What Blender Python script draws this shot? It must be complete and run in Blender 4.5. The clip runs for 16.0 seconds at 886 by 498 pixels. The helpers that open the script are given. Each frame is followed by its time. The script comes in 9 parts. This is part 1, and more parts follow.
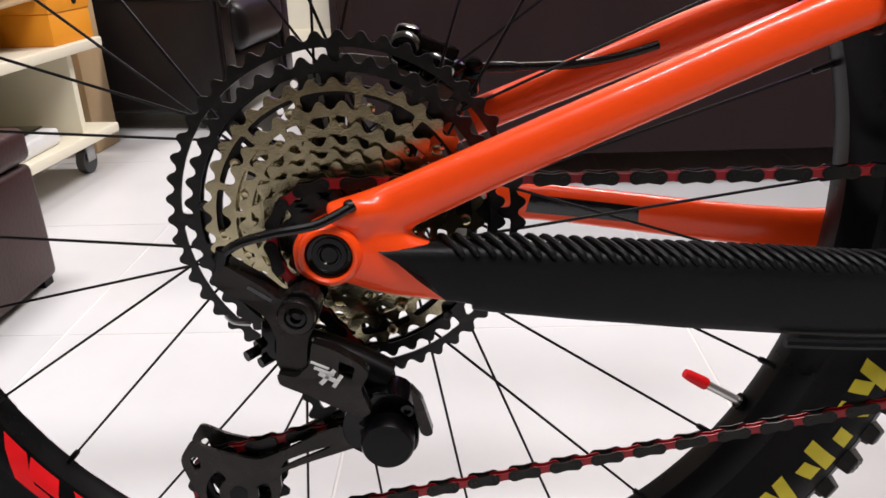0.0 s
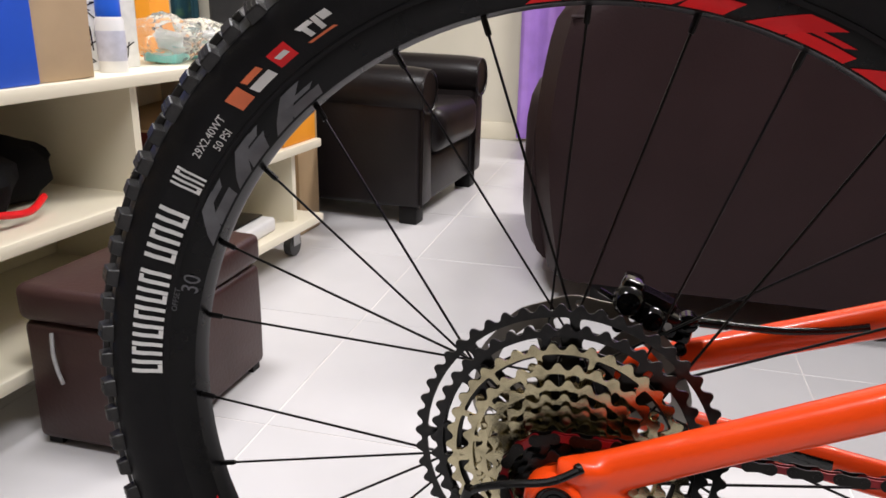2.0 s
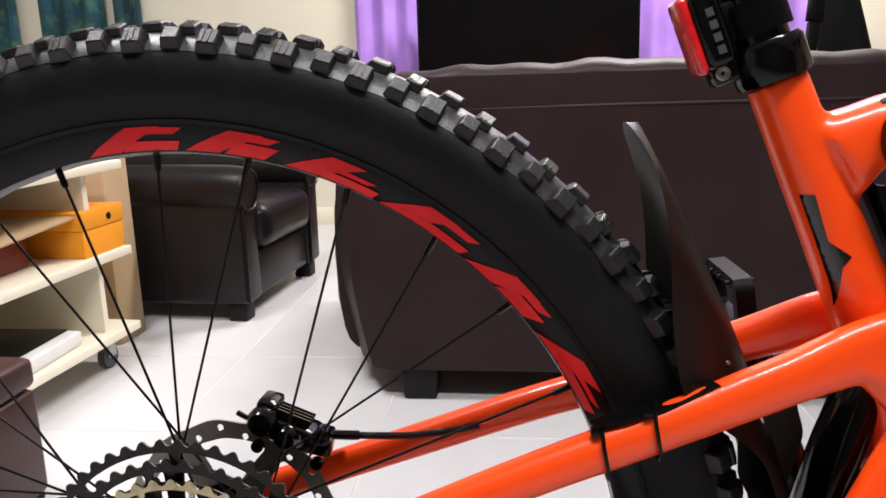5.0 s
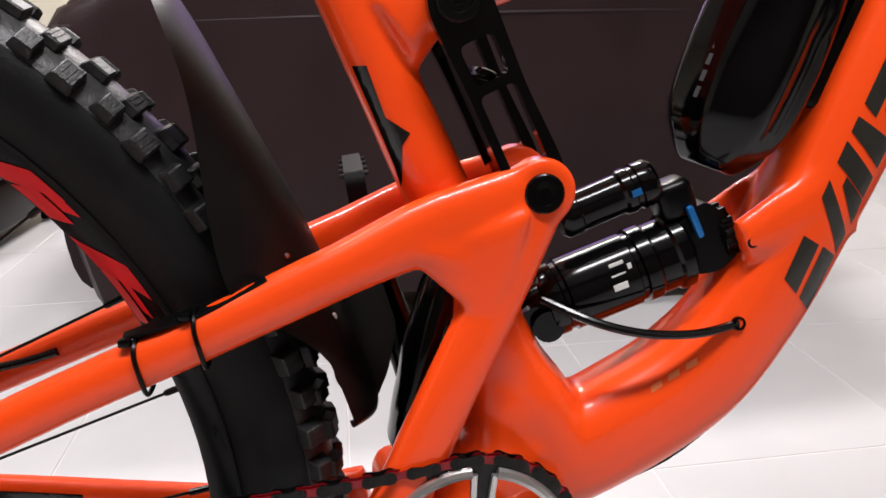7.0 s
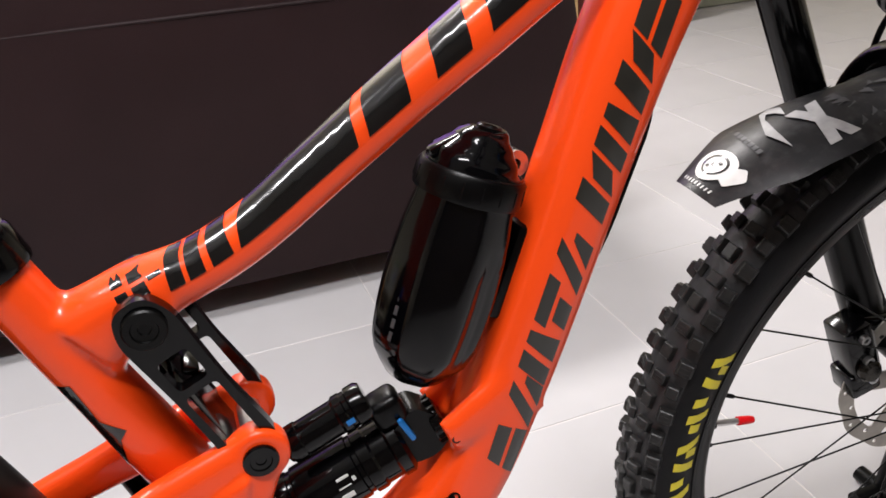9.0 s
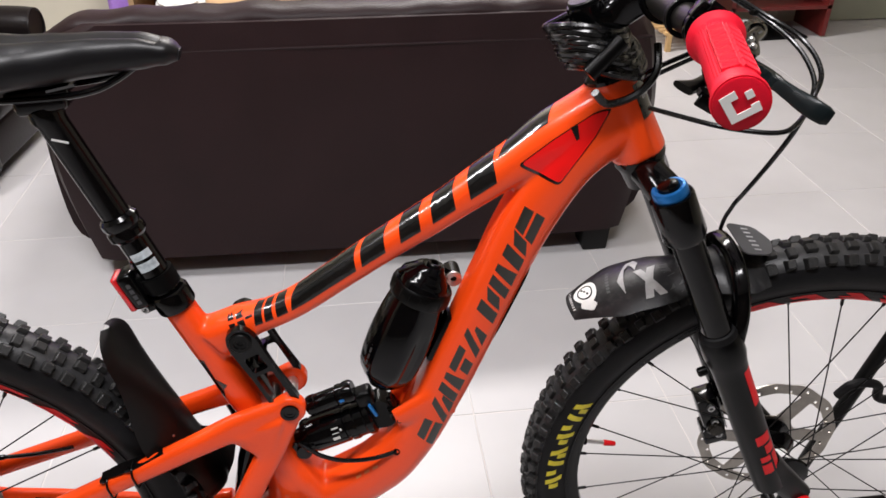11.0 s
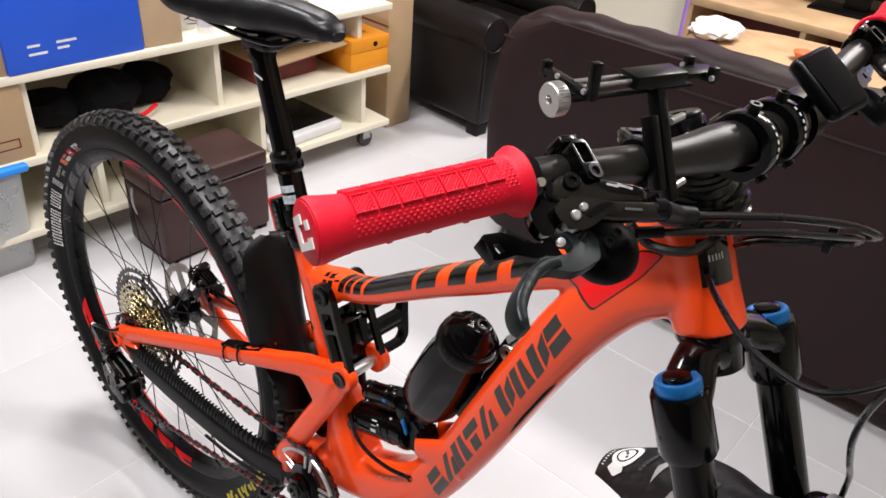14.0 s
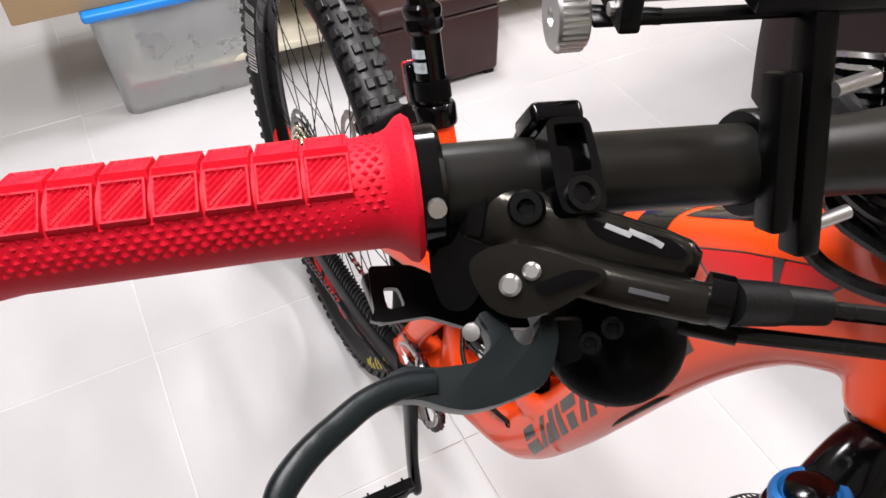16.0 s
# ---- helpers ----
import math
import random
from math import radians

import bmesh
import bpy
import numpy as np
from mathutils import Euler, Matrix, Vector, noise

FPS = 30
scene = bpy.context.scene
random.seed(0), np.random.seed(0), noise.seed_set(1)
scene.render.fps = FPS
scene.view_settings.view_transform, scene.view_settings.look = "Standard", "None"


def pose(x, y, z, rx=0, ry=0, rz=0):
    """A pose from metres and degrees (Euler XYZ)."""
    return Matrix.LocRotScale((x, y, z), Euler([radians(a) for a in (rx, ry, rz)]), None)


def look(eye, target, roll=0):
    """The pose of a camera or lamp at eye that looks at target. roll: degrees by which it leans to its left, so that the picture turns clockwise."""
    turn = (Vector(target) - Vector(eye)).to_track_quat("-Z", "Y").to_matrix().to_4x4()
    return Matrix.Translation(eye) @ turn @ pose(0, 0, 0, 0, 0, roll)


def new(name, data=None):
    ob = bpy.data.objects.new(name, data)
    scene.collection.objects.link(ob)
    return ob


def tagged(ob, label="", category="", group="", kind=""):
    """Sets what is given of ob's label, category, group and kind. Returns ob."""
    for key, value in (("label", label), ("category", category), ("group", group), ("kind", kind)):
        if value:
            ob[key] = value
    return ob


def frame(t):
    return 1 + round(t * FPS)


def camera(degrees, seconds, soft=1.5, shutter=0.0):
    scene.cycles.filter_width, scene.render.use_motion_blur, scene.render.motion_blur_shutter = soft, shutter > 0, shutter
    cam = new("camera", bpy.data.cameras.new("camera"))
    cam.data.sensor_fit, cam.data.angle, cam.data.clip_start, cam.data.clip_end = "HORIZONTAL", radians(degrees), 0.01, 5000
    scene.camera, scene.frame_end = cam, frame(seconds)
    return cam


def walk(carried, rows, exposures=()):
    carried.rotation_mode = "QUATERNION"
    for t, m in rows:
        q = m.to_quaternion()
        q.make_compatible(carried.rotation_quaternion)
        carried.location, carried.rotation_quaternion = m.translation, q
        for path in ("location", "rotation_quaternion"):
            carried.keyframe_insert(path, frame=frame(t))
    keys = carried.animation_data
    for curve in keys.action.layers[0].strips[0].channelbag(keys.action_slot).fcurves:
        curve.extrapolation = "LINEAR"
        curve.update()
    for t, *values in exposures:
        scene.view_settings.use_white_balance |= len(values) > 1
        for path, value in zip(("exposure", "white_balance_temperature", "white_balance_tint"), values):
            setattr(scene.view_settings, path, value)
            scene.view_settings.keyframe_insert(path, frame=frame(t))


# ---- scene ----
cam = camera(60.0, 16.0, 1.6)
PATH = [
    (0, (0.075, -0.442, 0.529), (0.007, 1.397, -0.254), -2.0),
    (0.5, (0.085, -0.458, 0.555), (-0.038, 1.377, -0.23), -2.0),
    (1, (0.09, -0.488, 0.597), (-0.165, 1.344, -0.164), -1.5),
    (1.5, (0.053, -0.494, 0.633), (-0.339, 1.338, -0.066), 0.1),
    (2, (0.031, -0.483, 0.664), (-0.433, 1.361, 0.044), 1.1),
    (2.5, (0.034, -0.48, 0.675), (-0.443, 1.377, 0.105), 0.9),
    (3, (0.044, -0.476, 0.691), (-0.413, 1.397, 0.161), 0.3),
    (3.2, (0.057, -0.476, 0.704), (-0.39, 1.404, 0.188), -0.0),
    (5.3, (0.265, -0.461, 0.705), (0.124, 1.487, 0.272), -2.0),
    (5.5, (0.285, -0.461, 0.704), (0.193, 1.487, 0.262), -2.1),
    (6, (0.339, -0.476, 0.698), (0.344, 1.473, 0.248), -1.6),
    (6.5, (0.363, -0.462, 0.685), (0.477, 1.472, 0.189), -1.2),
    (7, (0.388, -0.418, 0.662), (0.643, 1.47, 0.053), -1.2),
    (7.5, (0.433, -0.42, 0.681), (0.809, 1.427, 0.012), -2.0),
    (8, (0.476, -0.423, 0.707), (0.91, 1.374, -0.055), -3.1),
    (8.5, (0.501, -0.406, 0.802), (1.008, 1.334, -0.045), -3.1),
    (9, (0.495, -0.401, 0.89), (1.072, 1.275, -0.037), -3.8),
    (9.2, (0.483, -0.408, 0.923), (1.083, 1.227, -0.058), -4.2),
    (11.3, (0.626, -0.755, 1.239), (0.733, 0.928, 0.162), 1.4),
    (11.5, (0.647, -0.773, 1.241), (0.685, 0.929, 0.192), 2.3),
    (12, (0.745, -0.741, 1.253), (0.605, 0.962, 0.213), 3.8),
    (12.5, (0.837, -0.687, 1.25), (0.485, 0.977, 0.199), 4.3),
    (13, (0.97, -0.701, 1.261), (0.362, 0.885, 0.205), 4.6),
    (13.5, (1.057, -0.668, 1.281), (0.203, 0.803, 0.229), 4.7),
    (14, (1.057, -0.518, 1.253), (0.004, 0.791, 0.169), 4.5),
    (14.5, (1.059, -0.408, 1.238), (-0.12, 0.721, 0.082), 3.9),
    (15, (1.051, -0.337, 1.2185), (-0.209, 0.6, -0.022), 2.0),
    (15.5, (1.013, -0.285, 1.206), (-0.257, 0.494, -0.128), 1.2),
    (16, (0.995, -0.267, 1.195), (-0.263, 0.35, -0.232), -1.3),
]
walk(cam, [(t, look(eye, target, roll)) for t, eye, target, roll in PATH],
     exposures=[(0, 0.08), (2, -0.06), (3.2, 0.06), (5.5, 0.30), (7, 0.22), (9, 0.10), (11.5, -0.10), (13.5, 0.03), (14.5, 0.08), (16, 0.10)])

# ---- world and light: a lit room at night, ceiling lamps only ----
world = bpy.data.worlds.new("world")
scene.world = world
world.use_nodes = True
world.node_tree.nodes["Background"].inputs[0].default_value = (0.9, 0.92, 1.0, 1)
world.node_tree.nodes["Background"].inputs[1].default_value = 0.02


def ceiling_lamp(name, x, y, sx, sy, watts, colour=(1.0, 0.975, 1.0)):
    lamp = bpy.data.lights.new(name, "AREA")
    lamp.shape, lamp.size, lamp.size_y, lamp.energy, lamp.color = "RECTANGLE", sx, sy, watts, colour
    ob = new(name, lamp)
    ob.matrix_basis = pose(x, y, 2.62)
    return ob


ceiling_lamp("ceiling_lamp_front", 0.55, -0.55, 1.25, 0.22, 57)
ceiling_lamp("ceiling_lamp_middle", -0.9, 0.6, 0.5, 0.5, 50)
ceiling_lamp("ceiling_lamp_back", 0.9, 2.5, 1.2, 0.25, 88, (1.0, 0.955, 0.94))


# ---- materials ----
def mat(name, color, rough=0.5, metal=0.0, coat=0.0, vary=0.12, scale=25.0, bump=0.0, bump_scale=250.0, color2=None, amount=0.35, spec=0.5, coat_rough=0.05, rough_vary=0.1):
    """A surface with two scales of variation: broad colour drift and fine grain, and uneven gloss."""
    m = bpy.data.materials.new(name)
    m.use_nodes = True
    nt = m.node_tree
    b = nt.nodes["Principled BSDF"]
    tc = nt.nodes.new("ShaderNodeTexCoord")
    n1 = nt.nodes.new("ShaderNodeTexNoise")
    n1.inputs["Scale"].default_value, n1.inputs["Detail"].default_value = scale, 5.0
    n2 = nt.nodes.new("ShaderNodeTexNoise")
    n2.inputs["Scale"].default_value, n2.inputs["Detail"].default_value = bump_scale, 3.0
    nt.links.new(tc.outputs["Object"], n1.inputs["Vector"])
    nt.links.new(tc.outputs["Object"], n2.inputs["Vector"])
    ramp = nt.nodes.new("ShaderNodeValToRGB")
    lo, hi = tuple(c * (1 - vary) for c in color), tuple(min(1.0, c * (1 + vary)) for c in color)
    ramp.color_ramp.elements[0].position, ramp.color_ramp.elements[1].position = 0.3, 0.7
    ramp.color_ramp.elements[0].color, ramp.color_ramp.elements[1].color = (*lo, 1), (*hi, 1)
    nt.links.new(n1.outputs["Fac"], ramp.inputs["Fac"])
    out = ramp.outputs["Color"]
    if color2:
        mix = nt.nodes.new("ShaderNodeMix")
        mix.data_type = "RGBA"
        r2 = nt.nodes.new("ShaderNodeValToRGB")
        r2.color_ramp.elements[0].position, r2.color_ramp.elements[1].position = 0.5, 0.75
        r2.color_ramp.elements[0].color, r2.color_ramp.elements[1].color = (0, 0, 0, 1), (amount, amount, amount, 1)
        n3 = nt.nodes.new("ShaderNodeTexNoise")
        n3.inputs["Scale"].default_value, n3.inputs["Detail"].default_value = scale * 2.7, 8.0
        nt.links.new(tc.outputs["Object"], n3.inputs["Vector"])
        nt.links.new(n3.outputs["Fac"], r2.inputs["Fac"])
        nt.links.new(r2.outputs["Color"], mix.inputs["Factor"])
        nt.links.new(out, mix.inputs["A"])
        mix.inputs["B"].default_value = (*color2, 1)
        out = mix.outputs["Result"]
    nt.links.new(out, b.inputs["Base Color"])
    rr = nt.nodes.new("ShaderNodeMapRange")
    rr.inputs["To Min"].default_value, rr.inputs["To Max"].default_value = max(0.02, rough - rough_vary * rough), min(1.0, rough + rough_vary * rough)
    nt.links.new(n1.outputs["Fac"], rr.inputs["Value"])
    nt.links.new(rr.outputs["Result"], b.inputs["Roughness"])
    b.inputs["Metallic"].default_value = metal
    b.inputs["Specular IOR Level"].default_value = spec
    b.inputs["Coat Weight"].default_value = coat
    b.inputs["Coat Roughness"].default_value = coat_rough
    if bump:
        bp = nt.nodes.new("ShaderNodeBump")
        bp.inputs["Strength"].default_value, bp.inputs["Distance"].default_value = bump, 0.002
        nt.links.new(n2.outputs["Fac"], bp.inputs["Height"])
        nt.links.new(bp.outputs["Normal"], b.inputs["Normal"])
    return m


def piece_mat(name, color, rough, vary=0.06, speck=None):
    """For alike pieces: each takes a slightly different tone."""
    m = mat(name, color, rough, vary=0.03, scale=6.0, bump=0.02, bump_scale=90.0)
    nt = m.node_tree
    b = nt.nodes["Principled BSDF"]
    src = b.inputs["Base Color"].links[0].from_socket
    info = nt.nodes.new("ShaderNodeObjectInfo")
    mr = nt.nodes.new("ShaderNodeMapRange")
    mr.inputs["To Min"].default_value, mr.inputs["To Max"].default_value = 1 - vary, 1 + vary
    hsv = nt.nodes.new("ShaderNodeHueSaturation")
    nt.links.new(info.outputs["Random"], mr.inputs["Value"])
    nt.links.new(mr.outputs["Result"], hsv.inputs["Value"])
    nt.links.new(src, hsv.inputs["Color"])
    nt.links.new(hsv.outputs["Color"], b.inputs["Base Color"])
    return m


ORANGE = mat("orange_gloss_paint", (0.95, 0.072, 0.006), 0.33, coat=0.4, vary=0.05, scale=6, bump=0.03, bump_scale=14, coat_rough=0.04, spec=0.3)
ORANGE_LIGHT = mat("pale_orange_paint", (0.86, 0.20, 0.06), 0.3, coat=1.0, vary=0.04, scale=8)
RED_PAINT = mat("red_gloss_paint", (0.88, 0.008, 0.008), 0.3, coat=0.2, vary=0.05, scale=9, spec=0.25)
DECAL_BLACK = mat("black_decal_film", (0.004, 0.004, 0.004), 0.25, coat=0.8, vary=0.2, scale=30, spec=0.3)
DECAL_GREY = mat("dark_grey_decal_film", (0.022, 0.021, 0.017), 0.35, coat=0.5, vary=0.15, scale=30, spec=0.3)
CARBON = mat("black_gloss_alloy", (0.0012, 0.0012, 0.0014), 0.13, coat=0.0, vary=0.25, scale=40, spec=0.27)
ANODISED = mat("black_anodised_alloy", (0.0014, 0.0014, 0.0015), 0.3, metal=0.0, vary=0.25, scale=60, bump=0.05, bump_scale=900, spec=0.17)
SATIN = mat("black_satin_alloy", (0.0019, 0.0019, 0.0018), 0.33, vary=0.25, scale=50, bump=0.06, bump_scale=800, spec=0.19)
LEVER = mat("grey_black_lever_alloy", (0.036, 0.033, 0.028), 0.2, metal=0.85, vary=0.15, scale=60, bump=0.04, bump_scale=1200)
BLADE = mat("dark_green_grey_lever_alloy", (0.0045, 0.0078, 0.0086), 0.34, vary=0.2, scale=60, bump=0.05, bump_scale=1200, spec=0.24)
PLASTIC = mat("black_plastic", (0.0012, 0.0012, 0.0013), 0.30, vary=0.2, scale=30, bump=0.02, bump_scale=700, spec=0.17)
MATTE = mat("black_matte_plastic", (0.0015, 0.0015, 0.0016), 0.5, vary=0.2, scale=30, bump=0.12, bump_scale=600, spec=0.08)
RUBBER = mat("black_tyre_rubber", (0.0060, 0.0059, 0.0066), 0.50, vary=0.18, scale=18, bump=0.12, bump_scale=420, color2=(0.022, 0.020, 0.018), amount=0.2, spec=0.14)
# lighter than the sidewall: light on the tyre's top painted in, with dust
CASING = mat("dusty_lit_casing_rubber", (0.020, 0.020, 0.021), 0.40, vary=0.25, scale=40, bump=0.15, bump_scale=420, color2=(0.06, 0.056, 0.052), amount=0.30, spec=0.38)
KNOB_RUBBER = mat("worn_tread_rubber", (0.0100, 0.0097, 0.0095), 0.42, vary=0.25, scale=60, bump=0.2, bump_scale=500, color2=(0.045, 0.041, 0.037), amount=0.35, spec=0.4)
GUARD_RUBBER = mat("black_soft_rubber", (0.0045, 0.0045, 0.0050), 0.45, vary=0.2, scale=30, bump=0.1, bump_scale=700, spec=0.16)
RIM_ALLOY = mat("black_rim_alloy", (0.0032, 0.0032, 0.0034), 0.28, vary=0.25, scale=40, bump=0.03, bump_scale=700, spec=0.16)
RIM_GREY = mat("grey_rim_print", (0.11, 0.11, 0.118), 0.4, vary=0.2, scale=60, spec=0.2)
PALE_PRINT = mat("pale_grey_print", (0.34, 0.34, 0.34), 0.45, vary=0.2, scale=90)
STEEL = mat("brushed_steel", (0.42, 0.42, 0.42), 0.3, metal=1.0, vary=0.12, scale=60, bump=0.05, bump_scale=900)
ROTOR = mat("worn_steel_rotor", (0.33, 0.31, 0.28), 0.36, metal=1.0, vary=0.18, scale=40, bump=0.08, bump_scale=700)
SILVER = mat("silver_alloy", (0.62, 0.61, 0.60), 0.32, metal=0.9, vary=0.08, scale=60)
GOLD = mat("champagne_gold_cog", (0.47, 0.42, 0.27), 0.19, metal=1.0, vary=0.25, scale=50, bump=0.05, bump_scale=900, color2=(0.06, 0.048, 0.028), amount=0.4)
COG_BLACK = mat("black_cog", (0.006, 0.006, 0.006), 0.3, metal=0.4, vary=0.25, scale=60, color2=(0.05, 0.046, 0.042), amount=0.3)
DERAIL = mat("dark_grey_derailleur_alloy", (0.024, 0.021, 0.020), 0.27, metal=0.75, vary=0.2, scale=60, bump=0.05, bump_scale=900)
LINK_DARK = mat("gunmetal_chain_plate", (0.016, 0.015, 0.014), 0.33, metal=0.8, vary=0.2, scale=90)
LINK_RED = mat("red_chain_plate", (0.22, 0.005, 0.009), 0.35, metal=0.3, vary=0.15, scale=90)
GRIP_RED = mat("red_grip_rubber", (0.60, 0.0035, 0.020), 0.54, vary=0.10, scale=35, bump=0.10, bump_scale=900, spec=0.22)
WHITE_PRINT = mat("white_print", (0.72, 0.72, 0.70), 0.5, vary=0.08, scale=60)
GREY_PRINT = mat("grey_print", (0.046, 0.046, 0.049), 0.455, vary=0.2, scale=60)
YELLOW_PRINT = mat("yellow_print", (0.78, 0.66, 0.02), 0.5, vary=0.08, scale=60)
RED_PRINT = mat("red_print", (0.74, 0.008, 0.012), 0.4, vary=0.08, scale=60, spec=0.25)
ORANGE_PRINT = mat("orange_print", (0.75, 0.16, 0.05), 0.5, vary=0.08, scale=60)
BLUE_ANOD = mat("blue_anodised_alloy", (0.015, 0.17, 0.50), 0.3, metal=0.5, vary=0.1, scale=60)
CABLE = mat("black_cable_sheath", (0.0014, 0.0014, 0.0016), 0.27, coat=0.15, vary=0.2, scale=60, spec=0.3)
LENS_RED = mat("red_lens_plastic", (0.62, 0.008, 0.012), 0.12, coat=1.0, vary=0.3, scale=120, bump=0.4, bump_scale=600)
STICKER = mat("pale_iridescent_sticker", (0.55, 0.62, 0.66), 0.25, metal=0.3, vary=0.35, scale=120)
GREY_PLASTIC = mat("translucent_grey_plastic", (0.06, 0.06, 0.064), 0.45, vary=0.12, scale=30)

LEATHER = mat("dark_brown_leather", (0.0195, 0.0098, 0.0104), 0.46, vary=0.14, scale=5, bump=0.28, bump_scale=170, rough_vary=0.2, spec=0.2)
LEATHER_BLACK = mat("near_black_leather", (0.010, 0.0075, 0.0075), 0.34, vary=0.2, scale=6, bump=0.3, bump_scale=120, spec=0.24)
FOOT_PLASTIC = mat("black_sofa_foot", (0.005, 0.0045, 0.0045), 0.5, vary=0.2, spec=0.25)
CREAM = mat("cream_laminate", (0.80, 0.745, 0.59), 0.42, vary=0.04, scale=4, bump=0.03, bump_scale=120)
CARDBOARD = mat("brown_cardboard", (0.42, 0.29, 0.16), 0.8, vary=0.07, scale=7, bump=0.12, bump_scale=160)
PAPER = mat("kraft_paper", (0.46, 0.33, 0.20), 0.8, vary=0.08, scale=9, bump=0.25, bump_scale=40)
ORANGE_CARD = mat("orange_card", (0.80, 0.30, 0.010), 0.6, vary=0.06, scale=10, bump=0.05, bump_scale=200)
BLUE_CARD = mat("blue_card", (0.010, 0.09, 0.62), 0.5, vary=0.06, scale=8, bump=0.05, bump_scale=150)
BLUE_LID = mat("bright_blue_plastic", (0.012, 0.25, 0.80), 0.35, vary=0.06, scale=10)
WALL = mat("cream_wall_paint", (0.70, 0.66, 0.54), 0.75, vary=0.04, scale=2.5, bump=0.06, bump_scale=110)
CEILING = mat("white_ceiling_paint", (0.80, 0.80, 0.78), 0.85, vary=0.03, scale=2.5)
TILE = piece_mat("white_floor_tile", (0.540, 0.529, 0.531), 0.32, 0.022)
TILE.node_tree.nodes["Principled BSDF"].inputs["Specular IOR Level"].default_value = 0.27
GROUT = mat("beige_grout", (0.66, 0.63, 0.61), 0.9, vary=0.15, scale=8)
WOOD = mat("pale_wood", (0.50, 0.33, 0.18), 0.5, vary=0.16, scale=9, bump=0.08, bump_scale=120)
PINE = mat("light_pine", (0.58, 0.38, 0.17), 0.55, vary=0.15, scale=12, bump=0.08, bump_scale=120)
PURPLE = mat("lilac_fabric", (0.40, 0.22, 0.68), 0.85, vary=0.15, scale=7, bump=0.2, bump_scale=260)
PURPLE_DARK = mat("deep_purple_fabric", (0.07, 0.015, 0.20), 0.85, vary=0.15, scale=7, bump=0.2, bump_scale=260)
TEAL = mat("teal_print_fabric", (0.008, 0.05, 0.07), 0.85, vary=0.5, scale=6, color2=(0.10, 0.22, 0.08), amount=0.7)
SCREEN = mat("black_screen_glass", (0.002, 0.002, 0.0024), 0.12, vary=0.1, spec=0.3)
DOOR_GREY = mat("grey_green_door_paint", (0.33, 0.34, 0.26), 0.55, vary=0.07, scale=4, bump=0.05, bump_scale=120)
BLACK_FABRIC = mat("black_fabric", (0.004, 0.004, 0.0045), 0.85, vary=0.3, scale=9, bump=0.4, bump_scale=200, spec=0.1)
PINK = mat("pink_foam", (0.86, 0.16, 0.30), 0.6, vary=0.08, scale=14)
UKE = mat("yellow_lacquered_wood", (0.80, 0.50, 0.05), 0.3, coat=0.6, vary=0.08, scale=9)
RED_WOOD = mat("dark_red_paint", (0.16, 0.018, 0.016), 0.45, vary=0.15, scale=12)
WHITE_PLASTIC = mat("white_plastic", (0.75, 0.75, 0.75), 0.35, vary=0.04, scale=30)
BLUE_CAP = mat("blue_plastic_cap", (0.01, 0.10, 0.62), 0.35, vary=0.06, scale=30)
GREEN_BAG = mat("teal_plastic_bag", (0.25, 0.62, 0.58), 0.3, vary=0.25, scale=20, bump=0.5, bump_scale=60)


LEATHER_TAN = mat("chestnut_brown_leather", (0.040, 0.017, 0.015), 0.42, vary=0.18, scale=6, bump=0.25, bump_scale=150, spec=0.35)
# made-up dark colour of an unseen wall, keeps reflections in blacks dark
WALL_DARK = mat("unseen_dark_wall", (0.085, 0.060, 0.045), 0.5, vary=0.3, scale=3, bump=0.1, bump_scale=60)
GREY_FABRIC = mat("dark_grey_fabric", (0.035, 0.034, 0.034), 0.9, vary=0.2, scale=8, bump=0.3, bump_scale=240)
LABEL_PALE = mat("pale_printed_label", (0.55, 0.56, 0.66), 0.5, vary=0.12, scale=60)
GREEN_CARD = mat("leaf_green_card", (0.10, 0.48, 0.05), 0.5, vary=0.1, scale=20)


def glassy(name, color, rough, trans, ior=1.45):
    m = mat(name, color, rough, vary=0.05, scale=12)
    m.node_tree.nodes["Principled BSDF"].inputs["Transmission Weight"].default_value = trans
    m.node_tree.nodes["Principled BSDF"].inputs["IOR"].default_value = ior
    return m


FILM = glassy("crumpled_clear_film", (0.95, 0.97, 0.95), 0.12, 0.9, 1.12)
BIN_CLEAR = glassy("cloudy_clear_plastic", (0.88, 0.90, 0.90), 0.28, 0.75, 1.2)


# ---- mesh helpers ----
from mathutils import geometry


def finish(bm, smooth=True, sharp=35.0):
    bmesh.ops.remove_doubles(bm, verts=bm.verts, dist=1e-6)
    bmesh.ops.recalc_face_normals(bm, faces=bm.faces)
    for f in bm.faces:
        f.smooth = smooth
    if smooth:
        lim = radians(sharp)
        for e in bm.edges:
            if len(e.link_faces) == 2 and e.calc_face_angle(0.0) > lim:
                e.smooth = False


def mesh_of(name, bm, material, smooth=True, sharp=35.0):
    finish(bm, smooth, sharp)
    me = bpy.data.meshes.new(name)
    bm.to_mesh(me)
    bm.free()
    me.materials.append(material)
    return me


def part(name, bm, material, parent, label="", at=None, smooth=True, sharp=35.0):
    """One mesh object under a thing or a part."""
    ob = new(name, mesh_of(name, bm, material, smooth, sharp))
    ob.parent = parent
    if at is not None:
        ob.matrix_basis = at
    return tagged(ob, label)


def piece(name, me, parent, at):
    ob = new(name, me)
    ob.parent = parent
    ob.matrix_basis = at
    return ob


def thing(name, label, category, at=None, group="", kind=""):
    ob = new(name)
    ob.empty_display_size = 0.05
    if at is not None:
        ob.matrix_basis = at
    return tagged(ob, label, category, group, kind)


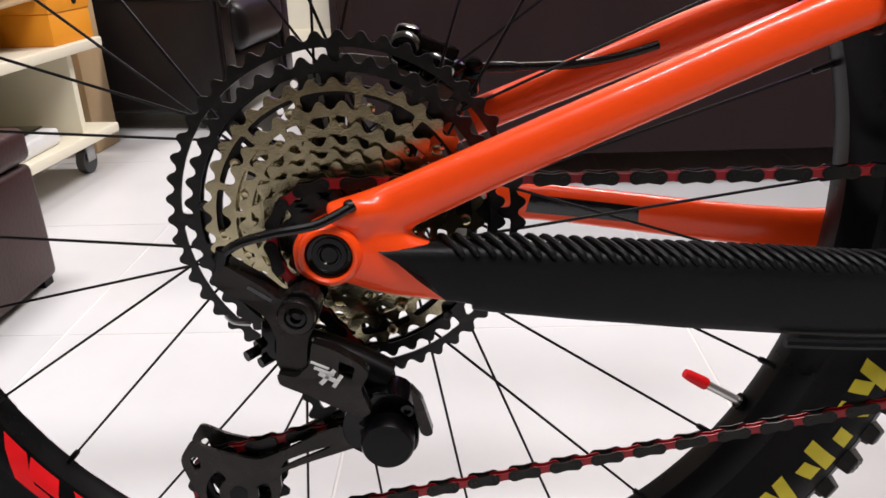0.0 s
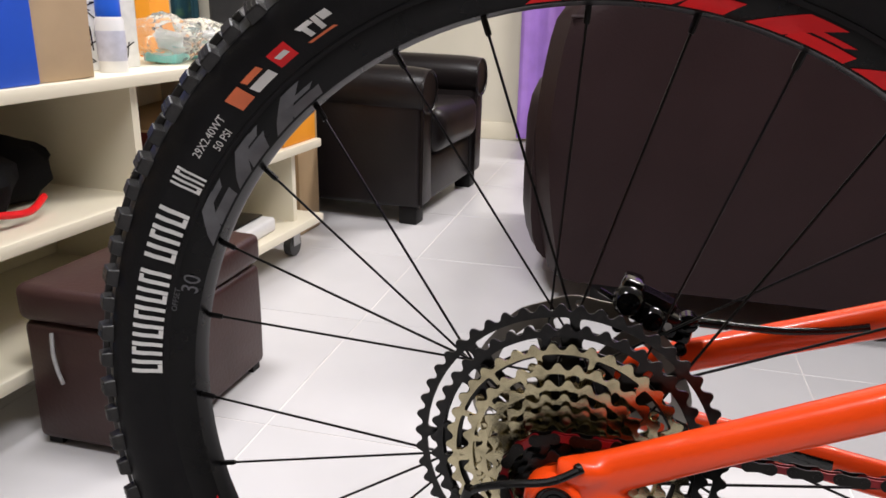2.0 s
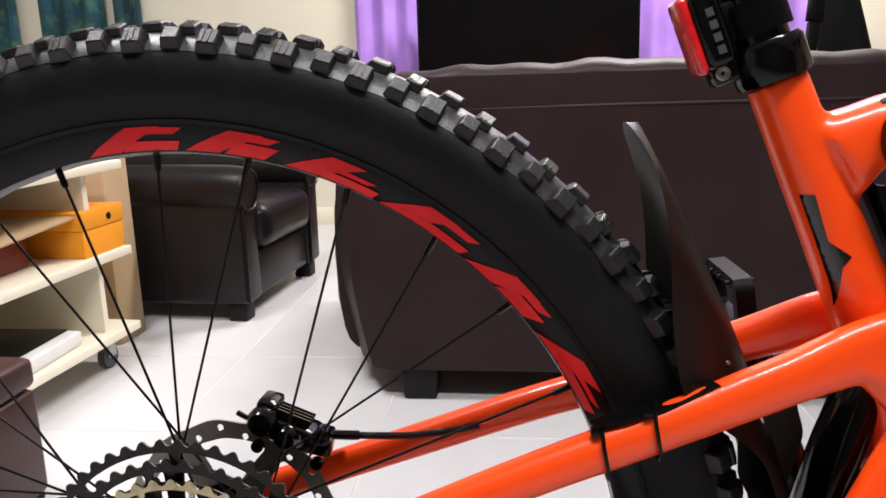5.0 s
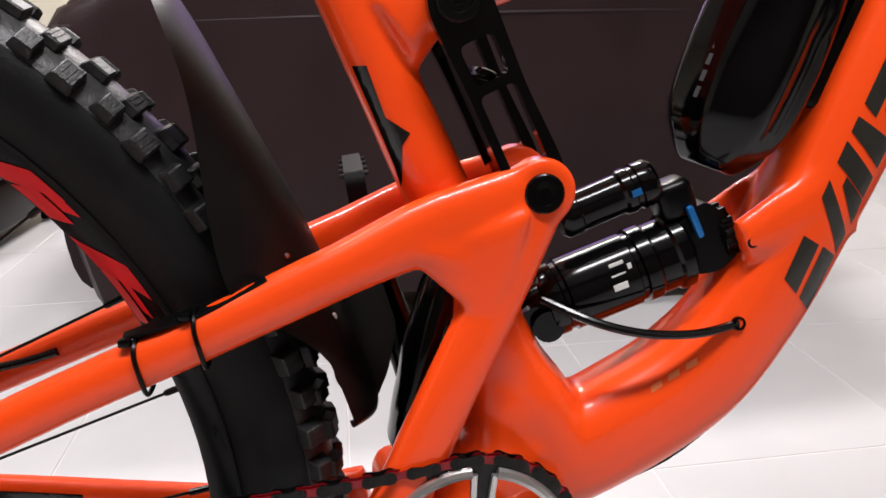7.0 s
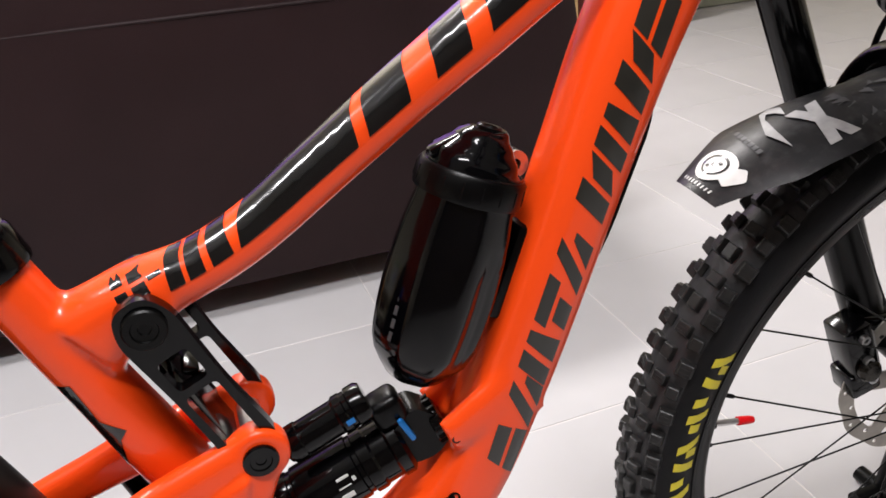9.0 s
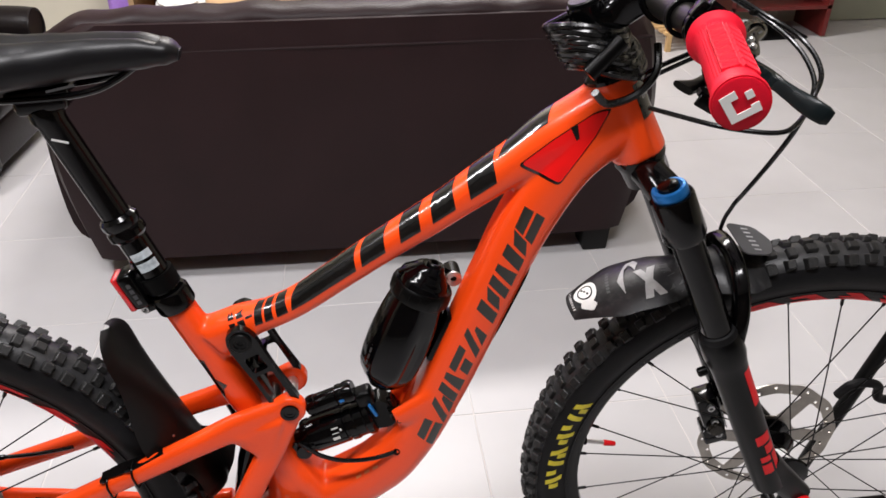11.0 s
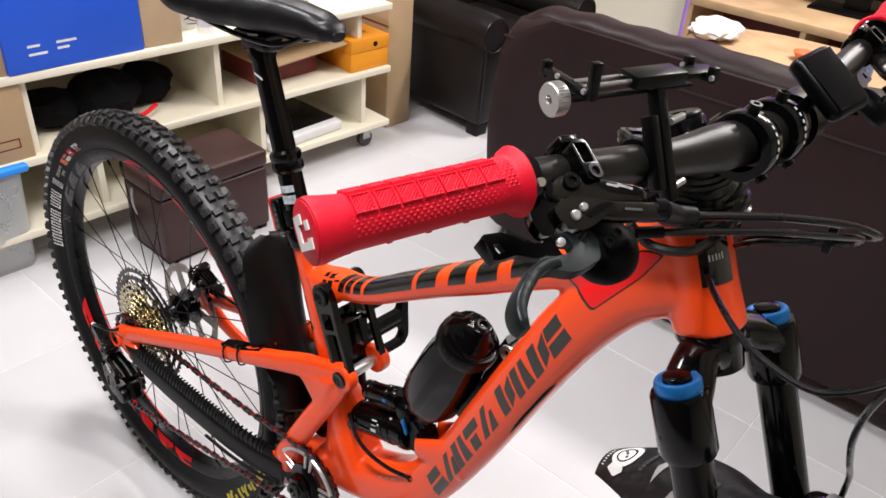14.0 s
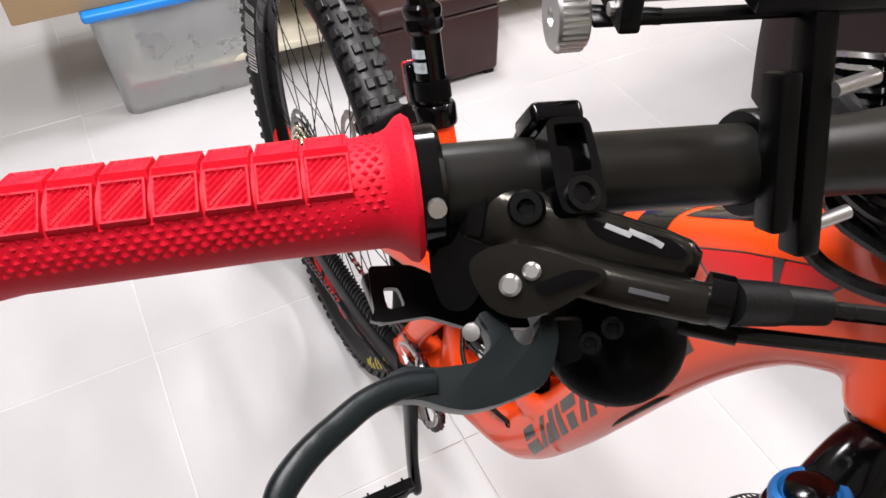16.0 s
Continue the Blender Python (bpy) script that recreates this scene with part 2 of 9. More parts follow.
def curve_points(pts, values=None, per=6):
    """Catmull-Rom through the points, with any values carried along."""
    pts = [Vector(p) for p in pts]
    n = len(pts)
    out, vals = [], []
    for i in range(n - 1):
        p0, p1, p2, p3 = pts[max(i - 1, 0)], pts[i], pts[i + 1], pts[min(i + 2, n - 1)]
        for k in range(per):
            t = k / per
            out.append(0.5 * ((2 * p1) + (p2 - p0) * t + (2 * p0 - 5 * p1 + 4 * p2 - p3) * t * t + (3 * p1 - p0 - 3 * p2 + p3) * t ** 3))
            if values:
                vals.append([a + (b - a) * (3 * t * t - 2 * t ** 3) for a, b in zip(values[i], values[i + 1])])
    out.append(pts[-1])
    if values:
        vals.append(list(values[-1]))
    return (out, vals) if values else out


def skin(bm, rings, caps=True, closed=False):
    vs = [[bm.verts.new(p) for p in r] for r in rings]
    k, n = len(vs[0]), len(vs)
    for i in range(n if closed else n - 1):
        a, b = vs[i], vs[(i + 1) % n]
        for j in range(k):
            bm.faces.new((a[j], a[(j + 1) % k], b[(j + 1) % k], b[j]))
    if caps and not closed:
        bm.faces.new(list(reversed(vs[0])))
        bm.faces.new(vs[-1])


def loft(bm, pts, sizes, seg=20, power=2.3, per=6, side=(0, 1, 0)):
    """A tube with an oval section: sizes are (half width across, half height in the plane of the path)."""
    path, vals = curve_points(pts, sizes, per)
    rings = []
    side = Vector(side)
    for i, p in enumerate(path):
        t = (path[min(i + 1, len(path) - 1)] - path[max(i - 1, 0)]).normalized()
        lat = (side - side.dot(t) * t).normalized()
        up = t.cross(lat)
        a, b = vals[i][0], vals[i][1]
        ring = []
        for j in range(seg):
            c, s = math.cos(2 * math.pi * j / seg), math.sin(2 * math.pi * j / seg)
            ring.append(p + lat * (a * math.copysign(abs(c) ** (2 / power), c)) + up * (b * math.copysign(abs(s) ** (2 / power), s)))
        rings.append(ring)
    skin(bm, rings)
    return bm


def tube(bm, pts, r, seg=10, per=6, caps=True):
    """A round tube along a smooth path; r is a radius or one for each point."""
    rs = r if isinstance(r, (list, tuple)) else [r] * len(pts)
    path, vals = curve_points(pts, [(x,) for x in rs], per)
    t0 = (path[1] - path[0]).normalized()
    n = t0.orthogonal().normalized()
    rings = []
    for i, p in enumerate(path):
        t = (path[min(i + 1, len(path) - 1)] - path[max(i - 1, 0)]).normalized()
        n = (n - n.dot(t) * t).normalized()
        b = t.cross(n)
        rings.append([p + vals[i][0] * (n * math.cos(2 * math.pi * j / seg) + b * math.sin(2 * math.pi * j / seg)) for j in range(seg)])
    skin(bm, rings, caps)
    return bm


def rod(bm, a, b, r, r2=None, seg=16):
    a, b = Vector(a), Vector(b)
    return lathe(bm, [(0, 0), (r, 0), (r if r2 is None else r2, (b - a).length), (0, (b - a).length)], a, b - a, seg)


def lathe(bm, profile, origin=(0, 0, 0), axis=(0, 0, 1), seg=32, flat=None):
    """Turns a profile of (radius, height) about an axis."""
    q = Vector(axis).to_track_quat("Z", "Y").to_matrix()
    origin = Vector(origin)
    rows = []
    for r, h in profile:
        if r < 1e-7:
            rows.append([bm.verts.new(origin + q @ Vector((0, 0, h)))])
        else:
            rows.append([bm.verts.new(origin + q @ Vector((r * math.cos(2 * math.pi * j / seg), r * math.sin(2 * math.pi * j / seg), h))) for j in range(seg)])
    for a, b in zip(rows, rows[1:]):
        for j in range(seg):
            k = (j + 1) % seg
            if len(a) == 1 and len(b) == 1:
                continue
            if len(a) == 1:
                bm.faces.new((a[0], b[j], b[k]))
            elif len(b) == 1:
                bm.faces.new((a[j], a[k], b[0]))
            else:
                bm.faces.new((a[j], a[k], b[k], b[j]))
    return bm


def hoop(bm, profile, centre, seg=96):
    """A closed ring about the wheel's axle: profile of (radius, across), closed on itself."""
    c = Vector(centre)
    rings = []
    for i in range(seg):
        a = 2 * math.pi * i / seg
        rings.append([c + Vector((r * math.cos(a), v, r * math.sin(a))) for r, v in profile])
    skin(bm, rings, closed=True)
    return bm


def block(bm, size, m=None, bevel=0.0, seg=2):
    """A box of that size about its own middle, with rounded edges, set at m."""
    t = bmesh.new()
    bmesh.ops.create_cube(t, size=1.0)
    for v in t.verts:
        v.co = Vector((v.co.x * size[0], v.co.y * size[1], v.co.z * size[2]))
    if bevel > 0:
        bmesh.ops.bevel(t, geom=list(t.edges), offset=min(bevel, min(size) * 0.49), segments=seg, affect="EDGES", profile=0.5)
    if m is not None:
        bmesh.ops.transform(t, matrix=m, verts=t.verts)
    add(bm, t)
    return bm


def add(bm, other):
    me = bpy.data.meshes.new("tmp")
    other.to_mesh(me)
    other.free()
    bm.from_mesh(me)
    bpy.data.meshes.remove(me)


def boxed(a, b, bevel=0.0, seg=2):
    """A new box between two corners."""
    a, b = Vector(a), Vector(b)
    return block(bmesh.new(), b - a, Matrix.Translation((a + b) / 2), bevel, seg)


def rounded(pts, r, n=4):
    """A flat outline with its corners rounded."""
    out = []
    k = len(pts)
    for i in range(k):
        p, a, b = Vector(pts[i]), Vector(pts[i - 1]), Vector(pts[(i + 1) % k])
        d1, d2 = (a - p), (b - p)
        c = min(r, d1.length * 0.45, d2.length * 0.45)
        s, e = p + d1.normalized() * c, p + d2.normalized() * c
        for j in range(n + 1):
            t = j / n
            out.append(s * (1 - t) ** 2 + p * 2 * t * (1 - t) + e * t * t)
    return out


def circle(x, y, r, n=20, squash=1.0, turn=0.0):
    return [Vector((x + r * math.cos(2 * math.pi * i / n + turn), y + r * squash * math.sin(2 * math.pi * i / n + turn))) for i in range(n)]


def plate(bm, outline, thick, m, holes=()):
    """A flat plate with holes: outline in the plane of m's x and y, its thickness along m's z."""
    loops = [[Vector((p[0], p[1], 0)) for p in lp] for lp in (outline, *holes)]
    tris = geometry.tessellate_polygon(loops)
    flat = [p for lp in loops for p in lp]
    top = [bm.verts.new(m @ Vector((p.x, p.y, thick / 2))) for p in flat]
    low = [bm.verts.new(m @ Vector((p.x, p.y, -thick / 2))) for p in flat]
    for a, b, c in tris:
        bm.faces.new((top[a], top[b], top[c]))
        bm.faces.new((low[c], low[b], low[a]))
    s = 0
    for lp in loops:
        k = len(lp)
        for i in range(k):
            a, b = s + i, s + (i + 1) % k
            bm.faces.new((top[a], top[b], low[b], low[a]))
        s += k
    return bm


SIDE = Matrix(((1, 0, 0, 0), (0, 0, 1, 0), (0, 1, 0, 0), (0, 0, 0, 1)))  # plate x, y, thickness -> along, up, across


def side_plate(bm, outline, v, thick, holes=()):
    """A plate that stands in the bicycle's plane, at v across."""
    return plate(bm, outline, thick, Matrix.Translation((0, v, 0)) @ SIDE, holes)


def frame_at(p, x, z):
    """A matrix at p with the given x and (nearly) z directions."""
    x, z = Vector(x).normalized(), Vector(z)
    y = z.cross(x).normalized()
    z = x.cross(y)
    m = Matrix((x, y, z)).transposed().to_4x4()
    m.translation = Vector(p)
    return m


# ---- the room ----
X0, X1, Y0R, Y1R, H = -3.2, 4.5, -2.7, 3.3, 2.7


def structure(name, bm, material, label, category):
    ob = new(name, mesh_of(name, bm, material))
    return tagged(ob, label, category, kind="structure")


structure("wall_back", boxed((X0 - 0.1, Y1R, 0), (X1 + 0.1, Y1R + 0.12, H)), WALL, "plain cream painted wall behind the sofa", "wall")
structure("wall_left", boxed((X0 - 0.12, Y0R, 0), (X0, Y1R, H)), WALL, "plain cream painted side wall", "wall")
structure("wall_right", boxed((X1, Y0R, 0), (X1 + 0.12, Y1R, H)), WALL, "plain cream painted wall past the shoe rack", "wall")
# never in view; its darkness is chosen for what the black parts reflect
structure("wall_front", boxed((X0 - 0.1, Y0R - 0.12, 0), (X1 + 0.1, Y0R, H)), WALL_DARK, "unseen wall facing the sofa, made dark to deepen reflections in black parts", "wall")
structure("ceiling", boxed((X0 - 0.1, Y0R - 0.1, H), (X1 + 0.1, Y1R + 0.1, H + 0.1)), CEILING, "plain white painted ceiling", "ceiling")
structure("baseboard", boxed((-1.3, Y1R - 0.012, 0.0), (2.95, Y1R - 0.002, 0.085), 0.003), CREAM, "low cream skirting along the wall", "baseboard")

# grey-green door with a dark red frame, far at the wall
door = structure("door_1", boxed((3.18, Y1R - 0.035, 0.005), (3.98, Y1R - 0.003, 2.05), 0.004), DOOR_GREY, "closed grey-green painted door in a dark red frame", "door")
for a, b in (((3.10, Y1R - 0.05, 0), (3.18, Y1R - 0.003, 2.12)), ((3.98, Y1R - 0.05, 0), (4.06, Y1R - 0.003, 2.12)), ((3.18, Y1R - 0.05, 2.05), (3.98, Y1R - 0.003, 2.12))):
    part("door_frame", boxed(a, b, 0.004), RED_WOOD, door)
hb = bmesh.new()
rod(hb, (3.26, Y1R - 0.035, 1.0), (3.26, Y1R - 0.09, 1.0), 0.012)
rod(hb, (3.25, Y1R - 0.085, 1.0), (3.38, Y1R - 0.085, 1.0), 0.009)
part("door_handle", hb, STEEL, door, "steel lever handle")


# ---- sofa, seen from behind ----
def wrinkled(bm, amount, scale, cuts=3):
    """Soft unevenness of stuffed leather."""
    bmesh.ops.subdivide_edges(bm, edges=[e for e in bm.edges if e.calc_length() > 0.08], cuts=cuts, use_grid_fill=True)
    bm.normal_update()
    for v in bm.verts:
        v.co += v.normal * amount * (noise.noise(v.co * scale) + 0.5 * noise.noise(v.co * scale * 2.7))
    return bm


sofa = thing("sofa", "dark brown leather two-seat sofa seen from behind", "sofa", pose(0.62, 1.13, 0))
# back panel, bulging slightly, with rounded upper corners
bm = bmesh.new()
rows = []
W2, HB, HT = 0.755, 0.075, 0.708
NX, NZ = 40, 16
for k in range(NZ + 1):
    z = HB + (HT - HB) * k / NZ
    half = W2 + 0.055 * math.sin(math.pi * min(1.0, (z - HB) / (HT - HB) * 0.9 + 0.06))
    corner = max(0.0, z - (HT - 0.10))
    half -= 0.10 - math.sqrt(max(0.0, 0.10 ** 2 - corner ** 2)) if corner > 0 else 0.0
    loop = []
    for i in range(NX + 1):
        x = -half + 2 * half * i / NX
        edge = max(0.0, abs(x) - (half - 0.09)) / 0.09
        y = -0.012 * math.cos(math.pi * x / (2.2 * half)) + 0.09 * (1 - math.sqrt(max(0.0, 1 - edge * edge)))
        y += 0.003 * noise.noise(Vector((x * 3, z * 4, 0))) + 0.10 * max(0.0, (z - 0.60)) ** 1.0 * 0.35
        loop.append(Vector((x, y, z)))
    deep = 0.22 - 0.10 * max(0.0, min(1.0, (z - 0.35) / 0.30))
    loop += [Vector((half - 0.02, deep, z)), Vector((-half + 0.02, deep, z))]
    rows.append(loop)
skin(bm, rows)
part("backrest", bm, LEATHER, sofa)
bm = bmesh.new()
loft(bm, [(-0.71, 0.085, 0.660), (-0.62, 0.072, 0.690), (-0.45, 0.068, 0.697), (-0.1, 0.066, 0.699), (0.3, 0.066, 0.699), (0.55, 0.070, 0.695), (0.65, 0.076, 0.685), (0.715, 0.088, 0.655)], [(0.040, 0.028), (0.055, 0.032), (0.058, 0.034), (0.060, 0.035), (0.060, 0.035), (0.058, 0.034), (0.052, 0.031), (0.038, 0.027)], seg=18, per=10)
for v in bm.verts:
    v.co.z += 0.006 * noise.noise(v.co * 9) + 0.003 * math.sin(v.co.x * 46)
part("top_roll", bm, LEATHER, sofa, "padded roll along the top, slightly creased")
for s in (-1, 1):
    bm = bmesh.new()
    loft(bm, [(s * 0.745, 0.10, 0.29), (s * 0.765, 0.30, 0.29), (s * 0.765, 0.62, 0.29), (s * 0.75, 0.84, 0.27)], [(0.070, 0.205), (0.095, 0.22), (0.095, 0.22), (0.085, 0.20)], seg=20, power=3.2, side=(1, 0, 0))
    part("armrest", wrinkled(bm, 0.003, 6, 1), LEATHER, sofa)
part("base", boxed((-0.74, 0.05, 0.062), (0.74, 0.80, 0.24), 0.02), LEATHER, sofa)
for s in (-1, 1):
    part("seat_cushion", wrinkled(boxed((s * 0.345 - 0.335, 0.20, 0.24), (s * 0.345 + 0.335, 0.84, 0.40), 0.05, 4), 0.004, 7, 2), LEATHER, sofa)
for x in (-0.62, 0.66):
    for y in (0.05, 0.74):
        b = bmesh.new()
        block(b, (0.085, 0.085, 0.075), Matrix.Translation((x, y, 0.0375)), 0.006)
        for v in b.verts:
            v.co.x = x + (v.co.x - x) * (0.85 + 2.0 * v.co.z)
        part("foot", b, FOOT_PLASTIC, sofa)
part("seam", tube(bmesh.new(), [(-0.74, 0.006, 0.635), (-0.4, -0.004, 0.642), (0, -0.010, 0.644), (0.4, -0.004, 0.642), (0.74, 0.006, 0.635)], 0.004, 8), LEATHER, sofa)
part("torn_patch", block(bmesh.new(), (0.030, 0.004, 0.008), pose(-0.10, -0.002, 0.672, 0, 8, 4), 0.002), CARDBOARD, sofa, "small yellowed tear in the leather")

# ---- armchair, facing the room's middle ----
chair = thing("armchair", "black-brown leather armchair with rolled arms", "armchair", pose(-0.575, 1.66, 0, 0, 0, -5))
AW, AD = 0.66, 0.70
for y0 in (0.0, AW - 0.13):
    # upright slab of the arm, with a scroll along its top
    part("armrest", wrinkled(boxed((-AD, y0 + 0.012, 0.055), (-0.012, y0 + 0.122, 0.40), 0.018, 3), 0.004, 7, 2), LEATHER_BLACK, chair)
    b = bmesh.new()
    tube(b, [(-AD + 0.02, y0 + 0.062, 0.400), (-0.40, y0 + 0.062, 0.407), (-0.10, y0 + 0.062, 0.405), (-0.006, y0 + 0.062, 0.402)], [0.062, 0.070, 0.070, 0.066], 18, 8)
    roll = part("arm_roll", b, LEATHER_BLACK, chair)
    part("piping", tube(bmesh.new(), [(-0.004, y0 + 0.062 + 0.062 * math.cos(a_), 0.402 + 0.062 * math.sin(a_)) for a_ in [2 * math.pi * i / 20 for i in range(21)]], 0.0045, 6, 2), LEATHER_BLACK, roll)
    part("front_welt", tube(bmesh.new(), [(-0.010, y0 + 0.016, 0.06), (-0.008, y0 + 0.016, 0.22), (-0.008, y0 + 0.018, 0.36)], 0.0045, 6), LEATHER_BLACK, chair)
part("base", boxed((-AD, 0.12, 0.055), (-0.025, AW - 0.12, 0.20), 0.016, 3), LEATHER_BLACK, chair)
part("seat_cushion", wrinkled(boxed((-0.56, 0.130, 0.20), (0.012, AW - 0.130, 0.345), 0.05, 5), 0.006, 7, 2), LEATHER_BLACK, chair)
part("backrest", wrinkled(boxed((-AD - 0.10, 0.02, 0.06), (-AD + 0.14, AW - 0.02, 0.52), 0.06, 4), 0.008, 6, 2), LEATHER_BLACK, chair)
for x in (-AD + 0.05, -0.06):
    for y in (0.06, AW - 0.06):
        part("foot", boxed((x - 0.03, y - 0.03, 0), (x + 0.03, y + 0.03, 0.058), 0.005), FOOT_PLASTIC, chair)

# ---- ottoman ----
ottoman = thing("ottoman", "small box-shaped dark brown leather ottoman with a seamed lid", "ottoman", pose(-0.712, 0.535, 0, 0, 0, -1.5))
part("body", wrinkled(boxed((-0.10, -0.172, 0.012), (0.10, 0.172, 0.205), 0.012, 3), 0.0015, 9, 2), LEATHER_TAN, ottoman)
part("lid", wrinkled(boxed((-0.103, -0.176, 0.207), (0.103, 0.176, 0.262), 0.014, 3), 0.002, 9, 2), LEATHER_TAN, ottoman)
part("loop_tab", tube(bmesh.new(), [(-0.045, -0.1755, 0.195), (-0.043, -0.180, 0.165), (-0.040, -0.180, 0.14), (-0.037, -0.176, 0.115)], 0.003, 6), PALE_PRINT, ottoman, "thin pale cord")
for x in (-0.08, 0.08):
    for y in (-0.15, 0.15):
        part("foot", boxed((x - 0.012, y - 0.012, 0), (x + 0.012, y + 0.012, 0.014)), FOOT_PLASTIC, ottoman)

# ---- cream shelf unit on castors and what stands on it ----
SHELF = pose(-0.775, 1.385, 0, 0, 0, -4.1)
shelf = thing("shelf_unit", "low cream laminate shelf unit on grey castors, half full", "shelf", SHELF)
LEN, DEP = 1.62, 0.40
for z, nm in ((0.085, "lower"), (0.288, "middle"), (0.508, "upper")):
    part("shelf_board", boxed((-DEP, -LEN, z), (0, 0, z + 0.022), 0.003), CREAM, shelf)
for y, z0, z1 in ((-0.10, 0.107, 0.288), (-0.52, 0.107, 0.288), (-1.05, 0.107, 0.288), (-0.12, 0.31, 0.508), (-0.66, 0.31, 0.508), (-1.2, 0.31, 0.508), (-1.58, 0.107, 0.288), (-1.58, 0.31, 0.508)):
    part("upright", boxed((-DEP + 0.01, y - 0.009, z0), (-0.03, y + 0.009, z1)), CREAM, shelf)
part("back_panel", boxed((-DEP - 0.012, -LEN, 0.085), (-DEP, 0, 0.53)), CREAM, shelf)
for y in (-0.07, -LEN + 0.07):
    for x in (-0.06, -DEP + 0.06):
        b = bmesh.new()
        rod(b, (x - 0.010, y, 0.030), (x + 0.010, y, 0.030), 0.030, seg=20)
        c = part("castor", b, GREY_PLASTIC, shelf, "grey plastic castor")
        b = bmesh.new()
        block(b, (0.030, 0.030, 0.024), pose(x, y, 0.0735), 0.004)
        block(b, (0.004, 0.034, 0.04), pose(x - 0.014, y, 0.05), 0.001)
        block(b, (0.004, 0.034, 0.04), pose(x + 0.014, y, 0.05), 0.001)
        part("castor_fork", b, STEEL, shelf)


def on_shelf(x, y, z, turn=0):
    return SHELF @ pose(x, y, z, 0, 0, turn)


def carton(name, label, size, at, material, lid=0.0, lid_material=None, category="box"):
    t = thing(name, label, category, at)
    sx, sy, sz = size
    part("body", boxed((-sx / 2, -sy / 2, 0), (sx / 2, sy / 2, sz - lid), 0.003), material, t)
    if lid:
        part("lid", boxed((-sx / 2 - 0.003, -sy / 2 - 0.003, sz - lid), (sx / 2 + 0.003, sy / 2 + 0.003, sz), 0.004), lid_material or material, t)
    return t


shoebox = carton("shoe_box", "bright orange cardboard shoe box with its lid on", (0.30, 0.165, 0.112), on_shelf(-0.165, -0.085, 0.31), ORANGE_CARD, 0.045)
# no opening is cut; a near-black disc paints the shade inside it
hole = part("finger_hole_shade", rod(bmesh.new(), (0.149, 0.02, 0.088), (0.1545, 0.02, 0.088), 0.009), FOOT_PLASTIC, shoebox, "near-black disc for the shade in a round finger hole")
flap = thing("cardboard_sheet", "loose brown cardboard sheet lying between shelves", "cardboard", on_shelf(-0.17, -0.36, 0.40, 3))
part("sheet", block(bmesh.new(), (0.30, 0.34, 0.006), pose(0, 0.02, 0.003, 3, 0, 0), 0.001), CARDBOARD, flap)
part("folded_box", boxed((-0.13, -0.13, -0.09), (0.07, 0.11, -0.006), 0.004), RED_WOOD, flap, "dark red folded box under the sheet")
tray = thing("scale", "flat white bathroom scale with a dark glass top", "scale", on_shelf(-0.17, -0.36, 0.107, 4))
part("body", boxed((-0.15, -0.155, 0), (0.15, 0.155, 0.036), 0.008, 3), WHITE_PLASTIC, tray)
part("glass_top", boxed((-0.14, -0.115, 0.037), (0.12, 0.145, 0.042), 0.002), SCREEN, tray, "black glass plate")
helmet = thing("black_bags", "pile of black pouches and straps on the middle shelf", "bag", on_shelf(-0.17, -0.94, 0.31))
for x, y, z, r in ((-0.02, 0.12, 0.06, 0.085), (0.03, -0.02, 0.07, 0.095), (0.01, -0.16, 0.055, 0.08)):
    b = bmesh.new()
    bmesh.ops.create_icosphere(b, subdivisions=3, radius=1.0)
    for v in b.verts:
        k = 1 + 0.22 * noise.noise(v.co * 2.2 + Vector((x * 40, y * 40, 0))) + 0.08 * noise.noise(v.co * 6)
        v.co = Vector((x + v.co.x * r * k * 0.9, y + v.co.y * r * k, max(0.001, z + v.co.z * z * k)))
    part("pouch", b, BLACK_FABRIC, helmet)
part("strap", tube(bmesh.new(), [(0.09, 0.10, 0.03), (0.115, 0.04, 0.02), (0.11, -0.04, 0.03), (0.10, -0.10, 0.02)], 0.006, 8), RED_PRINT, helmet, "small red tag")

bag = thing("blue_box", "large flat bright blue cardboard box with white print", "box", on_shelf(-0.168, -1.062, 0.53, 2))
part("body", boxed((-0.16, -0.175, 0), (0.165, 0.175, 0.30), 0.004), BLUE_CARD, bag)
for y, z, w in ((-0.12, 0.06, 0.03), (-0.12, 0.04, 0.045), (-0.05, 0.06, 0.05), (-0.05, 0.045, 0.03)):
    part("print_bar", boxed((0.1652, y, z), (0.1658, y + w, z + 0.006)), WHITE_PRINT, bag)
paper = thing("paper_bag", "brown kraft paper carrier bag standing upright", "bag", on_shelf(-0.112, -0.818, 0.53, -3))
b = bmesh.new()
block(b, (0.20, 0.112, 0.24), pose(0, 0, 0.12), 0.003)
wrinkled(b, 0.003, 12, 2)
part("body", b, PAPER, paper)
# the black printed marks as plain strokes
part("print_mark", plate(bmesh.new(), rounded([(-0.004, 0.026), (-0.010, 0.002), (-0.002, -0.022), (0.018, -0.024), (0.052, -0.002), (0.052, 0.002), (0.020, -0.006), (0.006, 0.002)], 0.008), 0.0012, Matrix.Translation((0.1045, 0, 0.175)) @ Matrix(((0, 0, 1, 0), (1, 0, 0, 0), (0, 1, 0, 0), (0, 0, 0, 1)))), DECAL_BLACK, paper, "bold black printed stroke")
for k, (y, z, w, h) in enumerate(((-0.052, 0.140, 0.026, 0.066),)):
    part("print_bar", boxed((0.1040, y, z), (0.1052, y + w, z + h)), DECAL_BLACK, paper)
can = thing("spray_can", "white spray can with a bright blue cap", "spray can", on_shelf(-0.055, -0.672, 0.53))
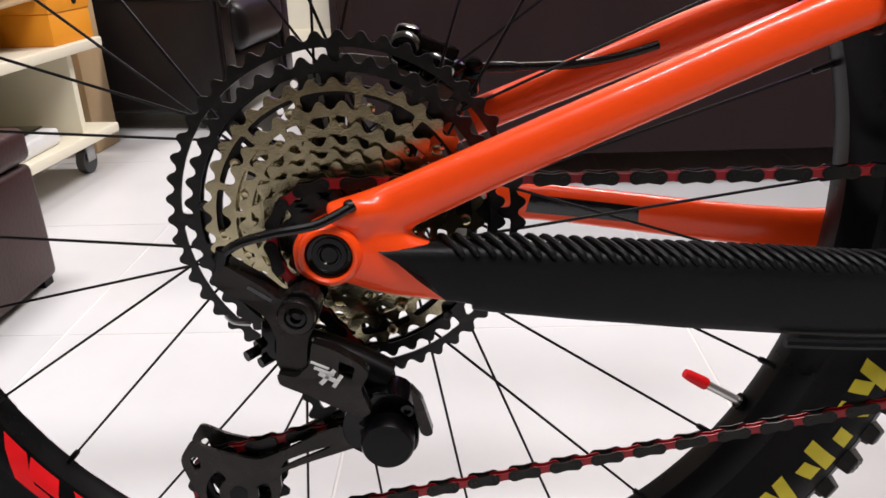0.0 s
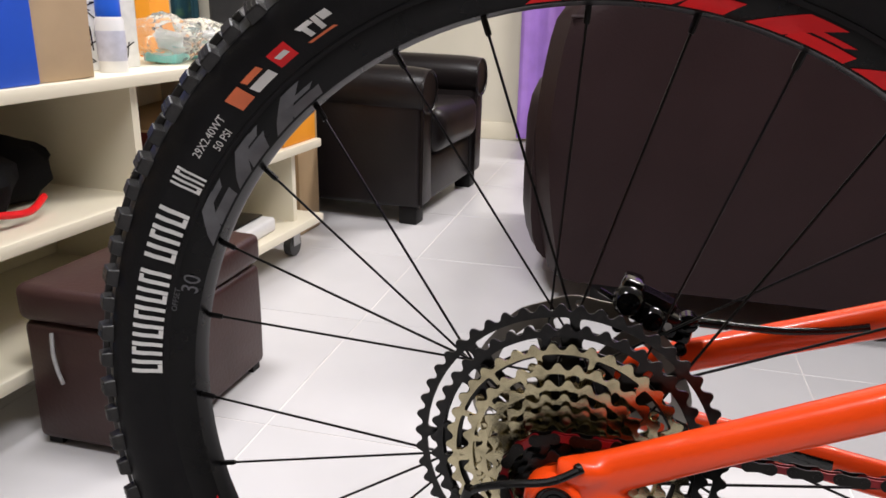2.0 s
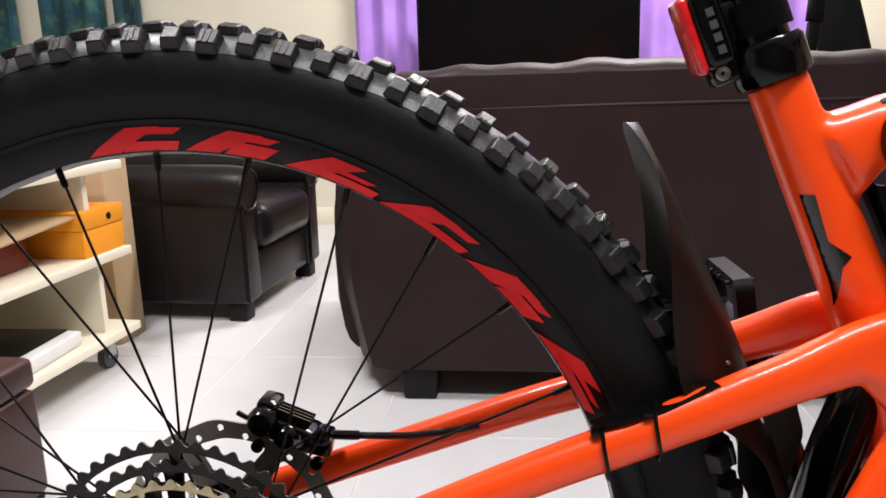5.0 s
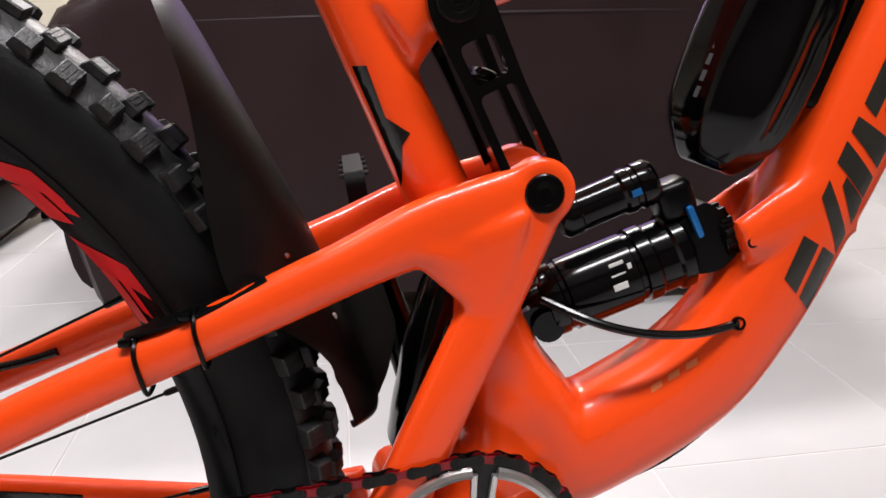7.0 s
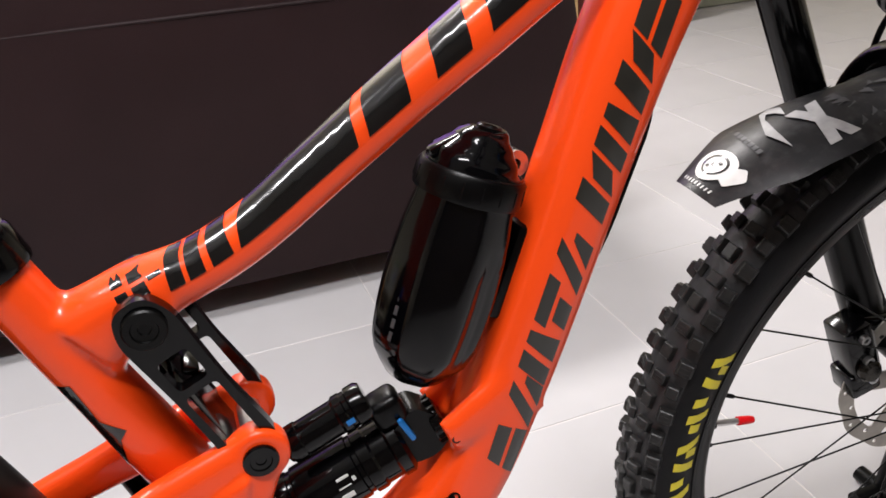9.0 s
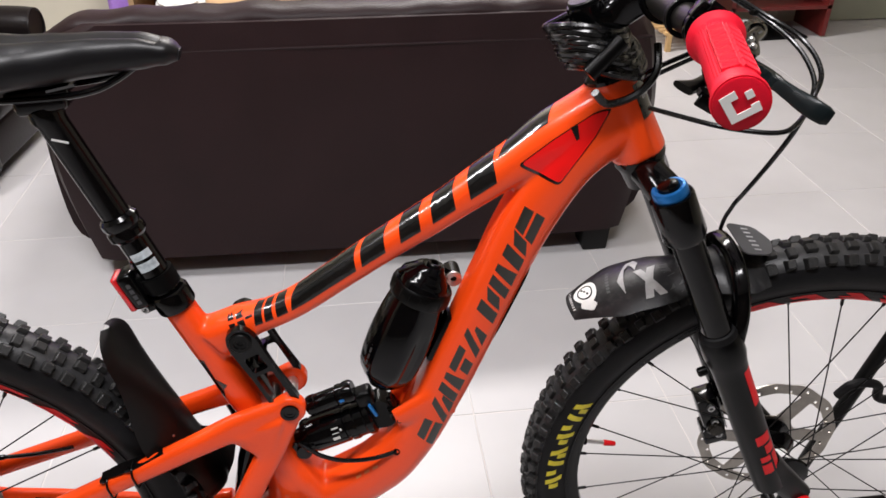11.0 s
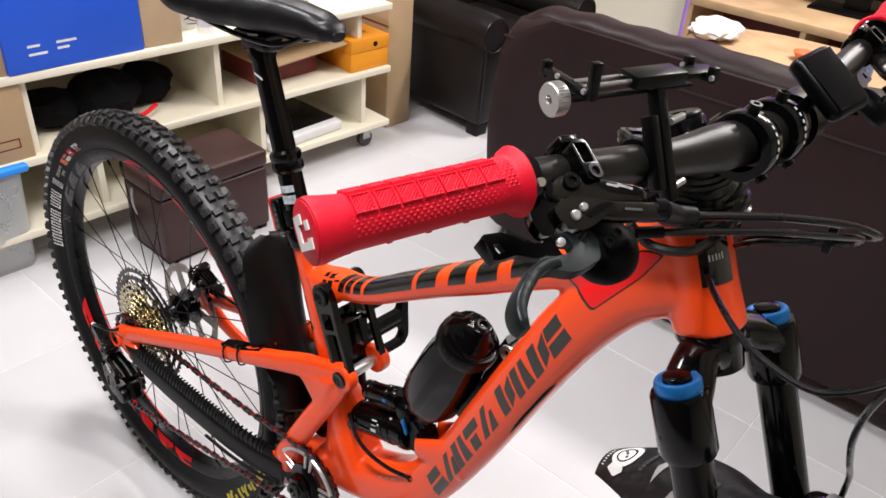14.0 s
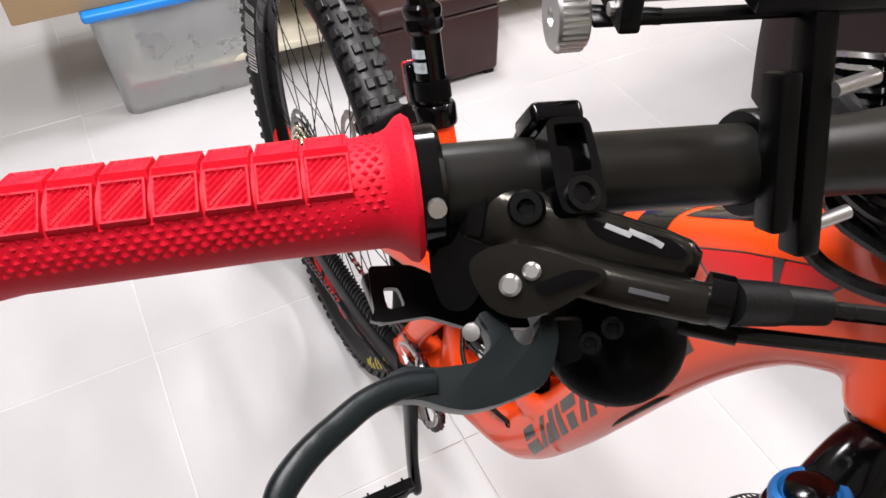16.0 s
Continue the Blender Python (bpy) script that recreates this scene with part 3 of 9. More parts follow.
part("body", lathe(bmesh.new(), [(0, 0), (0.023, 0), (0.024, 0.004), (0.024, 0.088), (0.019, 0.098), (0.0, 0.098)], seg=24), WHITE_PLASTIC, can)
part("cap", lathe(bmesh.new(), [(0, 0.094), (0.021, 0.094), (0.0205, 0.134), (0.018, 0.138), (0, 0.138)], seg=24), BLUE_CAP, can, "blue plastic cap")
part("label", lathe(bmesh.new(), [(0.0243, 0.02), (0.0245, 0.021), (0.0245, 0.07), (0.0243, 0.071)], seg=24), LABEL_PALE, can, "faint printed band")
book = thing("picture_board", "white printed box with a dark line drawing", "box", on_shelf(-0.115, -0.655, 0.53, -4))
part("body", boxed((-0.02, -0.095, 0), (0.02, 0.095, 0.225), 0.002), WHITE_PRINT, book)
rnd = random.Random(4)
for k in range(16):
    y, z = rnd.uniform(-0.05, 0.08), rnd.uniform(0.02, 0.17)
    pts = [(0.0206, y + rnd.uniform(-0.03, 0.03), z + rnd.uniform(-0.02, 0.03)) for _ in range(3)]
    part("ink_line", tube(bmesh.new(), pts, 0.0012, 5, 4), DECAL_BLACK, book)
for k in range(7):
    part("print_bar", boxed((0.0202, -0.090 + k * 0.017, 0.180), (0.0212, -0.078 + k * 0.017, 0.200)), RED_WOOD, book)
part("green_band", boxed((-0.021, -0.096, 0.213), (0.0212, 0.096, 0.2262)), GREEN_CARD, book)
for nm, y, s in (("plastic_bag", -0.465, 0.062), ("plastic_bag", -0.35, 0.055)):
    t = thing(nm, "crumpled clear plastic bag with teal and white packets inside", "bag", on_shelf(-0.10, y, 0.53))
    b = bmesh.new()
    bmesh.ops.create_icosphere(b, subdivisions=4, radius=1.0)
    for v in b.verts:
        k = 1 + 0.25 * noise.noise(v.co * 2.4 + Vector((y * 9, 0, 0))) + 0.12 * noise.noise(v.co * 7)
        v.co = Vector((v.co.x * s * 1.2 * k, v.co.y * s * 1.1 * k, max(0.001, s * 0.75 + v.co.z * s * 0.75 * k)))
    part("body", b, FILM, t, "crumpled clear film")
    part("packet", block(bmesh.new(), (s * 1.0, s * 1.2, s * 0.30), pose(0, 0, s * 0.22, 3, 4, 15), 0.004), GREEN_BAG, t, "teal packet")
    part("packet", block(bmesh.new(), (s * 0.8, s * 0.7, s * 0.5), pose(0.0, s * 0.2, s * 0.72, 12, 8, 40), 0.004), WHITE_PRINT, t, "white packet")
yel = carton("small_yellow_box", "small yellow and pink packet", (0.035, 0.09, 0.13), on_shelf(-0.24, -0.32, 0.53, 10), ORANGE_CARD)

panel = thing("cardboard_box", "tall flat brown cardboard box leaning by the shelf", "box", pose(-0.975, 1.552, 0, 0, 0, -3))
part("body", boxed((-0.085, -0.062, 0), (0.088, 0.062, 0.60), 0.004), CARDBOARD, panel)
part("flap_line", boxed((-0.084, -0.0635, 0.40), (0.087, -0.0622, 0.404)), RED_WOOD, panel)

# ---- clear bin with a blue lid, and the cardboard box on it ----
crate = thing("storage_bin", "cloudy clear plastic storage bin with a blue lid, partly filled", "bin", pose(-1.08, -0.065, 0, 0, 0, -1.5))
b = bmesh.new()
rings = []
for z, k in ((0.0, 0.92), (0.012, 0.94), (0.285, 1.0), (0.285, 0.985), (0.015, 0.925)):
    rings.append([Vector((p[0] * k, p[1] * k, z)) for p in rounded([(-0.215, -0.205), (0.215, -0.205), (0.215, 0.205), (-0.215, 0.205)], 0.035, 4)])
skin(b, rings, caps=False)
b.faces.new([b.verts.new(p) for p in rings[0]])
b.faces.new([b.verts.new(p) for p in rings[4]])
part("tub", b, BIN_CLEAR, crate, "cloudy clear plastic tub")
b = bmesh.new()
block(b, (0.455, 0.435, 0.022), pose(0, 0, 0.297), 0.008, 3)
block(b, (0.42, 0.40, 0.012), pose(0, 0, 0.284), 0.004)
part("lid", b, BLUE_LID, crate, "bright blue plastic lid")
stuffs = thing("bin_contents", "mixed red, grey and white cloth inside the bin", "cloth", pose(-1.08, -0.065, 0.016))
for (x, y, z, r), m_ in zip(((-0.05, -0.08, 0.06, 0.10), (0.06, 0.06, 0.05, 0.09), (0.09, -0.10, 0.045, 0.08), (0.0, 0.09, 0.12, 0.08), (0.10, 0.10, 0.04, 0.06)), (WHITE_PRINT, GREY_PRINT, RED_PRINT, WHITE_PRINT, RED_PRINT)):
    b = bmesh.new()
    bmesh.ops.create_icosphere(b, subdivisions=3, radius=1.0)
    for v in b.verts:
        k = 1 + 0.3 * noise.noise(v.co * 2 + Vector((x * 30, y * 30, 0)))
        v.co = Vector((x + v.co.x * r * k * 0.8, y + v.co.y * r * k, max(0.0, z + v.co.z * z * k)))
    part("cloth", b, m_, stuffs)
big = thing("cardboard_carton", "large closed brown cardboard carton with a small printed label", "box", pose(-1.075, -0.10, 0.308, 0, 0, -1.5))
part("body", boxed((-0.20, -0.33, 0), (0.195, 0.285, 0.30), 0.004), CARDBOARD, big)
part("flap", boxed((-0.197, -0.328, 0.3005), (-0.003, 0.283, 0.304)), CARDBOARD, big)
part("flap", boxed((0.001, -0.328, 0.3005), (0.192, 0.283, 0.304)), CARDBOARD, big)
lab = part("label_frame", plate(bmesh.new(), [(0, 0), (0.085, 0), (0.085, 0.026), (0, 0.026)], 0.0008, Matrix.Translation((0.1955, 0.17, 0.035)) @ Matrix(((0, 0, 1, 0), (1, 0, 0, 0), (0, 1, 0, 0), (0, 0, 0, 1))), holes=[[(0.003, 0.003), (0.022, 0.003), (0.022, 0.023), (0.003, 0.023)], [(0.026, 0.003), (0.082, 0.003), (0.082, 0.023), (0.026, 0.023)]]), RED_WOOD, big, "thin dark printed outline")
for k in range(3):
    part("print_mark", boxed((0.1951, -0.16 + 0.05 * k, 0.262), (0.1959, -0.13 + 0.05 * k, 0.280)), DECAL_BLACK, big)
for x, y, r in ((0.03, -0.02, 0.035), (0.05, 0.09, 0.03)):
    t = thing("red_pouch", "small crumpled red pouch on the carton", "bag", pose(-1.075 + x, -0.10 + y, 0.612))
    b = bmesh.new()
    bmesh.ops.create_icosphere(b, subdivisions=3, radius=1.0)
    for v in b.verts:
        k = 1 + 0.2 * noise.noise(v.co * 2 + Vector((x * 50, 0, 0)))
        v.co = Vector((v.co.x * r * k, v.co.y * r * 1.5 * k, max(0.0, 0.018 + v.co.z * 0.018 * k)))
    part("body", b, RED_PRINT, t)

# ---- far side of the room ----
def curtain(name, label, x0, x1, y, z0, z1, material, wave=0.018, n=18):
    b = bmesh.new()
    rows_ = []
    m = 90
    for z in (z0, z0 + (z1 - z0) * 0.5, z1):
        front = [Vector((x0 + (x1 - x0) * i / m, y - wave * math.sin(n * math.pi * i / m) * (0.8 + 0.4 * noise.noise(Vector((i * 0.2, z, 0)))), z)) for i in range(m + 1)]
        rows_.append(front + [p + Vector((0, 0.006, 0)) for p in reversed(front)])
    skin(b, rows_)
    t = thing(name, label, "curtain")
    part("cloth", b, material, t)
    part("rail", rod(bmesh.new(), (x0 - 0.05, y, z1 + 0.01), (x1 + 0.05, y, z1 + 0.01), 0.012), STEEL, t)
    return t


curtain("curtain", "lilac purple curtain hanging in folds beside the television", -0.55, -0.16, 3.255, 0.02, 1.98, PURPLE, n=7)
curtain("curtain", "lilac purple curtain hanging in folds beside the television", 0.66, 1.50, 3.255, 0.02, 1.98, PURPLE, n=12)
for x0_, x1_, n_ in ((-2.41, -2.25, 3), (-2.13, -1.79, 6), (-1.745, -1.607, 3)):
    curtain("curtain", "teal and navy printed curtain strip in the far corner", x0_, x1_, 3.255, 0.05, 1.98, TEAL, n=n_)
seat_ = thing("padded_chair", "dark grey padded chair with a rounded back in the far corner", "chair", pose(-1.60, 2.72, 0, 0, 0, 8))
part("seat", boxed((-0.24, 0.0, 0.40), (0.24, 0.46, 0.47), 0.03, 3), BLACK_FABRIC, seat_)
part("backrest", wrinkled(boxed((-0.25, -0.03, 0.44), (0.25, 0.05, 0.74), 0.035, 4), 0.006, 6, 2), GREY_FABRIC, seat_)
for x in (-0.21, 0.21):
    for y in (0.03, 0.42):
        part("leg", rod(bmesh.new(), (x, y, 0), (x, y, 0.41), 0.013), PLASTIC, seat_)
tv = thing("television", "large black flat television with a dark screen", "television", pose(0.25, 3.14, 0.44))
part("body", boxed((-0.49, -0.02, 0.07), (0.50, 0.02, 0.66), 0.006), PLASTIC, tv)
part("screen", boxed((-0.478, -0.0225, 0.085), (0.488, -0.0202, 0.648)), SCREEN, tv, "unlit glossy black screen")
part("stand", boxed((-0.17, -0.10, 0), (0.17, 0.08, 0.012), 0.004), PLASTIC, tv)
part("neck", boxed((-0.05, -0.012, 0.012), (0.05, 0.018, 0.075)), PLASTIC, tv)
bench = thing("tv_bench", "low pale wooden television bench with open compartments", "cabinet", pose(0.42, 2.98, 0))
for a, b_ in (((-0.75, -0.2, 0.405), (0.75, 0.2, 0.44)), ((-0.75, -0.2, 0.06), (0.75, 0.2, 0.085))):
    part("board", boxed(a, b_, 0.003), WOOD, bench)
for x in (-0.74, -0.25, 0.24, 0.74):
    part("upright", boxed((x - 0.011, -0.195, 0.0), (x + 0.011, 0.195, 0.405)), WOOD, bench)
part("drawer_front", boxed((0.255, -0.204, 0.09), (0.725, -0.19, 0.40), 0.003), WOOD, bench)
part("back_panel", boxed((-0.74, 0.18, 0.085), (0.74, 0.195, 0.405)), RED_WOOD, bench)

table = thing("coffee_table", "oval pale wooden coffee table before the sofa", "table", pose(0.40, 2.34, 0))
outline = [(0.50 * math.copysign(abs(math.cos(a)) ** 0.75, math.cos(a)), 0.29 * math.copysign(abs(math.sin(a)) ** 0.75, math.sin(a))) for a in [2 * math.pi * i / 48 for i in range(48)]]
part("tabletop", plate(bmesh.new(), outline, 0.028, pose(0, 0, 0.406)), WOOD, table)
for x in (-0.32, 0.32):
    for y in (-0.16, 0.16):
        part("leg", rod(bmesh.new(), (x * 1.08, y * 1.1, 0), (x, y, 0.392), 0.014, 0.022), WOOD, table)
flask = thing("bottle", "slim flask with a rainbow metallic finish on the table", "bottle", pose(0.52, 2.30, 0.42))
RAINBOW = mat("rainbow_steel", (0.10, 0.22, 0.55), 0.25, metal=0.9, vary=0.6, scale=18, color2=(0.75, 0.35, 0.10), amount=0.9)
part("body", lathe(bmesh.new(), [(0, 0), (0.030, 0), (0.033, 0.005), (0.033, 0.155), (0.022, 0.19), (0.017, 0.20), (0, 0.20)], seg=24), RAINBOW, flask)
part("cap", lathe(bmesh.new(), [(0, 0.20), (0.018, 0.20), (0.018, 0.225), (0.015, 0.228), (0, 0.228)], seg=20), PLASTIC, flask, "black cap")
fruit = thing("orange_bowl", "small orange plastic bowl on the table", "bowl", pose(0.31, 2.36, 0.42))
part("bowl", lathe(bmesh.new(), [(0, 0), (0.022, 0), (0.040, 0.03), (0.038, 0.03), (0.020, 0.004), (0, 0.004)], seg=24), ORANGE_PRINT, fruit)
cloths = thing("white_cloth", "crumpled white cloth at the end of the sofa table", "cloth", pose(-0.02, 2.34, 0.42))
b = bmesh.new()
bmesh.ops.create_icosphere(b, subdivisions=3, radius=1.0)
for v in b.verts:
    k = 1 + 0.3 * noise.noise(v.co * 2.4)
    v.co = Vector((v.co.x * 0.09 * k, v.co.y * 0.11 * k, max(0.0, 0.035 + v.co.z * 0.035 * k)))
part("body", b, WHITE_PRINT, cloths)

stool = thing("black_bench_box", "black fabric-covered box under the ukulele", "box", pose(1.30, 2.68, 0))
part("body", boxed((-0.24, -0.14, 0), (0.40, 0.16, 0.31), 0.012, 3), BLACK_FABRIC, stool)
uke = thing("ukulele", "yellow ukulele with small stickers leaning upright", "ukulele", pose(1.25, 2.56, 0.312, -8, 7, 0) @ Matrix.Diagonal((1.12, 1.0, 1.35, 1.0)))
body_outline = []
for i in range(40):
    a = 2 * math.pi * i / 40
    z = 0.135 - 0.135 * math.cos(a)
    wv = 0.125 * (1 - 0.30 * math.exp(-((z - 0.155) / 0.045) ** 2)) * (1.0 if z < 0.155 else 0.80)
    body_outline.append((wv * math.copysign(abs(math.sin(a)) ** 0.62, math.sin(a)), z))
UP = Matrix(((1, 0, 0, 0), (0, 0, -1, 0), (0, 1, 0, 0), (0, 0, 0, 1)))
part("body", plate(bmesh.new(), body_outline, 0.055, Matrix.Translation((0, 0.03, 0)) @ UP, holes=[circle(0, 0.185, 0.030)]), UKE, uke)
# solid black plug: shade of the hollow body put into colour
part("sound_hole_shade", rod(bmesh.new(), (0, 0.01, 0.185), (0, 0.05, 0.185), 0.033), BLACK_FABRIC, uke, "black plug for the shade inside the sound hole")
part("bridge", boxed((-0.045, -0.004, 0.088), (0.045, 0.003, 0.100), 0.002), PLASTIC, uke)
part("neck", boxed((-0.02, 0.0, 0.225), (0.02, 0.02, 0.42), 0.004), PLASTIC, uke, "dark fingerboard and neck")
part("head", boxed((-0.028, 0.0, 0.42), (0.028, 0.018, 0.50), 0.004), PLASTIC, uke)
for x, z, m_ in ((-0.07, 0.12, GREY_PRINT), (0.06, 0.13, RED_PRINT), (-0.05, 0.05, WHITE_PRINT), (0.06, 0.04, RED_WOOD), (0.075, 0.20, WHITE_PRINT)):
    part("sticker", block(bmesh.new(), (0.028, 0.0012, 0.024), pose(x, 0.0018, z, 0, 20 * x / 0.07, 0)), m_, uke)
throw = curtain("curtain", "deep purple cloth hanging in folds behind the ukulele", 0.84, 1.53, 2.99, 0.01, 0.73, PURPLE_DARK, 0.012, 12)
coat = thing("black_jacket", "black jacket hanging in loose folds by the wall", "jacket", pose(1.56, 2.86, 0))
b = bmesh.new()
rows_ = []
for k in range(9):
    z = 0.22 + 0.85 * k / 8
    hw = 0.135 - 0.06 * k / 8
    lean = 0.045 - 0.24 * (z - 0.4)
    rows_.append([Vector((lean + math.cos(a) * hw * (1 + 0.12 * noise.noise(Vector((math.cos(a) * 2, math.sin(a) * 2, z * 3)))), math.sin(a) * 0.10 * (1 + 0.2 * noise.noise(Vector((math.cos(a) * 3, z * 4, 1)))), z)) for a in [2 * math.pi * i / 28 for i in range(28)]])
skin(b, rows_)
part("body", b, BLACK_FABRIC, coat)
part("hanger_pole", rod(bmesh.new(), (0.14, 0.02, 0), (-0.16, 0.02, 1.25), 0.012), PLASTIC, coat)
pinky = thing("pink_dumbbells", "pink coated dumbbells on a small black stand", "dumbbell", pose(1.92, 2.82, 0))
part("stand", boxed((-0.075, -0.07, 0), (0.075, 0.07, 0.115), 0.01), PLASTIC, pinky)
for x, y, z, a in ((-0.05, 0, 0.165, 25), (0.04, 0.02, 0.165, -20), (0.0, -0.02, 0.215, 80)):
    b = bmesh.new()
    lathe(b, [(0, -0.06), (0.026, -0.06), (0.036, -0.05), (0.036, -0.022), (0.013, -0.014), (0.013, 0.014), (0.036, 0.022), (0.036, 0.05), (0.026, 0.06), (0, 0.06)], seg=10)
    part("dumbbell", b, PINK, pinky, at=pose(x, y, z, 62, 0, a))

rack = thing("shoe_rack", "light pine folding rack with shelves of shoes", "rack", pose(2.255, 3.02, 0, 0, 0, 5))
for x in (-0.10, 0.105):
    for y0, y1 in ((-0.14, -0.06), (0.16, 0.08)):
        b = bmesh.new()
        bmesh.ops.create_cube(b, size=1)
        for v in b.verts:
            t = v.co.z + 0.5
            v.co = Vector((x + v.co.x * 0.024, y0 + (y1 - y0) * t + v.co.y * 0.022, t * 1.05))
        part("post", b, PINE, rack)
for z in (0.080, 0.248, 0.425, 0.60, 0.78):
    for k in range(6):
        y = -0.125 + 0.05 * k
        part("slat", boxed((-0.125, y - 0.016, z), (0.13, y + 0.016, z + 0.014), 0.002), PINE, rack)


def shoe(name, label, at, material, sole):
    t = thing(name, label, "shoe", at, group="shoes by the door")
    b = bmesh.new()
    loft(b, [(-0.11, 0, 0.055), (-0.06, 0, 0.052), (0.02, 0, 0.040), (0.09, 0, 0.030), (0.13, 0, 0.024)], [(0.032, 0.038), (0.036, 0.036), (0.038, 0.026), (0.042, 0.018), (0.025, 0.010)], seg=14)
    part("upper", b, material, t)
    part("sole", loft(bmesh.new(), [(-0.12, 0, 0.011), (-0.03, 0, 0.010), (0.06, 0, 0.010), (0.14, 0, 0.012)], [(0.034, 0.011), (0.036, 0.010), (0.044, 0.010), (0.028, 0.009)], seg=14, power=3), sole, t)
    return t


RK = pose(2.255, 3.02, 0, 0, 0, 5)
for x, z, m_, so, lb in ((-0.05, 0.262, GREY_FABRIC, BLACK_FABRIC, "dark grey trainer on the pine rack"), (0.05, 0.262, GREY_FABRIC, BLACK_FABRIC, "dark grey trainer on the pine rack"), (0.0, 0.094, WHITE_PRINT, GREY_PRINT, "white trainer on the lowest rack shelf"), (-0.05, 0.439, BLACK_FABRIC, GREY_PRINT, "black shoe on the pine rack"), (0.05, 0.439, BLACK_FABRIC, GREY_PRINT, "black shoe on the pine rack")):
    shoe("shoe", lb, RK @ pose(x, 0.0, z, 0, 0, -90), m_, so)
cab = thing("red_shoe_cabinet", "open dark red wooden shoe cabinet by the wall", "cabinet", pose(2.80, 3.14, 0.0068))
for z in (0.14, 0.42, 0.70):
    part("shelf_board", boxed((-0.27, -0.14, z), (0.27, 0.14, z + 0.018)), RED_WOOD, cab)
for x in (-0.26, 0.26):
    part("side", boxed((x - 0.012, -0.14, 0), (x + 0.012, 0.14, 0.98)), RED_WOOD, cab)
part("back_panel", boxed((-0.25, 0.12, 0.14), (0.25, 0.132, 0.96)), CREAM, cab)
for k, x in enumerate((-0.14, 0.0, 0.14)):
    shoe("shoe", "black shoe in the red cabinet", pose(2.80 + x, 3.12, 0.445, 0, 0, -90), BLACK_FABRIC, BLACK_FABRIC)
mat_ob = thing("door_mat", "flat black rubber door mat on the tiles", "mat")
b = bmesh.new()
plate(b, rounded([(2.56, 2.97), (2.98, 2.99), (2.98, 3.27), (2.56, 3.27)], 0.02), 0.006, pose(0, 0, 0.0035))
part("sheet", b, BLACK_FABRIC, mat_ob)


# ---- the bicycle: u forward, v to its left, w up from the ground, leaning a little to its left ----
LEAN = Matrix.Translation((0, -0.008, 0)) @ Matrix.Rotation(radians(-3.0), 4, "X")
bike = thing("bicycle", "orange full-suspension mountain bike with black parts and red grips", "bicycle", LEAN)
AX, AZ = 0.0, 0.368          # rear axle
FX = 1.180                   # front axle
BX, BZ = 0.454, 0.345        # crank axle
STEER0, STEERD = Vector((0.868, 0, 0.948)), Vector((0.415, 0, -0.910)).normalized()
TURN = Matrix.Translation(STEER0) @ Matrix.Rotation(radians(-6.5), 4, -STEERD) @ Matrix.Translation(-STEER0)


def un(u, v, w):
    """A place on the turned bars, as it lies with the bars straight."""
    return TURN.inverted() @ Vector((u, v, w))


def melted(name, bm, material, voxel, smooth, parent, label=""):
    """Tubes that run into one another as one moulded shell."""
    finish(bm)
    me = bpy.data.meshes.new(name)
    bm.to_mesh(me)
    bm.free()
    tmp = new("tmp", me)
    r = tmp.modifiers.new("r", "REMESH")
    r.mode, r.voxel_size, r.use_smooth_shade = "VOXEL", voxel, True
    s = tmp.modifiers.new("s", "SMOOTH")
    s.factor, s.iterations = 0.5, smooth
    dg = bpy.context.evaluated_depsgraph_get()
    out = bpy.data.meshes.new_from_object(tmp.evaluated_get(dg))
    out.name = name
    bpy.data.objects.remove(tmp)
    out.materials.clear()
    out.materials.append(material)
    out.polygons.foreach_set("use_smooth", [True] * len(out.polygons))
    ob = new(name, out)
    ob.parent = parent
    return tagged(ob, label)


# -- front frame --
bm = bmesh.new()
loft(bm, [(0.386, 0, 0.699), (0.414, 0, 0.630), (0.441, 0, 0.565), (0.462, 0, 0.515), (0.474, 0, 0.465), (0.487, 0, 0.415), (0.480, 0, 0.365)],
     [(0.0175, 0.0175), (0.0185, 0.0185), (0.021, 0.020), (0.022, 0.020), (0.027, 0.024), (0.033, 0.034), (0.036, 0.036)], power=2.4)
loft(bm, [(0.420, 0, 0.652), (0.447, 0, 0.668), (0.490, 0, 0.681), (0.525, 0, 0.697), (0.565, 0, 0.723), (0.62, 0, 0.7588), (0.69, 0, 0.8020), (0.755, 0, 0.8450), (0.82, 0, 0.883), (0.872, 0, 0.912)],
     [(0.022, 0.028), (0.022, 0.020), (0.020, 0.016), (0.019, 0.0162), (0.019, 0.0170), (0.020, 0.0177), (0.021, 0.0190), (0.023, 0.022), (0.027, 0.032), (0.028, 0.034)], power=2.8)
loft(bm, [(0.470, 0, 0.368), (0.515, 0, 0.380), (0.562, 0, 0.400), (0.608, 0, 0.4285), (0.644, 0, 0.471), (0.683, 0, 0.545), (0.717, 0, 0.625), (0.750, 0, 0.705), (0.785, 0, 0.785), (0.828, 0, 0.855), (0.878, 0, 0.896)],
     [(0.036, 0.036), (0.034, 0.036), (0.032, 0.0365), (0.031, 0.0355), (0.030, 0.0325), (0.0295, 0.031), (0.0295, 0.0315), (0.0295, 0.0315), (0.029, 0.033), (0.029, 0.034), (0.029, 0.034)], power=2.7)
loft(bm, [(0.468, 0, 0.500), (0.484, 0, 0.455), (0.502, 0, 0.418), (0.520, 0, 0.385)], [(0.026, 0.017), (0.030, 0.021), (0.033, 0.026), (0.034, 0.034)], power=2.6)
h0, h1 = STEER0 - STEERD * 0.002, STEER0 + STEERD * 0.098
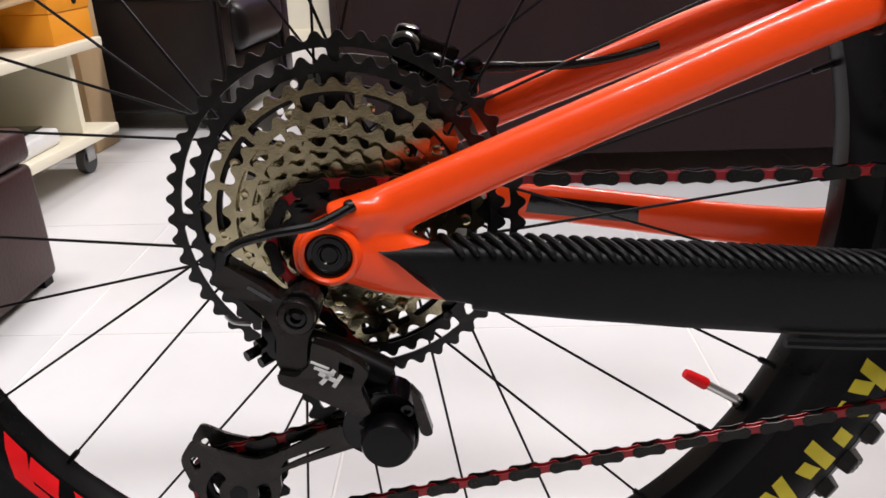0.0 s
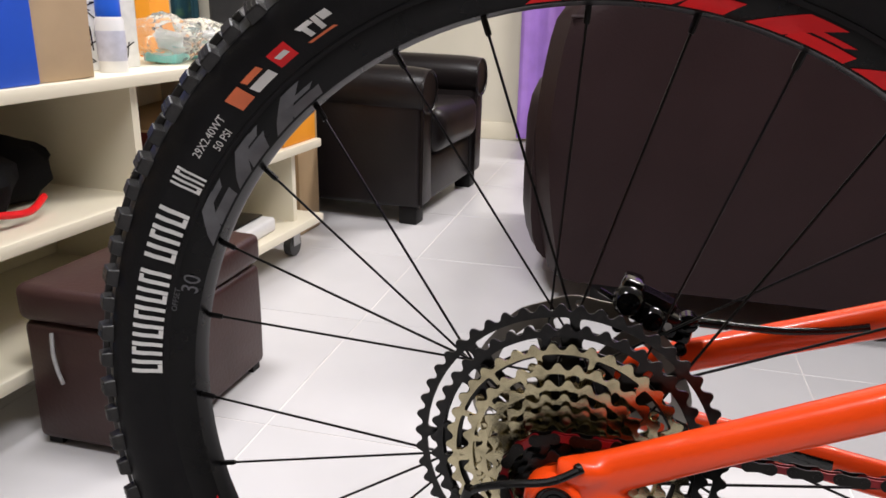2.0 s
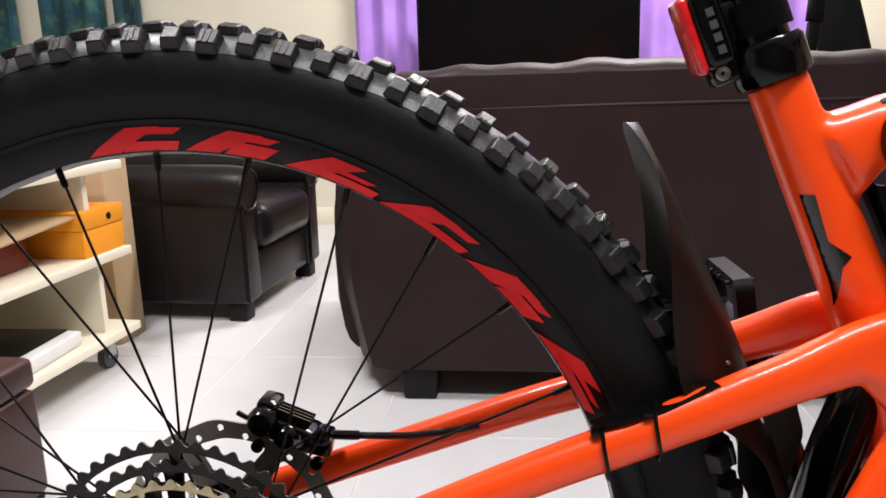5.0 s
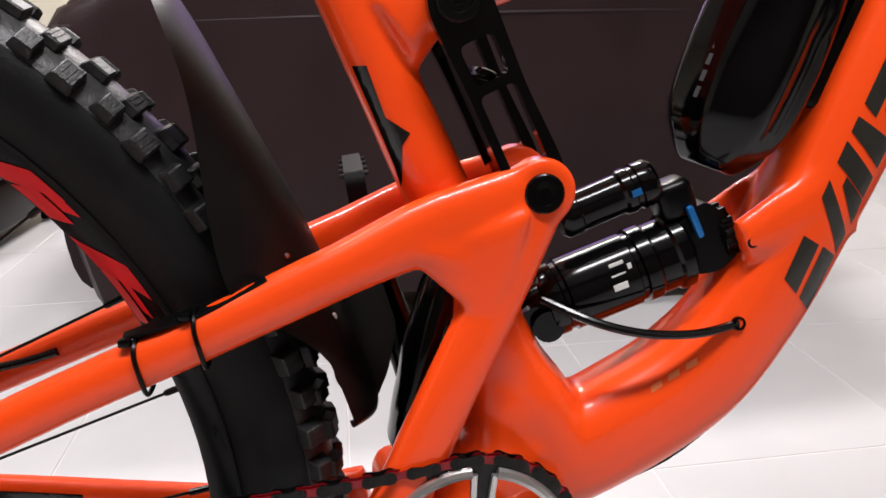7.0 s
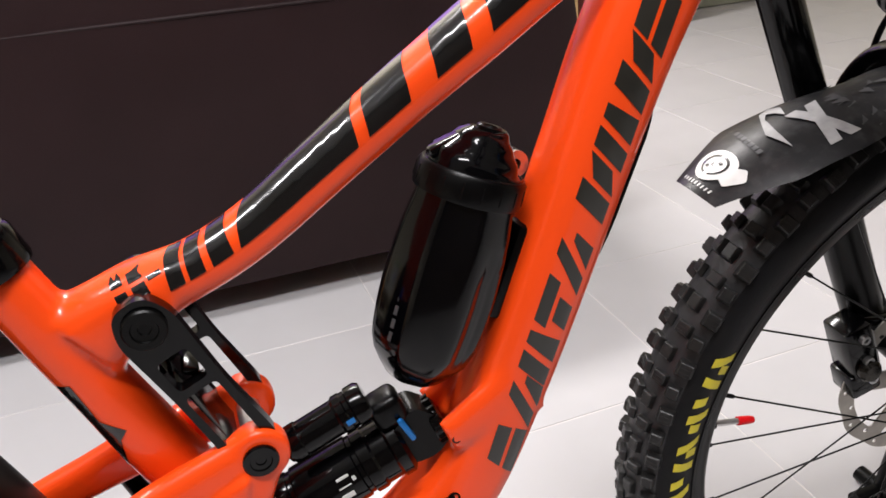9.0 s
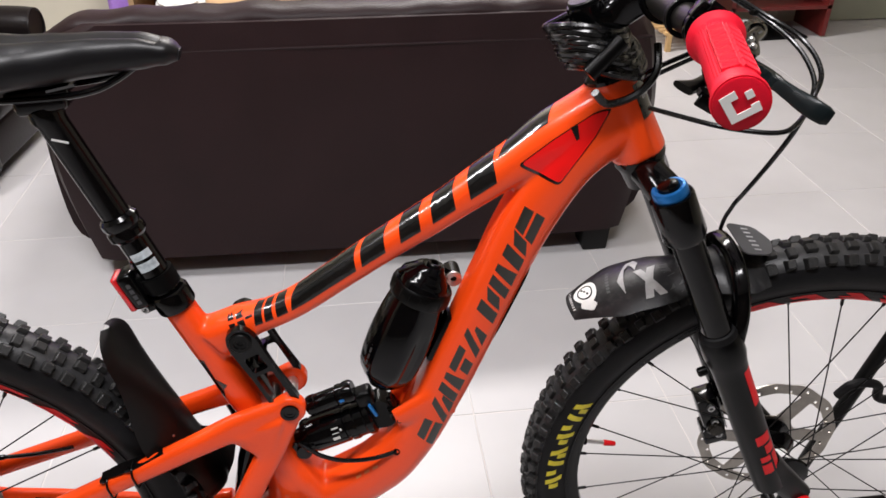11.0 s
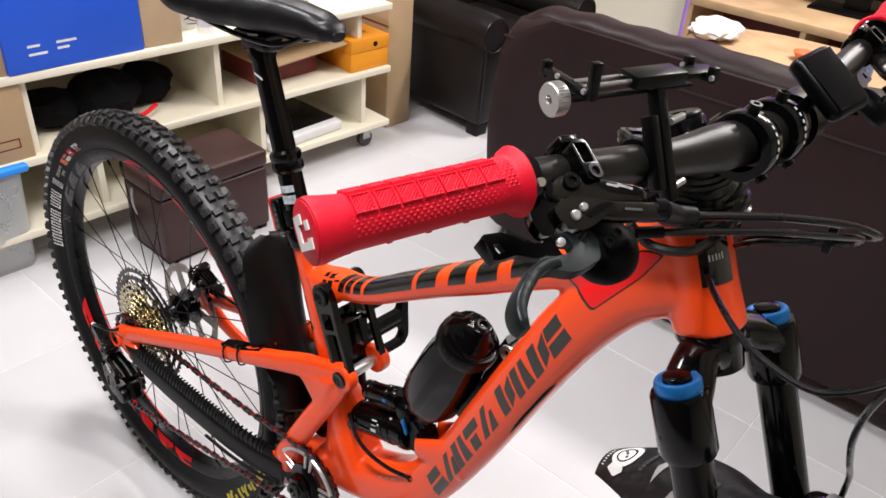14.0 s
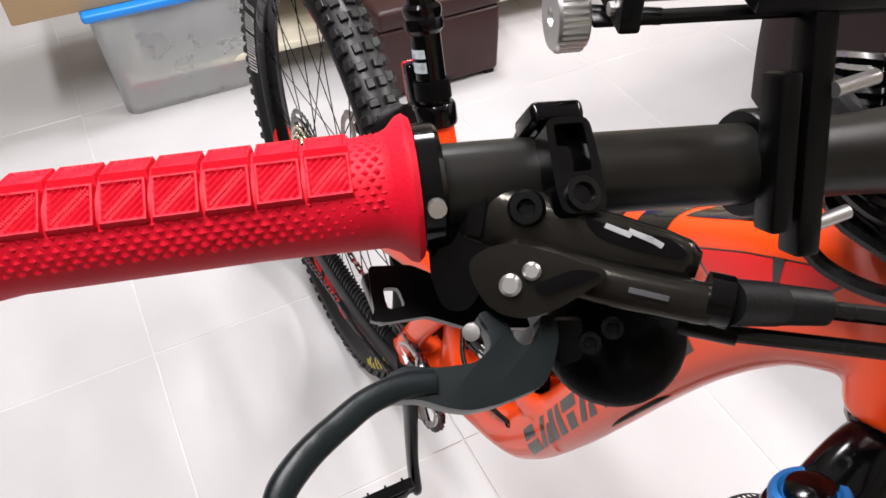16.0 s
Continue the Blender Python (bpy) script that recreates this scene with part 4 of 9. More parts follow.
loft(bm, [h0, STEER0 + STEERD * 0.045, h1], [(0.0275, 0.0275), (0.0285, 0.0285), (0.031, 0.031)], power=2.1)
rod(bm, (BX, -0.036, BZ), (BX, 0.036, BZ), 0.027, seg=24)
loft(bm, [(0.452, 0, 0.350), (0.475, 0, 0.375), (0.50, 0, 0.40)], [(0.037, 0.03), (0.036, 0.034), (0.034, 0.03)], power=2.6)
for s in (-1, 1):      # shock eye brackets and the link bosses
    loft(bm, [(0.690, s * 0.020, 0.548), (0.660, s * 0.0215, 0.534), (0.626, s * 0.0215, 0.5205)], [(0.010, 0.030), (0.0078, 0.021), (0.0075, 0.014)], seg=14)
    rod(bm, (0.454, s * 0.004, 0.664), (0.454, s * 0.022, 0.664), 0.017)
front_frame = melted("front_frame", bm, ORANGE, 0.0026, 7, bike, "glossy orange moulded frame")

# -- swingarm --
bm = bmesh.new()
for s in (-1, 1):
    loft(bm, [(0.006, s * 0.0835, 0.379), (0.040, s * 0.0795, 0.3915), (0.10, s * 0.073, 0.4155), (0.17, s * 0.0655, 0.4430), (0.24, s * 0.058, 0.4705), (0.31, s * 0.050, 0.4955), (0.38, s * 0.043, 0.5225), (0.44, s * 0.036, 0.5445), (0.497, s * 0.030, 0.559)],
         [(0.0085, 0.016), (0.0095, 0.0135), (0.0105, 0.0125), (0.011, 0.0125), (0.011, 0.0128), (0.011, 0.0135), (0.011, 0.0150), (0.010, 0.0185), (0.009, 0.0185)], power=2.7)
    if s < 0:      # the upright stands on the drive side only
        loft(bm, [(0.497, s * 0.030, 0.555), (0.474, s * 0.034, 0.506), (0.447, s * 0.039, 0.455), (0.422, s * 0.043, 0.405), (0.402, s * 0.047, 0.360), (0.395, s * 0.048, 0.335)],
             [(0.009, 0.0175), (0.010, 0.0170), (0.011, 0.0165), (0.011, 0.0170), (0.011, 0.019), (0.010, 0.018)], power=2.7)
        loft(bm, [(0.430, s * 0.0395, 0.533), (0.452, s * 0.037, 0.522), (0.468, s * 0.036, 0.500)], [(0.009, 0.010), (0.009, 0.016), (0.009, 0.012)])
        side_plate(bm, rounded([(0.424, 0.527), (0.492, 0.553), (0.478, 0.512), (0.463, 0.486), (0.448, 0.503)], 0.006, 3), s * 0.0358, 0.0195)
    loft(bm, [(-0.002, s * 0.0835, 0.374), (0.030, s * 0.0825, 0.362), (0.075, s * 0.0795, 0.350), (0.15, s * 0.0755, 0.342), (0.24, s * 0.068, 0.331), (0.32, s * 0.058, 0.325), (0.395, s * 0.049, 0.335)],
         [(0.0085, 0.018), (0.009, 0.0185), (0.0085, 0.0145), (0.0085, 0.0140), (0.009, 0.0145), (0.009, 0.016), (0.010, 0.018)], power=2.6)
    rod(bm, (AX, s * 0.0735, AZ), (AX, s * 0.0925, AZ), 0.0172, seg=28)
    rod(bm, (0.499, s * 0.021, 0.560), (0.499, s * 0.0385, 0.560), 0.0195, seg=28)
    # cable boss above the dropout
    loft(bm, [(0.006, s * 0.090, 0.386), (0.020, s * 0.0895, 0.390), (0.032, s * 0.087, 0.391)], [(0.0045, 0.006), (0.006, 0.009), (0.004, 0.005)], seg=12)
loft(bm, [(0.413, -0.047, 0.352), (0.418, 0, 0.350), (0.413, 0.047, 0.352)], [(0.016, 0.02), (0.018, 0.02), (0.016, 0.02)], side=(1, 0, 0))
swingarm = melted("swingarm", bm, ORANGE, 0.0022, 11, bike, "glossy orange rear triangle")

# -- surface decals, laid on the shells --
from mathutils import bvhtree


def shell_tree(ob):
    me = ob.data
    return bvhtree.BVHTree.FromPolygons([v.co for v in me.vertices], [tuple(p.vertices) for p in me.polygons])


TREE_FRAME, TREE_ARM = shell_tree(front_frame), shell_tree(swingarm)


def decal(name, outline, tree, material, parent, side=-1, off=0.0005, cell=0.004, label="", holes=(), start=None):
    """A thin film with that outline (along, up), pressed on the shell from one side."""
    b = bmesh.new()
    loops = [[Vector((p[0], p[1], 0)) for p in lp] for lp in (outline, *holes)]
    flat = [b.verts.new((p.x, 0, p.y)) for lp in loops for p in lp]
    for t in geometry.tessellate_polygon(loops):
        try:
            b.faces.new([flat[i] for i in t])
        except ValueError:
            pass
    for _ in range(6):
        long = [e for e in b.edges if e.calc_length() > cell]
        if not long:
            break
        bmesh.ops.subdivide_edges(b, edges=long, cuts=1)
        bmesh.ops.triangulate(b, faces=[f for f in b.faces if len(f.verts) > 3])
    lost = []
    for v in b.verts:
        hit, nrm, _, _ = tree.ray_cast(Vector((v.co.x, side * 0.3 if start is None else start, v.co.z)), Vector((0, -side, 0)), 0.32)
        if hit is None:
            lost.append(v)
        else:
            v.co = hit + nrm * off * (1 if nrm.y * side > 0 else -1)
    bmesh.ops.delete(b, geom=lost, context="VERTS")
    if not b.faces:
        b.free()
        return None
    return followed(part(name, b, material, parent, label), tree)


def followed(ob, tree):
    """Lets the film shade with the smooth normals of the shell under it."""
    me = ob.data
    shell = front_frame.data if tree is TREE_FRAME else swingarm.data
    out = []
    for v in me.vertices:
        _, n, i, _ = tree.find_nearest(v.co)
        out.append(sum((shell.vertices[k].normal for k in shell.polygons[i].vertices), Vector((0, 0, 0))).normalized())
    if sum(p.normal.dot(out[p.vertices[0]]) for p in me.polygons) < 0:
        me.flip_normals()
    me.normals_split_custom_set_from_vertices(out)
    return ob


# the row of big dark marks up the down tube: plain cut blocks in two runs, no lettering
D0, D1 = Vector((0.6620, 0.4860)), Vector((0.7920, 0.8120))
DA = (D1 - D0).normalized()
DN = Vector((DA.y, -DA.x))
LEN_D = (D1 - D0).length


def dt(a, n):
    """Along the down tube (0 to 1) and across it (0 lower edge, 1 upper edge), slanted."""
    n = 1 - 2 * n
    return D0 + DA * (a * LEN_D - 0.0070 * n) + DN * (n * 0.0134)


# plain block shapes the size of a letter: upright bars, cross bars and wedges in a unit cell
BLOCKS = (
    (((0.0, 0.0), (0.92, 0.0), (0.84, 0.44), (0.0, 0.44)), ((0.0, 0.56), (0.80, 0.56), (0.70, 1.0), (0.0, 1.0))),
    (((0.0, 0.0), (0.34, 0.0), (0.66, 1.0), (0.36, 1.0)), ((0.50, 0.0), (0.92, 0.0), (0.92, 0.66), (0.76, 0.66))),
    (((0.0, 0.0), (0.34, 0.0), (0.34, 1.0), (0.0, 1.0)), ((0.48, 0.0), (0.92, 0.0), (0.72, 1.0), (0.48, 1.0))),
    (((0.0, 0.62), (0.95, 0.62), (0.95, 1.0), (0.0, 1.0)), ((0.22, 0.0), (0.72, 0.0), (0.72, 0.50), (0.22, 0.50))),
    (((0.0, 0.0), (0.42, 0.0), (0.42, 1.0), (0.0, 1.0)), ((0.54, 0.0), (0.92, 0.26), (0.92, 1.0), (0.54, 0.74))),
)
for k, (kind_, a0, a1) in enumerate(((0, 0.0, 0.118), (1, 0.112, 0.222), (2, 0.214, 0.330), (3, 0.318, 0.424), (1, 0.418, 0.530), (4, 0.568, 0.672), (2, 0.672, 0.784), (4, 0.784, 0.892), (0, 0.888, 1.0))):
    for outline in BLOCKS[kind_]:
        decal("tube_mark", [dt(a0 + a * (a1 - a0) * 0.98, n) for a, n in outline], TREE_FRAME, DECAL_GREY, front_frame, off=0.0004)


# black stripes along the top tube
T_PTS, _ = curve_points([(0.470, 0, 0.690), (0.520, 0, 0.707), (0.565, 0, 0.733), (0.62, 0, 0.769), (0.69, 0, 0.8125), (0.755, 0, 0.856), (0.83, 0, 0.903)], [(0,)] * 7, 12)
T_LEN = [0.0]
for p, q in zip(T_PTS, T_PTS[1:]):
    T_LEN.append(T_LEN[-1] + (q - p).length)


def tt(s, n):
    """A place at s metres along the top tube's side, n across it."""
    i = max(k for k in range(len(T_LEN) - 1) if T_LEN[k] <= max(s, 0) or k == 0)
    d = (T_PTS[i + 1] - T_PTS[i]).normalized()
    p = T_PTS[i] + d * (s - T_LEN[i])
    return Vector((p.x - d.z * n, p.z + d.x * n))


C_PTS = curve_points([(0.447, 0, 0.668), (0.490, 0, 0.681), (0.525, 0, 0.697), (0.565, 0, 0.722), (0.62, 0, 0.757), (0.69, 0, 0.800), (0.755, 0, 0.843), (0.82, 0, 0.882)], per=16)
C_LEN = [0.0]
for p, q in zip(C_PTS, C_PTS[1:]):
    C_LEN.append(C_LEN[-1] + (q - p).length)


def on_tube(s, deg):
    """On the top tube's skin, s metres along and turned deg up from its right side."""
    i = max(k for k in range(len(C_LEN) - 1) if C_LEN[k] <= max(s, 0) or k == 0)
    d = (C_PTS[i + 1] - C_PTS[i]).normalized()
    c = C_PTS[i] + d * (s - C_LEN[i])
    up = Vector((-d.z, 0, d.x))
    o = Vector((0, -1, 0)) * math.cos(radians(deg)) + up * math.sin(radians(deg))
    hit, nrm, _, _ = TREE_FRAME.ray_cast(c + o * 0.06, -o, 0.06)
    return (hit if hit else c + o * 0.018) + o * 0.0005


def along_u(u):
    k = min(range(len(C_PTS)), key=lambda j: abs(C_PTS[j].x - u))
    return C_LEN[k]


STRIPES = [(0.4755, 0.484), (0.4875, 0.497), (0.501, 0.514), (0.519, 0.5925), (0.6015, 0.6275), (0.6435, 0.669), (0.682, 0.708), (0.724, 0.749), (0.764, 0.817)]
for u0, u1 in STRIPES:
    s0, s1 = along_u(u0) - 0.004, along_u(u1) - 0.004
    n = max(2, int((s1 - s0) / 0.005))
    b = bmesh.new()
    slant = 0.018 if u0 > 0.515 else 0.008
    low, step = (5, 8.75) if u0 < 0.76 else (58, 4.4)      # the last one is a thin strip on the ridge
    grid = [[b.verts.new(on_tube(s0 + (s1 - s0) * i / n + slant * j / 12, low + step * j)) for i in range(n + 1)] for j in range(13)]
    for j in range(12):
        for i in range(n):
            b.faces.new((grid[j][i], grid[j][i + 1], grid[j + 1][i + 1], grid[j + 1][i]))
    followed(part("stripe", b, DECAL_BLACK, front_frame), TREE_FRAME)
for k, (a, n0, n1, w_) in enumerate(((-0.030, -0.006, -0.001, 0.007), (-0.030, 0.002, 0.007, 0.007), (-0.020, -0.008, -0.001, 0.008), (-0.020, 0.001, 0.008, 0.008), (-0.010, -0.002, 0.0, 0.008), (-0.010, 0.003, 0.008, 0.009))):
    decal("print_mark", [tt(a, n0), tt(a + w_, n0), tt(a + w_, n1), tt(a, n1)], TREE_FRAME, DECAL_BLACK, front_frame, cell=0.0035)

# red panel with a black edge near the head tube
RED_OUT = rounded([(0.772, 0.861), (0.814, 0.8385), (0.850, 0.892), (0.862, 0.918), (0.846, 0.914), (0.806, 0.888)], 0.005, 3)
mid = sum(RED_OUT, Vector((0, 0))) / len(RED_OUT)
decal("panel_edge", [mid + (p - mid) * 1.07 for p in RED_OUT], TREE_FRAME, DECAL_BLACK, front_frame, off=0.0004)
decal("red_panel", RED_OUT, TREE_FRAME, RED_PAINT, front_frame, off=0.0009, label="red painted panel with a black outline")
decal("panel_mark", [(0.822, 0.900), (0.829, 0.904), (0.832, 0.888), (0.829, 0.886)], TREE_FRAME, DECAL_BLACK, front_frame, off=0.0013)

# black flash on the seat tube
decal("seat_tube_mark", [(0.3985, 0.631), (0.4060, 0.631), (0.4150, 0.603), (0.4280, 0.594), (0.4235, 0.5875), (0.4230, 0.562), (0.4195, 0.575), (0.4085, 0.605)], TREE_FRAME, DECAL_BLACK, front_frame, label="jagged black decal")
decal("swingarm_mark", [(0.120, 0.352), (0.196, 0.343), (0.196, 0.331), (0.116, 0.339)], TREE_ARM, DECAL_BLACK, swingarm, start=0.0)
for k in range(3):
    decal("print_mark", [(0.571 + 0.011 * k, 0.4285 + 0.0066 * k), (0.578 + 0.011 * k, 0.4325 + 0.0066 * k), (0.578 + 0.011 * k, 0.4365 + 0.0066 * k), (0.571 + 0.011 * k, 0.4325 + 0.0066 * k)], TREE_FRAME, ORANGE_LIGHT, front_frame)


# -- bolts and small metal on the frame --
def bolt(name, p, axis, r, depth, material, parent, socket=True, ring=None, label=""):
    b = bmesh.new()
    prof = [(0, 0), (r, 0), (r, depth * 0.7), (r * 0.92, depth)]
    prof += [(r * 0.62, depth), (r * 0.58, depth * 0.55), (r * 0.30, depth * 0.5), (r * 0.27, depth * 0.15), (0, depth * 0.15)] if socket else [(0, depth)]
    lathe(b, prof, p, axis, 24)
    return part(name, b, material, parent, label)


for s in (-1, 1):
    part("axle_bolt", lathe(bmesh.new(), [(0, 0), (0.0128, 0), (0.0128, 0.0010), (0.0112, 0.0016), (0.0098, 0.0012), (0.0090, 0.0003), (0.0064, 0.0003), (0.0060, 0.0011), (0.0050, 0.0012), (0.0042, 0.0002), (0, 0.0002)], (AX + 0.003, s * 0.0928, AZ + 0.001), (0, s, 0), 32), CARBON, bike, "black axle end with a deep socket")
    part("dropout_ring", lathe(bmesh.new(), [(0.0126, -0.004), (0.0126, 0.0032), (0.0136, 0.0042), (0.0150, 0.0038), (0.0168, 0.0012), (0.0176, -0.006)], (AX + 0.003, s * 0.0928, AZ + 0.001), (0, s, 0), 36), ORANGE, swingarm)
    bolt("pivot_bolt", (0.499, s * 0.0390, 0.560), (0, s, 0), 0.0113, 0.0025, CARBON, bike, label="black pivot bolt")
    bolt("shock_bolt", (0.631, s * 0.0275, 0.5215), (0, s, 0), 0.0038, 0.0012, CARBON, bike)
bolt("cable_port", (0.0165, -0.0930, 0.3955), (-0.75, -0.66, -0.20), 0.0034, 0.003, PLASTIC, bike)
bolt("cable_port", (0.625, -0.026, 0.4695), (0.1, -1, 0.3), 0.0045, 0.004, CARBON, bike)

# -- upper link --
link = None
for s in (-1, 1):
    b = bmesh.new()
    la, ld, ln = Vector((0.454, 0.664)), Vector((0.397, -0.918)), Vector((0.918, 0.397))
    out = [la + ld * d_ + ln * n_ for d_, n_ in ((-0.017, -0.010), (-0.017, 0.010), (0.0, 0.0175), (0.055, 0.0155), (0.105, 0.018), (0.130, 0.012), (0.132, -0.006), (0.112, -0.0165), (0.055, -0.0155), (0.0, -0.0175))]
    holes = [rounded([la + ld * d_ + ln * n_ for d_, n_ in ((d0, -w0), (d0, w0), (d1, w0), (d1, -w0))], 0.004) for d0, d1, w0 in ((0.023, 0.046, 0.0098), (0.0515, 0.102, 0.0106))]
    side_plate(b, rounded(out, 0.010, 5), s * 0.0285, 0.010, holes)
    pl = part("link_plate", b, CARBON, bike, "glossy black suspension link plate")
    bolt("link_bolt", (0.454, s * 0.0335, 0.664), (0, s, 0), 0.0125, 0.0035, SATIN, bike)
part("link_web", block(bmesh.new(), (0.084, 0.046, 0.004), frame_at((la.x + ld.x * 0.070 - ln.x * 0.0118, 0, la.y + ld.y * 0.070 - ln.y * 0.0118), (ld.x, 0, ld.y), (ln.x, 0, ln.y)), 0.0015), CARBON, bike, "glossy black web between the link plates")
part("link_bridge", block(bmesh.new(), (0.010, 0.048, 0.006), pose(0.4712, 0, 0.6243, 0, 23.4, 0), 0.002), CARBON, bike)
part("link_axle", rod(bmesh.new(), (0.499, -0.022, 0.560), (0.499, 0.022, 0.560), 0.008), SILVER, bike, "bright link axle")
# lower link, dark, under the shock
b = bmesh.new()
for s in (-1, 1):
    side_plate(b, rounded([(0.425, 0.400), (0.447, 0.402), (0.487, 0.455), (0.513, 0.478), (0.500, 0.488), (0.432, 0.425)], 0.008), s * 0.012, 0.006)
rod(b, (0.508, -0.020, 0.474), (0.508, 0.020, 0.474), 0.010)
part("lower_link", b, CARBON, bike, "black lower suspension link")

# -- rear shock --
SA, SB = Vector((0.505, 0, 0.4815)), Vector((0.632, 0, 0.5250))
SD = (SB - SA).normalized()
b = bmesh.new()
lathe(b, [(r * 1.12, h) for r, h in [(0, -0.006), (0.012, -0.006), (0.014, 0.003), (0.0195, 0.005), (0.0208, 0.009), (0.0208, 0.014), (0.0198, 0.015), (0.0198, 0.018), (0.0212, 0.019), (0.0212, 0.062), (0.0200, 0.063), (0.0200, 0.066), (0.0218, 0.067), (0.0218, 0.075), (0.0205, 0.077), (0.0205, 0.088), (0.0222, 0.090), (0.0222, 0.097), (0.0190, 0.100), (0, 0.100)]], SA, SD, 32)
shock = part("shock", b, CARBON, bike, "glossy black air shock with a side reservoir")
b = bmesh.new()
side_plate(b, rounded([(0.588, 0.530), (0.600, 0.498), (0.620, 0.500), (0.632, 0.512), (0.628, 0.530), (0.606, 0.546)], 0.007), 0, 0.026)
part("shock_head", b, PLASTIC, shock)
RA, RB = Vector((0.517, -0.004, 0.5365)), Vector((0.573, -0.004, 0.5570))
b = bmesh.new()
lathe(b, [(0, 0), (0.0105, 0), (0.0130, 0.003), (0.0134, 0.006), (0.0134, 0.012), (0.0126, 0.013), (0.0126, 0.040), (0.0142, 0.042), (0.0142, 0.047), (0.0134, 0.048), (0.0134, 0.051), (0.0146, 0.052), (0.0146, 0.060), (0.0125, 0.063), (0, 0.063)], RA, RB - RA, 28)
part("reservoir", b, CARBON, shock)
b = bmesh.new()
block(b, (0.024, 0.024, 0.024), frame_at((0.589, -0.003, 0.546), (0.94, 0, 0.33), (0, 0, 1)), 0.006, 3)
part("reservoir_bridge", b, PLASTIC, shock)
b = bmesh.new()
block(b, (0.022, 0.0046, 0.0045), frame_at((0.5985, -0.0175, 0.5335), (0.42, 0, -0.90), (0, -1, 0)), 0.0018)
part("lever", b, BLUE_ANOD, shock, "small blue lever")
b = bmesh.new()
for k in range(14):
    a = 2 * math.pi * k / 14
    lathe(b, [(0, 0), (0.0021, 0), (0.0021, 0.007), (0, 0.007)], SB - SD * 0.012 + Vector((-SD.z * math.cos(a) * 0.017, math.sin(a) * 0.017, SD.x * math.cos(a) * 0.017)), SD, 6)
tagged(part("dial_knurl", b, SATIN, shock), kind="stuff")
b = bmesh.new()
lathe(b, [(0, 0), (0.0172, 0), (0.0172, 0.008), (0, 0.008)], SB - SD * 0.013, SD, 24)
part("dial", b, CARBON, shock)
for k, (x, z, w_, h_) in enumerate(((0.549, 0.512, 0.009, 0.004), (0.550, 0.506, 0.009, 0.003), (0.551, 0.500, 0.009, 0.004), (0.553, 0.4935, 0.009, 0.003), (0.558, 0.507, 0.0025, 0.014))):
    part("print_mark", block(bmesh.new(), (w_, 0.0006, h_), pose(x, -0.0243 + 0.005 * abs(z - 0.501) / 0.012, z - 0.002, 0, -18, 0)), WHITE_PRINT, shock)
part("blue_mark", block(bmesh.new(), (0.006, 0.0006, 0.004), pose(0.561, -0.0184, 0.5535, 0, -20, 0)), BLUE_ANOD, shock)

# -- chainstay guard with slanted ribs --
b = bmesh.new()
loft(b, [(0.052, -0.0825, 0.3560), (0.095, -0.0805, 0.3500), (0.15, -0.0775, 0.3440), (0.20, -0.074, 0.3385), (0.25, -0.0695, 0.3330), (0.30, -0.064, 0.3275), (0.36, -0.056, 0.3250), (0.405, -0.050, 0.330)],
     [(0.0105, 0.0165), (0.0115, 0.0190), (0.012, 0.0205), (0.0125, 0.0215), (0.0125, 0.0222), (0.0125, 0.0225), (0.0125, 0.0230), (0.0115, 0.0230)], power=4.0, seg=24)
for v in b.verts:
    if v.co.x < 0.075:
        v.co.x += max(-0.030, min(0.016, (0.355 - v.co.z) * (0.85 if v.co.z < 0.355 else 1.8))) * min(1.0, (0.075 - v.co.x) / 0.02 + 0.3)
guard = part("chainstay_guard", b, GUARD_RUBBER, bike, "ribbed black rubber chainstay guard")
G_PTS = curve_points([(0.045, -0.0825, 0.3715), (0.095, -0.0805, 0.3705), (0.15, -0.0775, 0.3655), (0.20, -0.074, 0.3610), (0.25, -0.0695, 0.3560), (0.30, -0.064, 0.3505), (0.36, -0.056, 0.3485)], per=5)
for k in range(40):
    s = (0.08 + 0.92 * k / 39) * (len(G_PTS) - 1.01)
    i = int(s)
    p = G_PTS[i].lerp(G_PTS[i + 1], s - i)
    d = (G_PTS[i + 1] - G_PTS[i]).normalized()
    b = bmesh.new()
    tube(b, [p + d * 0.0068 + Vector((0, -0.0108, -0.0046)), p + d * 0.0042 + Vector((0, -0.0092, -0.0018)), p - d * 0.001 + Vector((0, -0.003, 0.0008)), p - d * 0.005 + Vector((0, 0.006, 0.0008)), p - d * 0.007 + Vector((0, 0.011, -0.0014))], [0.0012, 0.0018, 0.0020, 0.0020, 0.0015], 8, 3)
    part("rib", b, GUARD_RUBBER, guard)
part("guard_edge", tube(bmesh.new(), [(0.245, -0.0835, 0.3095), (0.30, -0.0785, 0.3045), (0.36, -0.0705, 0.3025), (0.40, -0.063, 0.3075)], 0.0028, 8), GUARD_RUBBER, guard)
# protector plates under the down tube
b = bmesh.new()
loft(b, [(0.797, 0, 0.748), (0.782, 0, 0.712), (0.760, 0, 0.660), (0.741, 0, 0.613)], [(0.012, 0.0015), (0.022, 0.002), (0.022, 0.002), (0.016, 0.0015)], power=5, per=4)
part("down_tube_guard", b, MATTE, bike, "black plastic plate under the down tube")
b = bmesh.new()
loft(b, [(0.650, 0, 0.427), (0.627, 0, 0.403), (0.588, 0, 0.3755), (0.545, 0, 0.359), (0.50, 0, 0.346)], [(0.012, 0.002), (0.016, 0.0025), (0.018, 0.0025), (0.018, 0.0025), (0.016, 0.002)], power=5, per=4)
part("bottom_guard", b, MATTE, bike, "black guard under the crank shell")

